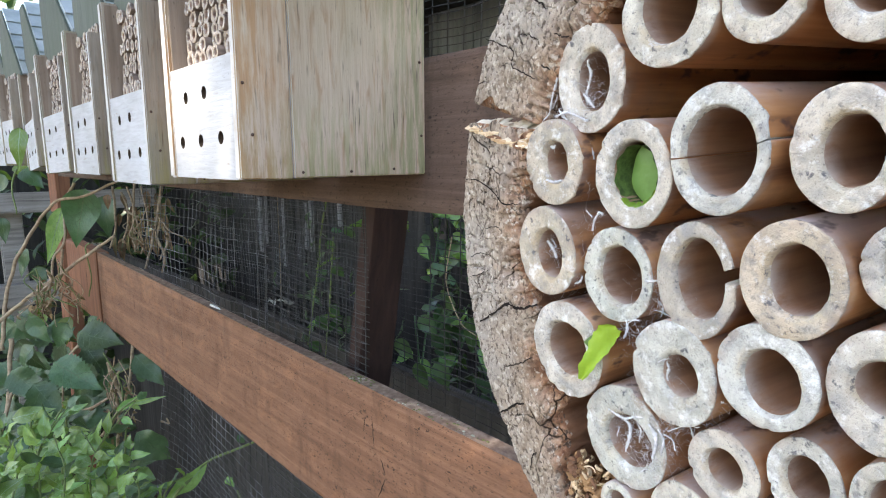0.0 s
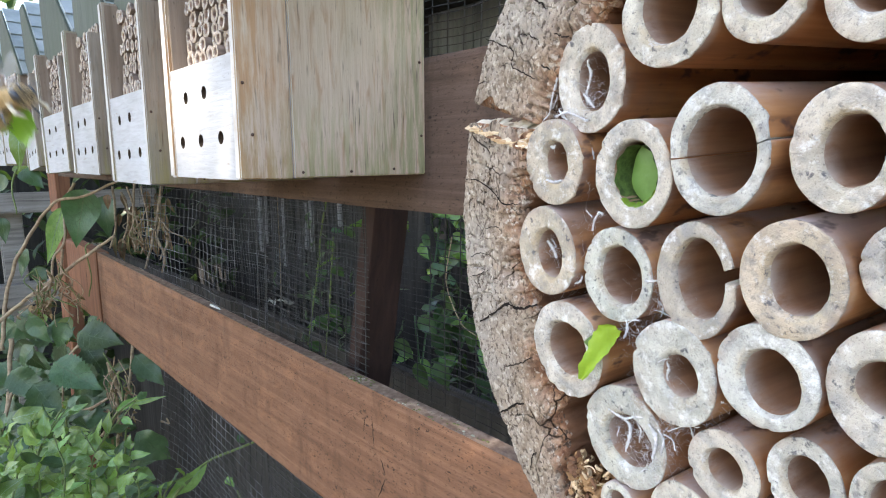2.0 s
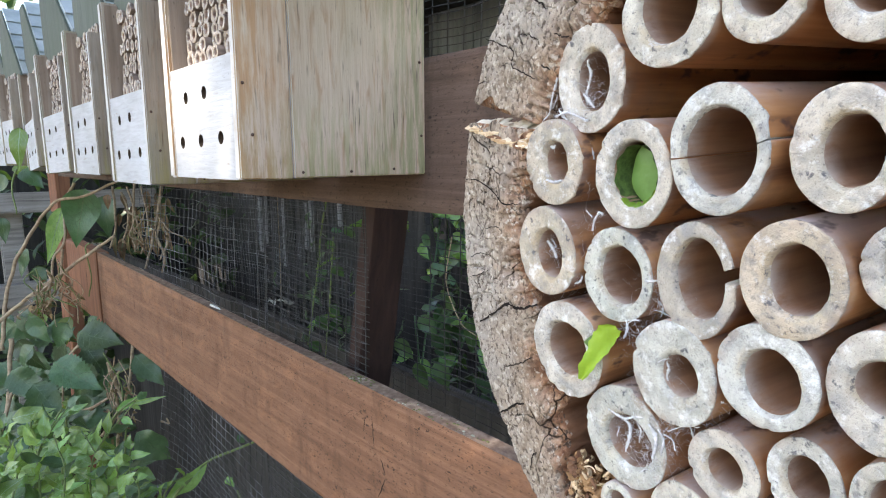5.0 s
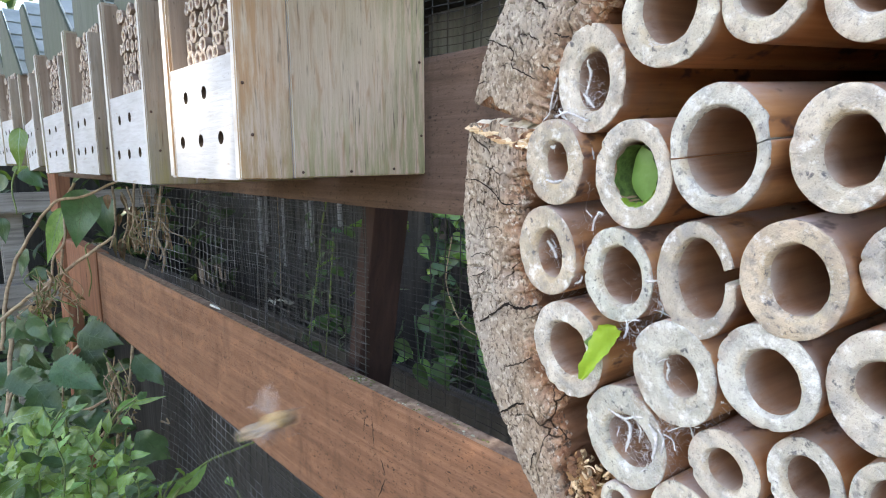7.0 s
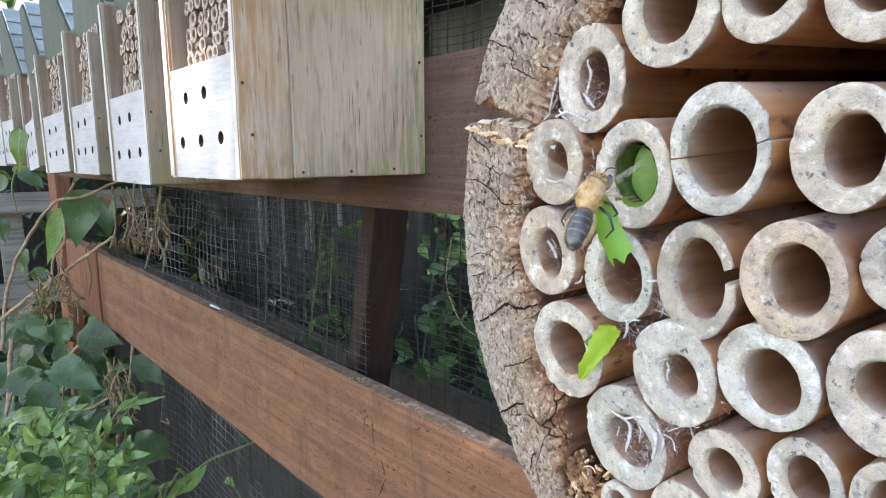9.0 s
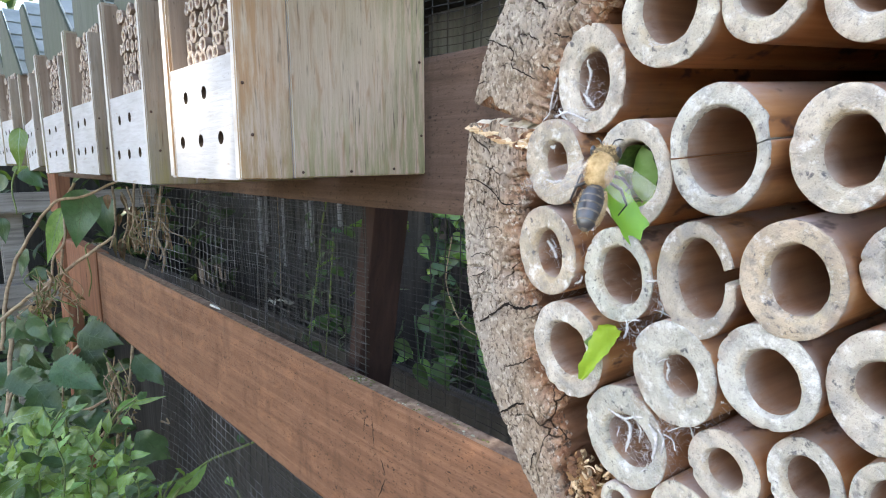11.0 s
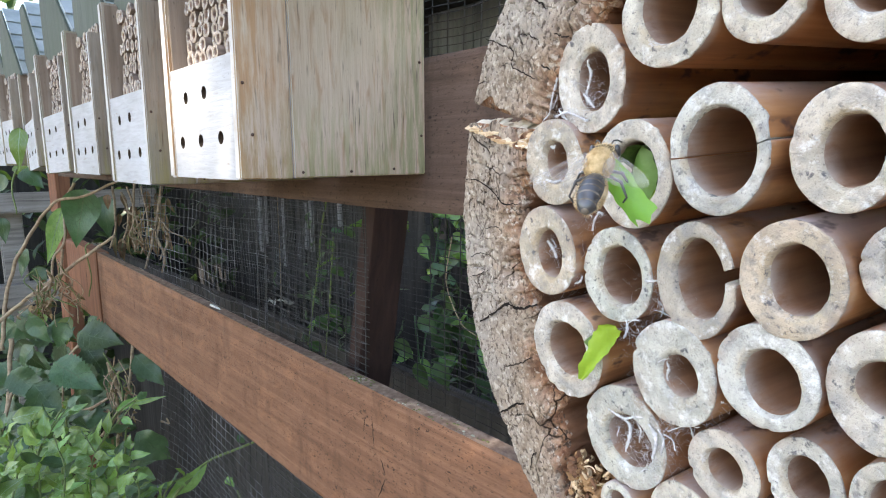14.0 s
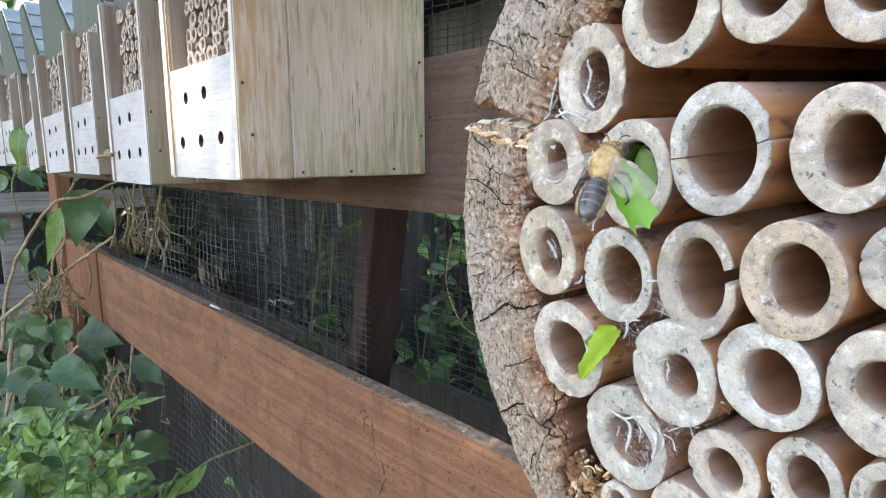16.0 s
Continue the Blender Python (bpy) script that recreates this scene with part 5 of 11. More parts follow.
web(-11.5, -8.0, 1.5, 5.0, 21, 0, 4, 4)
web(-18.0, -13.0, 1.2, 1.6, 21, 3, 6, 5)
web(-9.0, 13.5, 1.5, 2.5, 21, 1.5, 5, 6)
web(-12.5, 5.5, 2.0, 2.0, 9, 0, 3, 7)
web(-16.5, -21.5, 2.5, 1.5, 13, 1, 5, 8)

# small scraps on the rail and behind the mesh
M_SCRAP = plain_noise_mat("pale_dry_scrap", (0.3, 0.32, 0.29), (0.62, 0.64, 0.6), 300, 0.7, 0.0003)
scrap_a = thing("dry_scrap", pose(-0.690, 0.2581, H - 0.1782), "pale curled dry scrap lying on the rail", "plant scrap")
bm = bmesh.new()
sweep(bm, curve_pts([(-0.013, 0.002, 0.002), (-0.004, -0.001, 0.0045), (0.005, 0.0, 0.004), (0.014, 0.003, 0.0015)], 6), [0.0006 + 0.0013 * math.sin(math.pi * i / 18) for i in range(19)], 8)
part("curl", bm, M_SCRAP, scrap_a)
scrap_b = thing("paper_scrap", pose(-0.823, 0.42, H - 0.222), "crumpled white scrap caught behind the wire mesh", "paper scrap")
for k, (x, z, a) in enumerate(((-0.047, -0.006, 4), (-0.022, -0.001, -9), (0.002, 0.001, 6), (0.019, 0.003, -14))):
    bm = bmesh.new()
    rows = [[bm.verts.new((0.0125 * (i - 1.5) / 1.5, 0.002 * math.sin(i * 2 + j + k), (0.0032, 0.0017, 0.0042, 0.0046)[k] * (j - 1) * (1 + 0.3 * math.sin(i * 3 + k)))) for j in range(3)] for i in range(4)]
    for r0, r1 in zip(rows, rows[1:]):
        for j in range(2):
            bm.faces.new((r0[j], r0[j + 1], r1[j + 1], r1[j]))
    bmesh.ops.transform(bm, verts=bm.verts, matrix=pose(x, 0, z, 20 * k, a, 0))
    part("crumple", bm, M_SCRAP, scrap_b)
bm = bmesh.new()
sweep(bm, curve_pts([(-0.012, 0, 0.004), (-0.03, 0.01, 0.2), (0.0, 0.0, 0.57)], 8), 0.0009, 5)
part("twig", bm, M_DRY, scrap_b)


# ---- plants ----
def leaf_into(bm, base, tip, width, normal, serr=0, curl=0.15, n=9, mat=0, taper=None):
    """One leaf blade: pointed oval, folded on its midrib, drooping at the tip."""
    base, tip = Vector(base), Vector(tip)
    ax = tip - base
    L = ax.length
    ax.normalize()
    nr = Vector(normal)
    nr = (nr - ax * nr.dot(ax)).normalized()
    side = ax.cross(nr)
    rows = []
    for i in range(n + 1):
        t = i / n
        w = width / 2 * (math.sin(math.pi * min(1, t ** (taper or (0.56 if n > 6 else 0.72)))) ** 1.1 if 0 < t < 1 else 0.0)
        if serr and 0 < i < n:
            w *= 1.0 + (0.11 if i % 2 else -0.07)
        c = base + ax * (L * t) - nr * (curl * L * t * t) + nr * (0.02 * L * math.sin(t * 9 + L * 900))
        row = []
        for s in (-1, -0.5, 0, 0.5, 1):
            pleat = 0.022 * width * math.cos((t + 0.1 * abs(s)) * 44) * abs(s) * (1.2 - abs(s)) if serr and n > 20 else 0.0
            fold = 0.26 * abs(s) * w + pleat + (0.2 if taper and taper > 0.6 else 0.1) * w * math.sin(t * 11 + s * 2 + L * 500) * abs(s)
            fwd = (0.05 * L * abs(s) if serr else 0.02 * L * abs(s)) * (1 - t)
            row.append(bm.verts.new(c + side * (s * w) + nr * fold + ax * fwd))
        rows.append(row)
    for r0, r1 in zip(rows, rows[1:]):
        for k in range(4):
            f = bm.faces.new((r0[k], r0[k + 1], r1[k + 1], r1[k]))
            f.material_index = mat


def leaf(plant, material, base, tip, width, normal, serr=0, curl=0.15):
    bm = bmesh.new()
    taper = 0.56
    if plant is shoots and not serr:
        # oval leaves that flag and curl, each a little differently
        rnd = random.Random(base[0] * 991 + tip[2] * 77)
        taper, width, curl = rnd.uniform(0.64, 0.84), width * rnd.uniform(0.85, 1.2), rnd.uniform(0.05, 0.4)
        tip = Vector(base).lerp(Vector(tip), rnd.uniform(0.7, 1.0))
        normal = Vector(normal) + Vector((rnd.gauss(0, 0.3), rnd.gauss(0, 0.3), rnd.gauss(0, 0.3)))
    leaf_into(bm, base, tip, width, normal, serr, curl, 30 if serr else 24, 0, taper)
    # midrib, and side veins on toothed leaves
    b, t = Vector(base), Vector(tip)
    ax = (t - b).normalized()
    L = (t - b).length
    nr = Vector(normal)
    nr = (nr - ax * nr.dot(ax)).normalized()
    side = ax.cross(nr)

    def at(f, s):
        w = width / 2 * math.sin(math.pi * min(1, f ** taper)) ** 1.1
        return b + ax * (L * f) - nr * (curl * L * f * f) + side * (s * w) + nr * (0.02 * L * math.sin(f * 9 + L * 900) + 0.26 * abs(s) * w + 0.006 * L)
    lines = [[at(0.02 + 0.96 * i / 12, 0.0) for i in range(13)]]
    for k in range(6 if serr else 4):
        for sd in (-1, 1):
            f0 = 0.1 + 0.13 * k + 0.02 * sd
            lines.append([at(f0 + (0.16 if serr else 0.24) * q, sd * q * 0.85) for q in (0, 0.35, 0.7, 1.0) if f0 + 0.24 * q < 0.98])
    for k, ln in enumerate(lines):
        hw = L * (0.011 if k == 0 else 0.006)
        vs = [(bm.verts.new(p - (side if k == 0 else ax) * hw * (1 - 0.6 * i / len(ln))), bm.verts.new(p + (side if k == 0 else ax) * hw * (1 - 0.6 * i / len(ln)))) for i, p in enumerate(ln)]
        for r0, r1 in zip(vs, vs[1:]):
            bm.faces.new((r0[0], r0[1], r1[1], r1[0])).material_index = 1
    return part("leaf", bm, [material, M_VEINB if material == M_LEAFB else M_VEIN], plant)


def stem(plant, material, pts, r):
    bm = bmesh.new()
    p = curve_pts(pts, 10, r * 0.8)
    sweep(bm, p, [r * (1.15 - 0.4 * i / len(p)) for i in range(len(p))], 7)
    return part("stem", bm, material, plant)


bindweed = thing("bindweed", pose(0, 0, 0), "twining bindweed with heart-shaped leaves over bare tan stems", "climbing plant")
dead_stems = thing("dead_stems", pose(0, 0, 0), "withered brown stems hanging at the fence corner", "dead plant")
nettle = thing("nettle", pose(0, 0, 0), "nettles with toothed dark green leaves below the rail", "nettle plant")
shoots = thing("leafy_shoots", pose(0, 0, 0), "bright green leafy shoots growing at the fence foot", "plant")
weeds = thing("weeds", pose(0, 0, 0), "thin weeds growing up inside the wire mesh", "plant")
# bindweed hanging over the rail end
leaf(bindweed, M_LEAF, (-1.2931, 0.2560, 1.1467), (-1.2956, 0.2265, 1.0308), 0.0674, (0.98, -0.29, 0.60), 0, 0.15)
leaf(bindweed, M_LEAFB, (-1.4129, 0.2360, 1.1063), (-1.4244, 0.1951, 0.9833), 0.0350, (1.03, -0.30, 0.31), 0, 0.15)
leaf(bindweed, M_LEAF, (-1.4710, 0.3261, 1.1230), (-1.4556, 0.3199, 1.0232), 0.0530, (0.76, -0.55, 0.51), 0, 0.15)
leaf(bindweed, M_LEAFB, (-0.9939, 0.1256, 1.2453), (-0.9905, 0.1157, 1.1862), 0.0233, (0.91, -0.42, 0.37), 0, 0.15)
stem(bindweed, M_STEM, [(-0.9906, 0.1159, 1.1877), (-0.9923, 0.1088, 1.1647), (-0.9838, 0.1092, 1.1263)], 0.00124)
leaf(bindweed, M_LEAF, (-1.0470, 0.1292, 1.1869), (-1.0228, 0.1494, 1.1607), 0.0281, (0.93, -0.34, 0.63), 0, 0.15)
leaf(bindweed, M_LEAFB, (-1.3881, 0.1634, 1.1936), (-1.3663, 0.1801, 1.1634), 0.0283, (0.95, -0.33, 0.58), 0, 0.15)
leaf(bindweed, M_LEAF, (-1.5732, 0.1878, 1.0054), (-1.5814, 0.1641, 0.9406), 0.0379, (0.61, -0.65, 0.80), 0, 0.15)
leaf(bindweed, M_LEAF, (-1.4998, 0.1850, 0.9708), (-1.4765, 0.2029, 0.9383), 0.0316, (1.02, -0.27, 0.51), 0, 0.15)
leaf(bindweed, M_LEAF, (-1.4956, 0.1409, 1.0839), (-1.4848, 0.1401, 1.0298), 0.0256, (0.96, -0.24, 0.89), 0, 0.15)
leaf(bindweed, M_LEAF, (-1.4453, 0.1504, 0.8880), (-1.4217, 0.1599, 0.8177), 0.0396, (0.45, -0.85, 0.68), 0, 0.15)
leaf(bindweed, M_LEAFB, (-1.3776, 0.2226, 0.8818), (-1.3897, 0.1904, 0.7991), 0.0373, (0.78, -0.44, 0.90), 0, 0.15)
leaf(bindweed, M_LEAF, (-1.5005, 0.1554, 1.1702), (-1.5157, 0.1296, 1.1301), 0.0396, (0.82, -0.53, 0.34), 0, 0.15)
leaf(bindweed, M_LEAF, (-1.5438, 0.2385, 1.0862), (-1.5489, 0.2258, 1.0550), 0.0252, (0.68, -0.62, 0.59), 0, 0.15)
stem(bindweed, M_DRY, [(-1.3340, 0.0945, 0.8987), (-1.2907, 0.1547, 0.9554), (-1.2467, 0.2144, 1.0068), (-1.2247, 0.2442, 1.0326), (-1.2009, 0.2766, 1.0603)], 0.00336)
stem(bindweed, M_DRY, [(-1.3426, 0.1029, 0.8456), (-1.3493, 0.1199, 0.9511), (-1.3384, 0.1511, 1.0354), (-1.3078, 0.2033, 1.1174), (-1.2698, 0.2482, 1.1329), (-1.2315, 0.2959, 1.1590)], 0.00320)
stem(bindweed, M_DRY, [(-1.3088, 0.2409, 1.1554), (-1.3159, 0.2250, 1.1201), (-1.3102, 0.2134, 1.0427), (-1.3201, 0.1957, 1.0127), (-1.3173, 0.1884, 0.9676), (-1.3281, 0.1655, 0.9194)], 0.00261)
stem(bindweed, M_DRY, [(-1.3331, 0.2152, 1.0290), (-1.3311, 0.2024, 0.9634), (-1.3437, 0.1760, 0.9089)], 0.00243)
stem(bindweed, M_STEM, [(-1.2756, 0.2510, 1.0425), (-1.2803, 0.2434, 1.0318), (-1.2669, 0.2456, 0.9780), (-1.2657, 0.2383, 0.9404)], 0.00130)
# dead stems hanging at the mesh corner
stem(dead_stems, M_DRY, [(-1.2967, 0.3432, 1.1525), (-1.2900, 0.3334, 1.0789), (-1.2797, 0.3298, 1.0144)], 0.00223)
stem(dead_stems, M_DRY, [(-1.2590, 0.3832, 1.1488), (-1.2585, 0.3651, 1.0674), (-1.2621, 0.3414, 0.9815)], 0.00292)
stem(dead_stems, M_DRY, [(-1.3126, 0.3219, 1.1356), (-1.2975, 0.3279, 1.0903), (-1.2989, 0.3133, 1.0337)], 0.00201)
stem(dead_stems, M_DRY, [(-1.2867, 0.3527, 1.1468), (-1.2686, 0.3541, 1.0675), (-1.2716, 0.3378, 1.0109)], 0.00182)
stem(dead_stems, M_DRY, [(-1.3255, 0.3105, 1.1470), (-1.3128, 0.3061, 1.0678), (-1.3155, 0.2927, 1.0225)], 0.00227)
stem(dead_stems, M_DRY, [(-1.3031, 0.3239, 1.0994), (-1.2895, 0.3361, 1.0880), (-1.2829, 0.3425, 1.0845)], 0.00244)
stem(dead_stems, M_DRY, [(-1.2526, 0.3754, 1.0843), (-1.2536, 0.3651, 1.0447), (-1.2390, 0.3732, 1.0107), (-1.2380, 0.3659, 0.9745)], 0.00289)
stem(dead_stems, M_DRY, [(-1.2468, 0.3777, 1.0673), (-1.2384, 0.3791, 1.0333), (-1.2439, 0.3653, 0.9994)], 0.00236)
stem(dead_stems, M_DRY, [(-1.3061, 0.3316, 1.1469), (-1.2982, 0.3350, 1.1242), (-1.2754, 0.3415, 1.0449), (-1.2645, 0.3502, 1.0312)], 0.00189)
leaf(dead_stems, M_DRYLEAF, (-1.2896, 0.3950, 1.0842), (-1.2826, 0.3940, 1.0468), 0.0115, (0.79, -0.46, 0.78), 0, 0.4)
leaf(dead_stems, M_DRYLEAF, (-1.3540, 0.3258, 1.0882), (-1.3530, 0.3203, 1.0598), 0.0116, (0.96, -0.25, 0.86), 0, 0.4)
leaf(dead_stems, M_DRYLEAF, (-1.3339, 0.3404, 1.0570), (-1.3357, 0.3270, 1.0069), 0.0146, (0.91, -0.40, 0.44), 0, 0.4)
leaf(dead_stems, M_DRYLEAF, (-1.3393, 0.3446, 1.1005), (-1.3277, 0.3489, 1.0645), 0.0142, (0.96, -0.25, 0.88), 0, 0.4)
leaf(dead_stems, M_DRYLEAF, (-1.3382, 0.3469, 1.1050), (-1.3303, 0.3493, 1.0784), 0.0132, (0.90, -0.31, 0.89), 0, 0.4)
leaf(dead_stems, M_DRYLEAF, (-1.3550, 0.3344, 1.1305), (-1.3457, 0.3349, 1.0889), 0.0117, (0.71, -0.65, 0.30), 0, 0.4)
leaf(dead_stems, M_DRYLEAF, (-1.3090, 0.3729, 1.0804), (-1.3028, 0.3737, 1.0544), 0.0156, (0.59, -0.72, 0.60), 0, 0.4)
leaf(dead_stems, M_DRYLEAF, (-1.3393, 0.3373, 1.0687), (-1.3336, 0.3340, 1.0273), 0.0101, (0.52, -0.85, 0.30), 0, 0.4)
leaf(dead_stems, M_DRYLEAF, (-1.3370, 0.3437, 1.0857), (-1.3385, 0.3322, 1.0428), 0.0141, (0.67, -0.61, 0.67), 0, 0.4)
leaf(dead_stems, M_DRYLEAF, (-1.2879, 0.3943, 1.0734), (-1.2913, 0.3842, 1.0457), 0.0161, (0.54, -0.73, 0.78), 0, 0.4)
leaf(dead_stems, M_DRYLEAF, (-1.3273, 0.3569, 1.0969), (-1.3202, 0.3579, 1.0681), 0.0122, (0.54, -0.78, 0.54), 0, 0.4)
leaf(dead_stems, M_DRYLEAF, (-1.2875, 0.3889, 1.0485), (-1.2777, 0.3900, 1.0066), 0.0096, (0.53, -0.78, 0.60), 0, 0.4)
leaf(dead_stems, M_DRYLEAF, (-1.2939, 0.3936, 1.0984), (-1.2877, 0.3892, 1.0502), 0.0127, (0.84, -0.43, 0.66), 0, 0.4)
leaf(dead_stems, M_DRYLEAF, (-1.3229, 0.3552, 1.0691), (-1.3201, 0.3521, 1.0424), 0.0180, (0.97, -0.25, 0.83), 0, 0.4)
leaf(dead_stems, M_DRYLEAF, (-1.3377, 0.3390, 1.0687), (-1.3305, 0.3410, 1.0435), 0.0170, (0.36, -0.89, 0.90), 0, 0.4)
leaf(dead_stems, M_DRYLEAF, (-1.3433, 0.3245, 1.0322), (-1.3433, 0.3155, 0.9932), 0.0174, (0.99, -0.25, 0.74), 0, 0.4)
leaf(dead_stems, M_DRYLEAF, (-1.2990, 0.3872, 1.0954), (-1.2911, 0.3878, 1.0607), 0.0183, (0.87, -0.43, 0.51), 0, 0.4)
leaf(dead_stems, M_DRYLEAF, (-1.3074, 0.3864, 1.1316), (-1.2957, 0.3891, 1.0878), 0.0126, (0.76, -0.49, 0.79), 0, 0.4)
leaf(dead_stems, M_DRYLEAF, (-1.3108, 0.3618, 1.0405), (-1.3085, 0.3568, 1.0077), 0.0130, (0.53, -0.78, 0.59), 0, 0.4)
leaf(dead_stems, M_DRYLEAF, (-1.2997, 0.3741, 1.0417), (-1.2924, 0.3714, 0.9953), 0.0187, (0.82, -0.53, 0.31), 0, 0.4)
leaf(dead_stems, M_DRYLEAF, (-1.3218, 0.3721, 1.1368), (-1.3130, 0.3694, 1.0842), 0.0141, (1.01, -0.34, 0.26), 0, 0.4)
leaf(dead_stems, M_DRYLEAF, (-1.2905, 0.4022, 1.1201), (-1.2815, 0.4046, 1.0880), 0.0132, (0.46, -0.93, 0.28), 0, 0.4)
leaf(dead_stems, M_DRYLEAF, (-1.3018, 0.3752, 1.0560), (-1.3032, 0.3641, 1.0144), 0.0119, (0.97, -0.36, 0.34), 0, 0.4)
leaf(dead_stems, M_DRYLEAF, (-1.3143, 0.3579, 1.0401), (-1.3088, 0.3539, 0.9971), 0.0172, (0.79, -0.44, 0.82), 0, 0.4)
leaf(dead_stems, M_DRYLEAF, (-1.3455, 0.3235, 1.0381), (-1.3399, 0.3180, 0.9879), 0.0161, (0.80, -0.41, 0.91), 0, 0.4)
leaf(dead_stems, M_DRYLEAF, (-1.3563, 0.3128, 1.0426), (-1.3543, 0.3040, 0.9952), 0.0116, (0.68, -0.67, 0.35), 0, 0.4)
leaf(dead_stems, M_DRYLEAF, (-1.3028, 0.3857, 1.1064), (-1.2980, 0.3801, 1.0597), 0.0130, (0.94, -0.34, 0.60), 0, 0.4)
leaf(dead_stems, M_DRYLEAF, (-1.2849, 0.3928, 1.0531), (-1.2721, 0.3966, 1.0088), 0.0124, (0.66, -0.56, 0.90), 0, 0.4)
leaf(dead_stems, M_DRYLEAF, (-1.2930, 0.3974, 1.1110), (-1.2935, 0.3898, 1.0802), 0.0154, (0.46, -0.83, 0.74), 0, 0.4)
leaf(dead_stems, M_DRYLEAF, (-1.3381, 0.3334, 1.0461), (-1.3366, 0.3234, 0.9956), 0.0126, (0.39, -0.99, 0.37), 0, 0.4)
leaf(dead_stems, M_DRYLEAF, (-1.3034, 0.3882, 1.1200), (-1.3015, 0.3781, 1.0675), 0.0134, (0.77, -0.51, 0.63), 0, 0.4)
leaf(dead_stems, M_DRYLEAF, (-1.3245, 0.3467, 1.0394), (-1.3281, 0.3348, 1.0049), 0.0138, (0.79, -0.47, 0.76), 0, 0.4)
leaf(dead_stems, M_DRYLEAF, (-1.3747, 0.3125, 1.1285), (-1.3752, 0.3044, 1.0954), 0.0168, (0.81, -0.41, 0.89), 0, 0.4)
leaf(dead_stems, M_DRYLEAF, (-1.3362, 0.3462, 1.0926), (-1.3364, 0.3345, 1.0430), 0.0180, (0.97, -0.27, 0.76), 0, 0.4)
def tangle(centre, across, down, count, seed):
    """Thin withered vines hanging in loops, with shrivelled seed heads."""
    rnd = random.Random(seed)
    side = Vector((0.68, 0.73, 0.0))
    for k in range(count):
        p = Vector(centre) + side * rnd.uniform(-across, across) + Vector((0, 0, rnd.uniform(0.0, down)))
        pts = [p]
        for j in range(4):
            pts.append(pts[-1] + side * rnd.gauss(0, across * 0.3) + Vector((rnd.gauss(0, 0.008), rnd.gauss(0, 0.008), -rnd.uniform(0.1, 0.5) * down)))
        stem(dead_stems, M_DRY if k % 3 else M_STEM, pts, rnd.uniform(0.0006, 0.0015))
        for j in range(3):
            q = rnd.choice(pts[1:]) + Vector((rnd.gauss(0, 0.004), rnd.gauss(0, 0.004), rnd.gauss(0, 0.006)))
            d = Vector((rnd.gauss(0, 0.5), rnd.gauss(0, 0.5), -1)).normalized() * rnd.uniform(0.006, 0.016)
            leaf(dead_stems, M_DRYLEAF, q, q + d, rnd.uniform(0.003, 0.007), (0.7, -0.6, 0.4), 0, 0.6)


tangle((-1.268, 0.171, 0.967), 0.035, 0.06, 16, 3)
tangle((-1.107, 0.235, 0.801), 0.03, 0.07, 9, 8)
tangle((-1.248, 0.342, 1.070), 0.035, 0.05, 9, 5)
# nettles
leaf(nettle, M_LEAF, (-1.1577, 0.1969, 0.9001), (-1.1043, 0.2513, 0.8841), 0.0555, (0.93, -0.33, 0.64), 1, 0.15)
leaf(nettle, M_LEAF, (-1.1605, 0.1543, 0.8582), (-1.0980, 0.2112, 0.8099), 0.0544, (0.92, -0.38, 0.48), 1, 0.15)
leaf(nettle, M_LEAF, (-1.2148, 0.1291, 0.8106), (-1.1705, 0.1626, 0.7471), 0.0480, (0.83, -0.41, 0.78), 1, 0.15)
leaf(nettle, M_LEAF, (-1.1198, 0.2721, 0.8525), (-1.0764, 0.3066, 0.7979), 0.0428, (0.73, -0.51, 0.83), 1, 0.15)
leaf(nettle, M_LEAF, (-1.2653, 0.1990, 0.8978), (-1.2767, 0.1744, 0.8451), 0.0384, (0.82, -0.51, 0.42), 1, 0.15)
leaf(nettle, M_LEAF, (-1.3268, 0.1248, 0.8666), (-1.2872, 0.1533, 0.8030), 0.0470, (0.39, -0.96, 0.48), 1, 0.15)
leaf(nettle, M_LEAF, (-1.4110, 0.1148, 0.8957), (-1.3784, 0.1298, 0.8073), 0.0447, (0.44, -0.81, 0.88), 1, 0.15)
leaf(nettle, M_LEAF, (-1.3438, 0.0966, 0.8245), (-1.3006, 0.1290, 0.7610), 0.0470, (0.68, -0.58, 0.76), 1, 0.15)
leaf(nettle, M_LEAFB, (-1.3599, 0.1741, 0.9119), (-1.3657, 0.1563, 0.8623), 0.0335, (0.94, -0.29, 0.80), 1, 0.15)
stem(nettle, M_DRY, [(-1.1823, 0.2438, 0.8304), (-1.1692, 0.2485, 0.7889), (-1.1527, 0.2573, 0.7494)], 0.00355)
stem(nettle, M_DRY, [(-1.1559, 0.2825, 0.8737), (-1.1523, 0.2716, 0.8095), (-1.1534, 0.2580, 0.7557)], 0.00304)
stem(nettle, M_DRY, [(-1.1716, 0.2435, 0.7786), (-1.1573, 0.2471, 0.7267), (-1.1532, 0.2373, 0.6646)], 0.00337)
stem(nettle, M_DRY, [(-1.1527, 0.2573, 0.7494), (-1.1652, 0.2373, 0.7216), (-1.1763, 0.2188, 0.6937)], 0.00370)
stem(nettle, M_DRY, [(-1.2161, 0.1844, 0.7323), (-1.1930, 0.2131, 0.7476), (-1.1704, 0.2424, 0.7682)], 0.00283)
stem(nettle, M_DRY, [(-1.3044, 0.0802, 0.6967), (-1.2983, 0.1035, 0.7691), (-1.2851, 0.1273, 0.8104)], 0.00327)
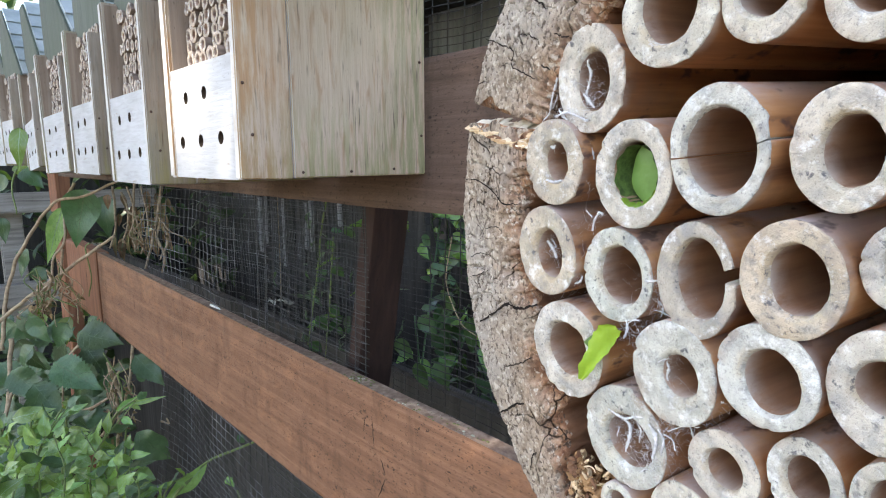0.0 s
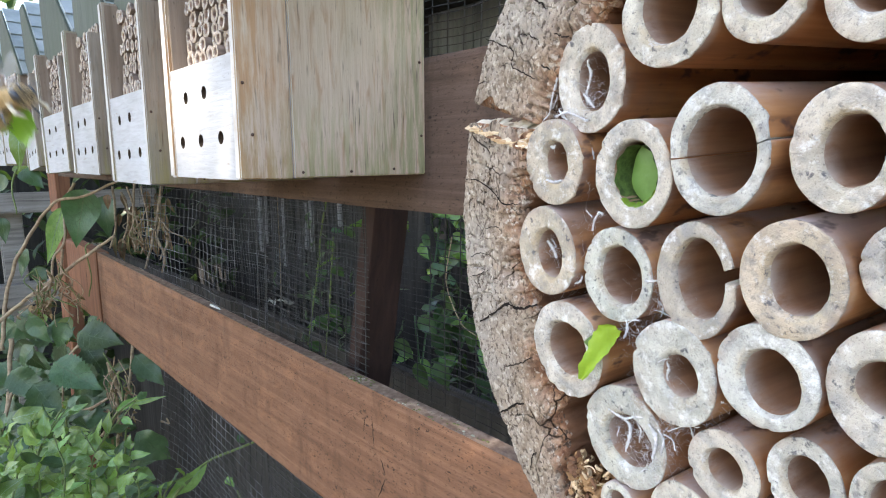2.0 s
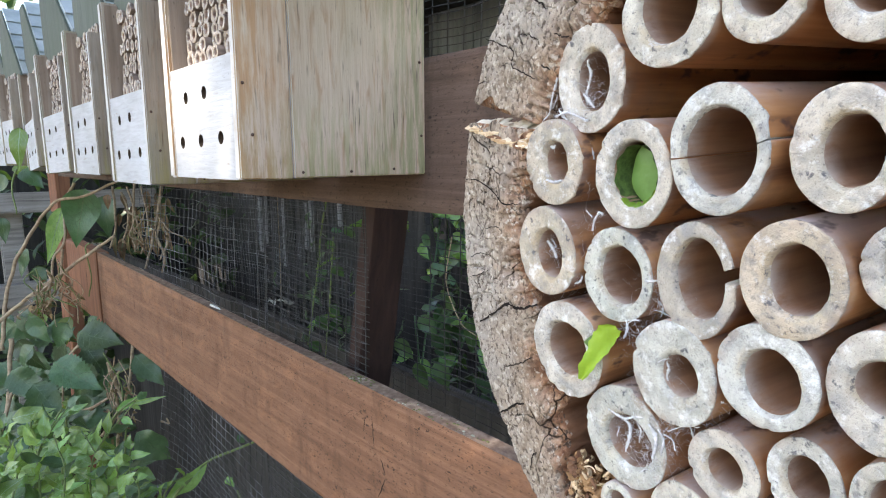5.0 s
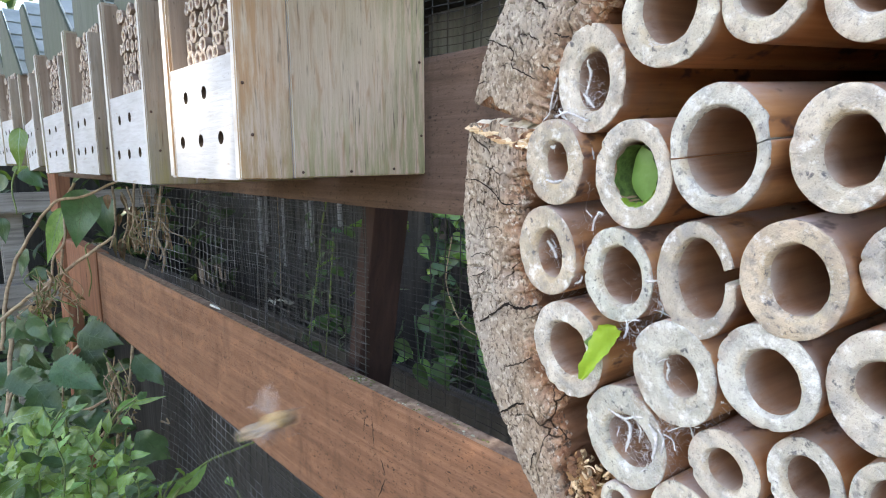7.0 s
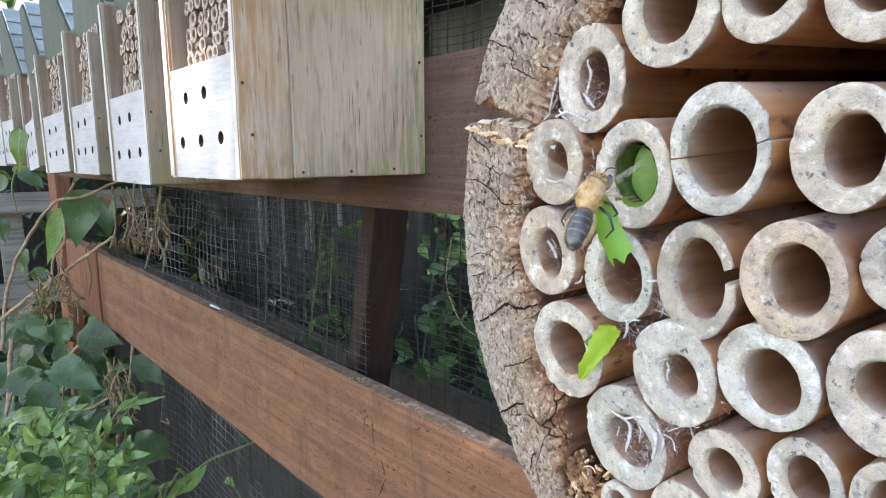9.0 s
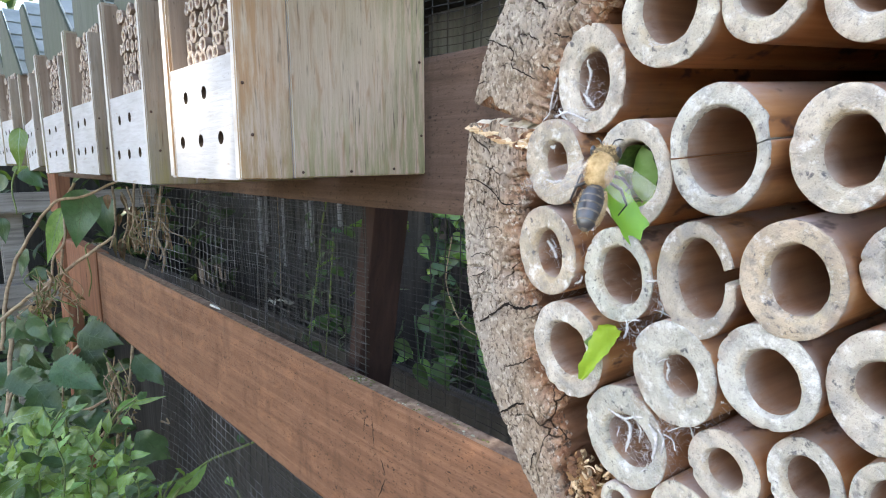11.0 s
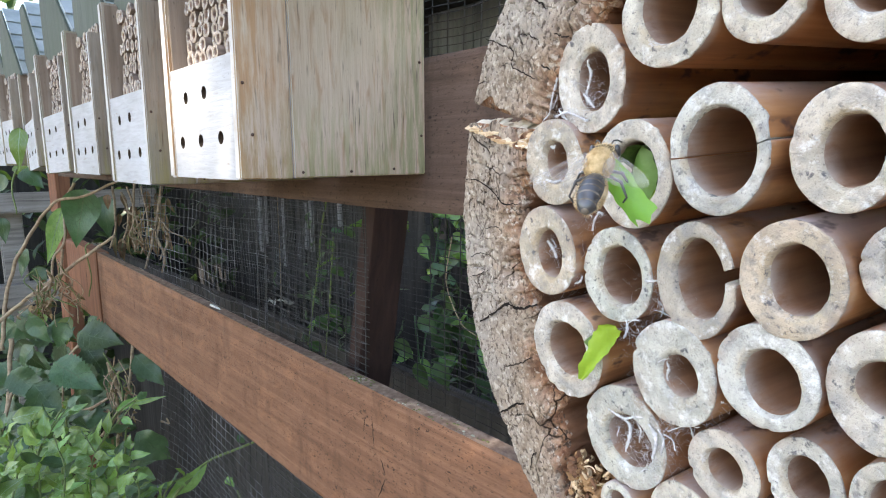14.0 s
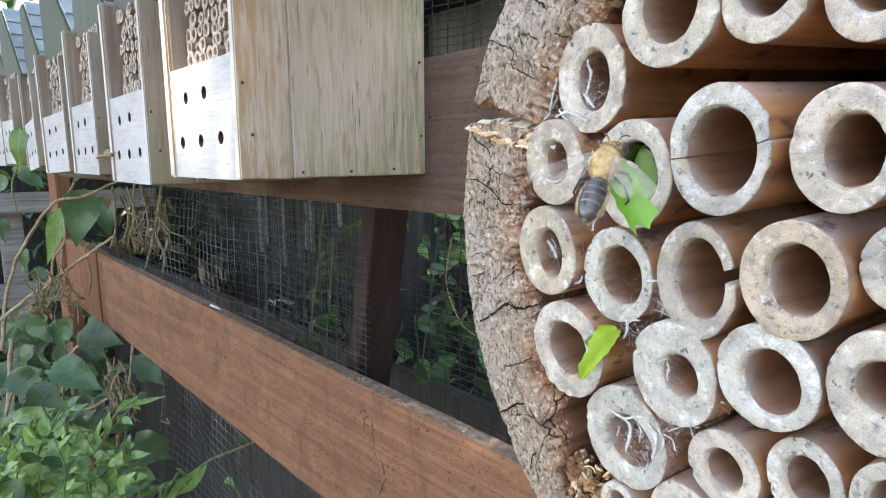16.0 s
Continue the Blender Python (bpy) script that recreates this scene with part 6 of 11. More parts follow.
stem(nettle, M_DRY, [(-1.3098, 0.1148, 0.8727), (-1.3020, 0.1042, 0.7898), (-1.3020, 0.0852, 0.7070)], 0.00370)
stem(nettle, M_DRY, [(-1.2175, 0.2151, 0.8720), (-1.2342, 0.1875, 0.8308), (-1.2320, 0.1707, 0.7479)], 0.00250)
leaf(nettle, M_DRYLEAF, (-1.3580, 0.1658, 0.9321), (-1.3451, 0.1749, 0.9107), 0.0107, (1.01, -0.27, 0.58), 0, 0.5)
leaf(nettle, M_DRYLEAF, (-1.3446, 0.1865, 0.9587), (-1.3429, 0.1810, 0.9264), 0.0127, (0.83, -0.38, 0.89), 0, 0.5)
leaf(nettle, M_DRYLEAF, (-1.3596, 0.1609, 0.9182), (-1.3669, 0.1481, 0.8973), 0.0164, (0.56, -0.71, 0.75), 0, 0.5)
leaf(nettle, M_DRYLEAF, (-1.3476, 0.1754, 0.9244), (-1.3389, 0.1798, 0.9026), 0.0117, (0.87, -0.47, 0.35), 0, 0.5)
leaf(nettle, M_DRYLEAF, (-1.3442, 0.1762, 0.9119), (-1.3429, 0.1750, 0.9009), 0.0149, (0.98, -0.34, 0.37), 0, 0.5)
leaf(nettle, M_DRYLEAF, (-1.3234, 0.2106, 0.9631), (-1.3086, 0.2213, 0.9396), 0.0111, (0.46, -0.87, 0.56), 0, 0.5)
leaf(nettle, M_DRYLEAF, (-1.3417, 0.1832, 0.9303), (-1.3400, 0.1825, 0.9195), 0.0111, (0.41, -0.86, 0.82), 0, 0.5)
leaf(nettle, M_DRYLEAF, (-1.3531, 0.1683, 0.9199), (-1.3615, 0.1536, 0.8955), 0.0127, (0.66, -0.60, 0.77), 0, 0.5)
leaf(nettle, M_DRYLEAF, (-1.3458, 0.1759, 0.9179), (-1.3316, 0.1851, 0.8914), 0.0142, (0.78, -0.45, 0.87), 0, 0.5)
leaf(nettle, M_DRYLEAF, (-1.3564, 0.1598, 0.8984), (-1.3539, 0.1556, 0.8681), 0.0094, (0.53, -0.77, 0.64), 0, 0.5)
leaf(nettle, M_DRYLEAF, (-1.3323, 0.1868, 0.9018), (-1.3357, 0.1798, 0.8874), 0.0145, (0.42, -0.84, 0.89), 0, 0.5)
leaf(nettle, M_DRYLEAF, (-1.3543, 0.1771, 0.9634), (-1.3493, 0.1792, 0.9491), 0.0170, (0.41, -0.91, 0.60), 0, 0.5)
leaf(nettle, M_DRYLEAF, (-1.3342, 0.1915, 0.9309), (-1.3437, 0.1763, 0.9097), 0.0100, (0.34, -0.93, 0.88), 0, 0.5)
leaf(nettle, M_DRYLEAF, (-1.3526, 0.1779, 0.9589), (-1.3624, 0.1604, 0.9295), 0.0164, (0.82, -0.42, 0.80), 0, 0.5)
leaf(nettle, M_DRYLEAF, (-1.3480, 0.1751, 0.9253), (-1.3400, 0.1804, 0.9105), 0.0153, (0.88, -0.40, 0.61), 0, 0.5)
leaf(nettle, M_DRYLEAF, (-1.3356, 0.1970, 0.9618), (-1.3371, 0.1916, 0.9453), 0.0120, (0.93, -0.27, 0.90), 0, 0.5)
leaf(nettle, M_DRYLEAF, (-1.1495, 0.2273, 0.7337), (-1.1524, 0.2196, 0.7137), 0.0122, (0.45, -0.89, 0.52), 0, 0.5)
leaf(nettle, M_DRYLEAF, (-1.1407, 0.2328, 0.7158), (-1.1344, 0.2375, 0.7068), 0.0075, (0.56, -0.68, 0.92), 0, 0.5)
leaf(nettle, M_DRYLEAF, (-1.1317, 0.2452, 0.7275), (-1.1222, 0.2520, 0.7121), 0.0111, (0.53, -0.82, 0.43), 0, 0.5)
leaf(nettle, M_DRYLEAF, (-1.1249, 0.2463, 0.7002), (-1.1216, 0.2474, 0.6892), 0.0081, (0.97, -0.31, 0.57), 0, 0.5)
leaf(nettle, M_DRYLEAF, (-1.1555, 0.2323, 0.7837), (-1.1513, 0.2313, 0.7598), 0.0090, (0.48, -0.78, 0.80), 0, 0.5)
leaf(nettle, M_DRYLEAF, (-1.1484, 0.2388, 0.7787), (-1.1452, 0.2383, 0.7611), 0.0115, (0.63, -0.64, 0.70), 0, 0.5)
leaf(nettle, M_DRYLEAF, (-1.1384, 0.2364, 0.7206), (-1.1306, 0.2426, 0.7107), 0.0117, (0.96, -0.33, 0.50), 0, 0.5)
leaf(nettle, M_DRYLEAF, (-1.1529, 0.2277, 0.7516), (-1.1486, 0.2296, 0.7397), 0.0073, (0.55, -0.69, 0.87), 0, 0.5)
leaf(nettle, M_DRYLEAF, (-1.1346, 0.2398, 0.7174), (-1.1308, 0.2392, 0.6969), 0.0089, (0.71, -0.65, 0.33), 0, 0.5)
leaf(nettle, M_DRYLEAF, (-1.1333, 0.2585, 0.7927), (-1.1258, 0.2622, 0.7729), 0.0108, (0.69, -0.59, 0.63), 0, 0.5)
# leafy shoots
leaf(shoots, M_LEAF, (-1.0295, 0.2413, 0.7469), (-0.9782, 0.2842, 0.6911), 0.0628, (0.60, -0.77, 0.31), 0, 0.15)
leaf(shoots, M_LEAFB, (-0.9638, 0.1883, 0.7262), (-0.9624, 0.1954, 0.7504), 0.0149, (0.76, -0.52, 0.68), 0, 0.15)
leaf(shoots, M_LEAFB, (-0.9177, 0.2101, 0.7332), (-0.8873, 0.2401, 0.7195), 0.0231, (0.53, -0.71, 0.89), 0, 0.15)
leaf(shoots, M_LEAFB, (-0.9361, 0.1597, 0.7309), (-0.9049, 0.1875, 0.7043), 0.0250, (0.98, -0.32, 0.50), 0, 0.15)
leaf(shoots, M_LEAF, (-0.9553, 0.1995, 0.7348), (-0.9350, 0.2187, 0.7226), 0.0157, (0.67, -0.67, 0.40), 0, 0.15)
leaf(shoots, M_LEAFB, (-0.8262, 0.2856, 0.7581), (-0.8679, 0.2237, 0.6867), 0.0267, (0.85, -0.48, 0.39), 0, 0.15)
leaf(shoots, M_LEAFB, (-1.0412, 0.1136, 0.7673), (-1.0208, 0.1499, 0.8284), 0.0210, (0.52, -0.72, 0.92), 0, 0.15)
leaf(shoots, M_LEAFB, (-1.0306, 0.1419, 0.7107), (-1.0163, 0.1754, 0.7882), 0.0322, (0.41, -0.85, 0.87), 0, 0.15)
leaf(shoots, M_LEAFB, (-1.0291, 0.1639, 0.7338), (-1.0131, 0.1924, 0.7818), 0.0307, (0.74, -0.60, 0.39), 0, 0.15)
leaf(shoots, M_LEAFB, (-0.9913, 0.2071, 0.8074), (-0.9659, 0.2409, 0.8346), 0.0134, (0.88, -0.39, 0.66), 0, 0.15)
leaf(shoots, M_LEAFB, (-0.9850, 0.2305, 0.8146), (-0.9526, 0.2683, 0.8260), 0.0099, (0.88, -0.43, 0.51), 0, 0.15)
leaf(shoots, M_LEAFB, (-0.9883, 0.2275, 0.8173), (-0.9733, 0.2405, 0.8030), 0.0108, (0.58, -0.79, 0.33), 0, 0.15)
leaf(shoots, M_LEAFB, (-1.0193, 0.1473, 0.8103), (-1.0026, 0.1700, 0.8300), 0.0140, (0.42, -0.89, 0.61), 0, 0.15)
leaf(shoots, M_LEAFB, (-1.0472, 0.1196, 0.8217), (-1.0375, 0.1222, 0.7871), 0.0157, (0.64, -0.73, 0.29), 0, 0.15)
leaf(shoots, M_LEAFB, (-1.1018, 0.0841, 0.7959), (-1.0626, 0.1308, 0.8132), 0.0214, (0.47, -0.85, 0.59), 0, 0.15)
leaf(shoots, M_LEAFB, (-1.0702, 0.0871, 0.7891), (-1.0431, 0.1155, 0.7846), 0.0175, (0.41, -0.99, 0.26), 0, 0.15)
leaf(shoots, M_LEAFB, (-0.7485, 0.2830, 0.7697), (-0.7367, 0.2910, 0.7489), 0.0109, (0.82, -0.53, 0.31), 0, 0.15)
leaf(shoots, M_LEAF, (-0.9316, 0.3742, 0.7320), (-0.9163, 0.3864, 0.7127), 0.0136, (0.59, -0.65, 0.90), 0, 0.15)
leaf(shoots, M_LEAFB, (-1.0139, 0.0828, 0.7644), (-0.9898, 0.1071, 0.7560), 0.0184, (0.41, -0.93, 0.53), 0, 0.15)
stem(shoots, M_STEM, [(-0.8580, 0.2373, 0.6990), (-0.8297, 0.2809, 0.7549), (-0.8095, 0.3067, 0.7712), (-0.7831, 0.3392, 0.7875)], 0.00217)
stem(shoots, M_STEM, [(-0.9796, 0.1695, 0.7194), (-0.9785, 0.1807, 0.7625), (-0.9690, 0.2019, 0.8099), (-0.9458, 0.2341, 0.8400)], 0.00175)
stem(shoots, M_STEM, [(-1.0328, 0.1018, 0.6767), (-1.0398, 0.1062, 0.7285), (-1.0412, 0.1136, 0.7673), (-1.0262, 0.1418, 0.8189)], 0.00192)
stem(shoots, M_STEM, [(-1.0009, 0.2045, 0.6470), (-1.0056, 0.2182, 0.7289), (-1.0094, 0.2257, 0.7791)], 0.00184)
stem(shoots, M_DRY, [(-1.0230, 0.2804, 0.7566), (-1.0126, 0.2906, 0.7518), (-1.0170, 0.2881, 0.7614)], 0.00146)
stem(shoots, M_STEM, [(-0.7369, 0.2912, 0.7504), (-0.7308, 0.2939, 0.7335)], 0.00155)
stem(shoots, M_STEM, [(-1.0611, 0.0422, 0.6754), (-1.0603, 0.0574, 0.7371), (-1.0642, 0.0674, 0.7988)], 0.00199)
leaf(shoots, M_LEAF, (-1.0615, 0.0452, 0.6902), (-1.0814, 0.0200, 0.6919), 0.0168, (0.73, -0.63, 0.31), 0, 0.19449114756492464)
leaf(shoots, M_LEAFB, (-1.0618, 0.0480, 0.7038), (-1.0203, 0.0657, 0.7472), 0.0201, (0.96, -0.39, 0.28), 0, 0.2124486904218732)
leaf(shoots, M_LEAFB, (-1.0622, 0.0508, 0.7174), (-1.0910, 0.0189, 0.7209), 0.0190, (0.95, -0.32, 0.62), 0, 0.2935763683237727)
leaf(shoots, M_LEAFB, (-1.0625, 0.0535, 0.7309), (-1.0326, 0.0816, 0.7435), 0.0159, (0.32, -0.95, 0.85), 0, 0.16200126106722507)
leaf(shoots, M_LEAFB, (-1.0628, 0.0563, 0.7445), (-1.0688, 0.0281, 0.7432), 0.0162, (0.58, -0.68, 0.79), 0, 0.30289016099817057)
leaf(shoots, M_LEAFB, (-1.0632, 0.0591, 0.7581), (-1.0448, 0.0734, 0.7766), 0.0137, (0.90, -0.44, 0.32), 0, 0.3488617680726531)
leaf(shoots, M_LEAFB, (-1.0635, 0.0618, 0.7717), (-1.0614, 0.0437, 0.7833), 0.0126, (0.53, -0.70, 0.94), 0, 0.12795755945995488)
leaf(shoots, M_LEAF, (-1.0638, 0.0646, 0.7852), (-1.0361, 0.0831, 0.7899), 0.0125, (0.85, -0.36, 0.91), 0, 0.13914950337520485)
leaf(shoots, M_LEAFB, (-1.0642, 0.0674, 0.7988), (-1.0452, 0.0624, 0.8320), 0.0145, (0.69, -0.58, 0.69), 0, 0.10109180197511466)
stem(shoots, M_STEM, [(-1.0481, 0.0546, 0.6761), (-1.0517, 0.0623, 0.7264), (-1.0523, 0.0732, 0.7766)], 0.00143)
leaf(shoots, M_LEAFB, (-1.0486, 0.0568, 0.6882), (-1.0699, 0.0311, 0.7086), 0.0220, (0.46, -0.92, 0.32), 0, 0.10285908855719647)
leaf(shoots, M_LEAFB, (-1.0491, 0.0589, 0.6992), (-1.0018, 0.0885, 0.7190), 0.0212, (0.38, -0.97, 0.49), 0, 0.19026381972988832)
leaf(shoots, M_LEAFB, (-1.0495, 0.0609, 0.7103), (-1.0455, 0.0502, 0.7513), 0.0225, (0.45, -0.90, 0.46), 0, 0.3197775110141261)
leaf(shoots, M_LEAFB, (-1.0500, 0.0630, 0.7213), (-0.9995, 0.0898, 0.7404), 0.0143, (0.39, -0.93, 0.61), 0, 0.13118510126655084)
leaf(shoots, M_LEAFB, (-1.0505, 0.0650, 0.7324), (-1.0508, 0.0405, 0.7605), 0.0203, (0.44, -0.86, 0.68), 0, 0.18365803551173288)
leaf(shoots, M_LEAFB, (-1.0509, 0.0670, 0.7434), (-1.0032, 0.0917, 0.7554), 0.0172, (0.41, -0.89, 0.72), 0, 0.22923561623586933)
leaf(shoots, M_LEAFB, (-1.0514, 0.0691, 0.7545), (-1.0388, 0.0576, 0.7866), 0.0112, (0.77, -0.52, 0.59), 0, 0.15429624235943315)
leaf(shoots, M_LEAFB, (-1.0518, 0.0711, 0.7655), (-1.0314, 0.0915, 0.7701), 0.0120, (0.93, -0.43, 0.26), 0, 0.2890015096158819)
leaf(shoots, M_LEAFB, (-1.0523, 0.0732, 0.7766), (-1.0278, 0.0715, 0.8175), 0.0149, (0.47, -0.87, 0.53), 0, 0.14178386800219492)
stem(shoots, M_STEM, [(-1.0843, 0.0657, 0.6539), (-1.0911, 0.0728, 0.7167), (-1.1064, 0.0707, 0.7796)], 0.00170)
leaf(shoots, M_LEAF, (-1.0870, 0.0663, 0.6690), (-1.0883, 0.0430, 0.6815), 0.0147, (0.37, -1.01, 0.36), 0, 0.17491108277118)
leaf(shoots, M_LEAF, (-1.0894, 0.0669, 0.6828), (-1.0335, 0.0937, 0.7010), 0.0198, (0.39, -0.87, 0.84), 0, 0.3347234082124094)
leaf(shoots, M_LEAFB, (-1.0918, 0.0674, 0.6966), (-1.0997, 0.0439, 0.7070), 0.0131, (0.71, -0.59, 0.60), 0, 0.3021402927447322)
leaf(shoots, M_LEAFB, (-1.0943, 0.0680, 0.7105), (-1.0701, 0.0943, 0.7181), 0.0198, (0.44, -0.81, 0.91), 0, 0.24307577174625095)
leaf(shoots, M_LEAFB, (-1.0967, 0.0685, 0.7243), (-1.1010, 0.0414, 0.7244), 0.0157, (0.79, -0.56, 0.35), 0, 0.18376563433869353)
leaf(shoots, M_LEAFB, (-1.0991, 0.0690, 0.7381), (-1.0531, 0.0864, 0.7428), 0.0137, (0.46, -0.85, 0.64), 0, 0.18982661100230902)
leaf(shoots, M_LEAFB, (-1.1015, 0.0696, 0.7519), (-1.0968, 0.0565, 0.7876), 0.0212, (0.60, -0.63, 0.92), 0, 0.15727573168723666)
leaf(shoots, M_LEAF, (-1.1040, 0.0701, 0.7658), (-1.0572, 0.0883, 0.7943), 0.0117, (0.55, -0.81, 0.35), 0, 0.2260157577157802)
leaf(shoots, M_LEAF, (-1.1064, 0.0707, 0.7796), (-1.1078, 0.0753, 0.8087), 0.0155, (0.64, -0.72, 0.35), 0, 0.15141626620641319)
stem(shoots, M_STEM, [(-1.0509, 0.0768, 0.6649), (-1.0485, 0.0924, 0.7213), (-1.0554, 0.0978, 0.7778)], 0.00193)
leaf(shoots, M_LEAF, (-1.0514, 0.0793, 0.6785), (-1.0688, 0.0446, 0.6945), 0.0203, (0.58, -0.65, 0.94), 0, 0.30007474059310085)
leaf(shoots, M_LEAF, (-1.0519, 0.0816, 0.6909), (-1.0124, 0.0984, 0.7314), 0.0194, (0.51, -0.80, 0.62), 0, 0.20195578912380047)
leaf(shoots, M_LEAFB, (-1.0524, 0.0839, 0.7033), (-1.0376, 0.0620, 0.7300), 0.0166, (0.54, -0.69, 0.93), 0, 0.1311202815034689)
leaf(shoots, M_LEAF, (-1.0529, 0.0863, 0.7157), (-1.0029, 0.1106, 0.7302), 0.0135, (0.86, -0.46, 0.47), 0, 0.24388431835837066)
leaf(shoots, M_LEAF, (-1.0534, 0.0886, 0.7282), (-1.0646, 0.0774, 0.7637), 0.0182, (0.50, -0.73, 0.94), 0, 0.31233991342710055)
leaf(shoots, M_LEAFB, (-1.0539, 0.0909, 0.7406), (-1.0415, 0.1067, 0.7672), 0.0184, (0.82, -0.43, 0.72), 0, 0.3356615070571157)
leaf(shoots, M_LEAF, (-1.0544, 0.0932, 0.7530), (-1.0605, 0.0746, 0.7676), 0.0118, (0.61, -0.62, 0.93), 0, 0.26950948298314437)
leaf(shoots, M_LEAFB, (-1.0549, 0.0955, 0.7654), (-1.0294, 0.1138, 0.7935), 0.0200, (0.87, -0.37, 0.78), 0, 0.26161142970834816)
leaf(shoots, M_LEAFB, (-1.0554, 0.0978, 0.7778), (-1.0246, 0.1044, 0.8141), 0.0137, (0.70, -0.63, 0.44), 0, 0.3079579039110759)
stem(shoots, M_STEM, [(-1.0173, 0.0886, 0.6756), (-1.0241, 0.0930, 0.7264), (-1.0277, 0.1007, 0.7772)], 0.00145)
leaf(shoots, M_LEAF, (-1.0186, 0.0901, 0.6878), (-1.0325, 0.0613, 0.6956), 0.0161, (0.51, -0.79, 0.66), 0, 0.1848231943306739)
leaf(shoots, M_LEAFB, (-1.0197, 0.0914, 0.6990), (-0.9590, 0.1215, 0.7304), 0.0179, (0.75, -0.60, 0.31), 0, 0.32126948708702696)
leaf(shoots, M_LEAFB, (-1.0209, 0.0927, 0.7102), (-1.0228, 0.0715, 0.7295), 0.0137, (0.71, -0.62, 0.44), 0, 0.11640731660603171)
leaf(shoots, M_LEAFB, (-1.0220, 0.0941, 0.7213), (-1.0048, 0.1103, 0.7521), 0.0212, (0.52, -0.87, 0.26), 0, 0.25594825185773096)
leaf(shoots, M_LEAFB, (-1.0231, 0.0954, 0.7325), (-1.0166, 0.0826, 0.7721), 0.0179, (0.87, -0.40, 0.64), 0, 0.1515029104984196)
leaf(shoots, M_LEAFB, (-1.0243, 0.0967, 0.7437), (-1.0074, 0.1148, 0.7465), 0.0086, (0.82, -0.41, 0.84), 0, 0.16594793141387382)
leaf(shoots, M_LEAFB, (-1.0254, 0.0981, 0.7548), (-1.0323, 0.0773, 0.7606), 0.0132, (0.81, -0.47, 0.60), 0, 0.14405481141443255)
leaf(shoots, M_LEAFB, (-1.0265, 0.0994, 0.7660), (-0.9946, 0.1137, 0.7862), 0.0103, (0.44, -0.81, 0.88), 0, 0.2058052911689654)
leaf(shoots, M_LEAFB, (-1.0277, 0.1007, 0.7772), (-1.0166, 0.0995, 0.8103), 0.0121, (0.88, -0.46, 0.34), 0, 0.10240402515123867)
stem(shoots, M_STEM, [(-1.0168, 0.0973, 0.6720), (-1.0316, 0.0967, 0.7393), (-1.0401, 0.1030, 0.8066)], 0.00177)
leaf(shoots, M_LEAF, (-1.0196, 0.0980, 0.6882), (-1.0225, 0.0743, 0.6990), 0.0142, (0.39, -0.86, 0.91), 0, 0.24057562452191578)
leaf(shoots, M_LEAFB, (-1.0222, 0.0986, 0.7030), (-0.9862, 0.1189, 0.7068), 0.0117, (0.97, -0.28, 0.71), 0, 0.20779049276560918)
leaf(shoots, M_LEAFB, (-1.0247, 0.0992, 0.7178), (-1.0481, 0.0658, 0.7113), 0.0228, (0.70, -0.56, 0.74), 0, 0.24993370045541427)
leaf(shoots, M_LEAF, (-1.0273, 0.0998, 0.7326), (-1.0018, 0.1195, 0.7687), 0.0246, (0.48, -0.89, 0.35), 0, 0.10407294663306757)
leaf(shoots, M_LEAFB, (-1.0298, 0.1005, 0.7474), (-1.0228, 0.0754, 0.7681), 0.0172, (0.89, -0.31, 0.94), 0, 0.20495169264890511)
leaf(shoots, M_LEAF, (-1.0324, 0.1011, 0.7622), (-0.9984, 0.1081, 0.7977), 0.0159, (0.94, -0.28, 0.81), 0, 0.15579401972547502)
leaf(shoots, M_LEAFB, (-1.0350, 0.1017, 0.7770), (-1.0225, 0.0888, 0.8131), 0.0166, (0.55, -0.77, 0.58), 0, 0.24501539421481464)
leaf(shoots, M_LEAFB, (-1.0375, 0.1023, 0.7918), (-1.0199, 0.1168, 0.8052), 0.0114, (0.33, -0.94, 0.86), 0, 0.2709972823941857)
leaf(shoots, M_LEAFB, (-1.0401, 0.1030, 0.8066), (-1.0106, 0.1034, 0.8358), 0.0086, (0.56, -0.70, 0.81), 0, 0.27515349131472433)
stem(shoots, M_STEM, [(-1.0655, 0.1049, 0.6454), (-1.0777, 0.1079, 0.7159), (-1.0888, 0.1121, 0.7863)], 0.00209)
leaf(shoots, M_LEAF, (-1.0683, 0.1058, 0.6623), (-1.0721, 0.0892, 0.6912), 0.0165, (0.71, -0.54, 0.84), 0, 0.25884702358483735)
leaf(shoots, M_LEAFB, (-1.0709, 0.1066, 0.6778), (-1.0446, 0.1270, 0.7095), 0.0189, (0.59, -0.74, 0.49), 0, 0.18540419686004944)
leaf(shoots, M_LEAFB, (-1.0734, 0.1073, 0.6933), (-1.0895, 0.0858, 0.7029), 0.0107, (0.76, -0.58, 0.39), 0, 0.20059337918246783)
leaf(shoots, M_LEAFB, (-1.0760, 0.1081, 0.7088), (-1.0432, 0.1362, 0.6996), 0.0236, (0.76, -0.47, 0.86), 0, 0.31026958925169856)
leaf(shoots, M_LEAFB, (-1.0785, 0.1089, 0.7243), (-1.0843, 0.1037, 0.7484), 0.0137, (0.45, -0.93, 0.32), 0, 0.24742571494684013)
leaf(shoots, M_LEAFB, (-1.0811, 0.1097, 0.7398), (-1.0526, 0.1286, 0.7586), 0.0166, (0.60, -0.68, 0.69), 0, 0.22743373714755544)
leaf(shoots, M_LEAF, (-1.0837, 0.1105, 0.7553), (-1.0827, 0.0850, 0.7584), 0.0162, (0.76, -0.53, 0.60), 0, 0.2681830976458688)
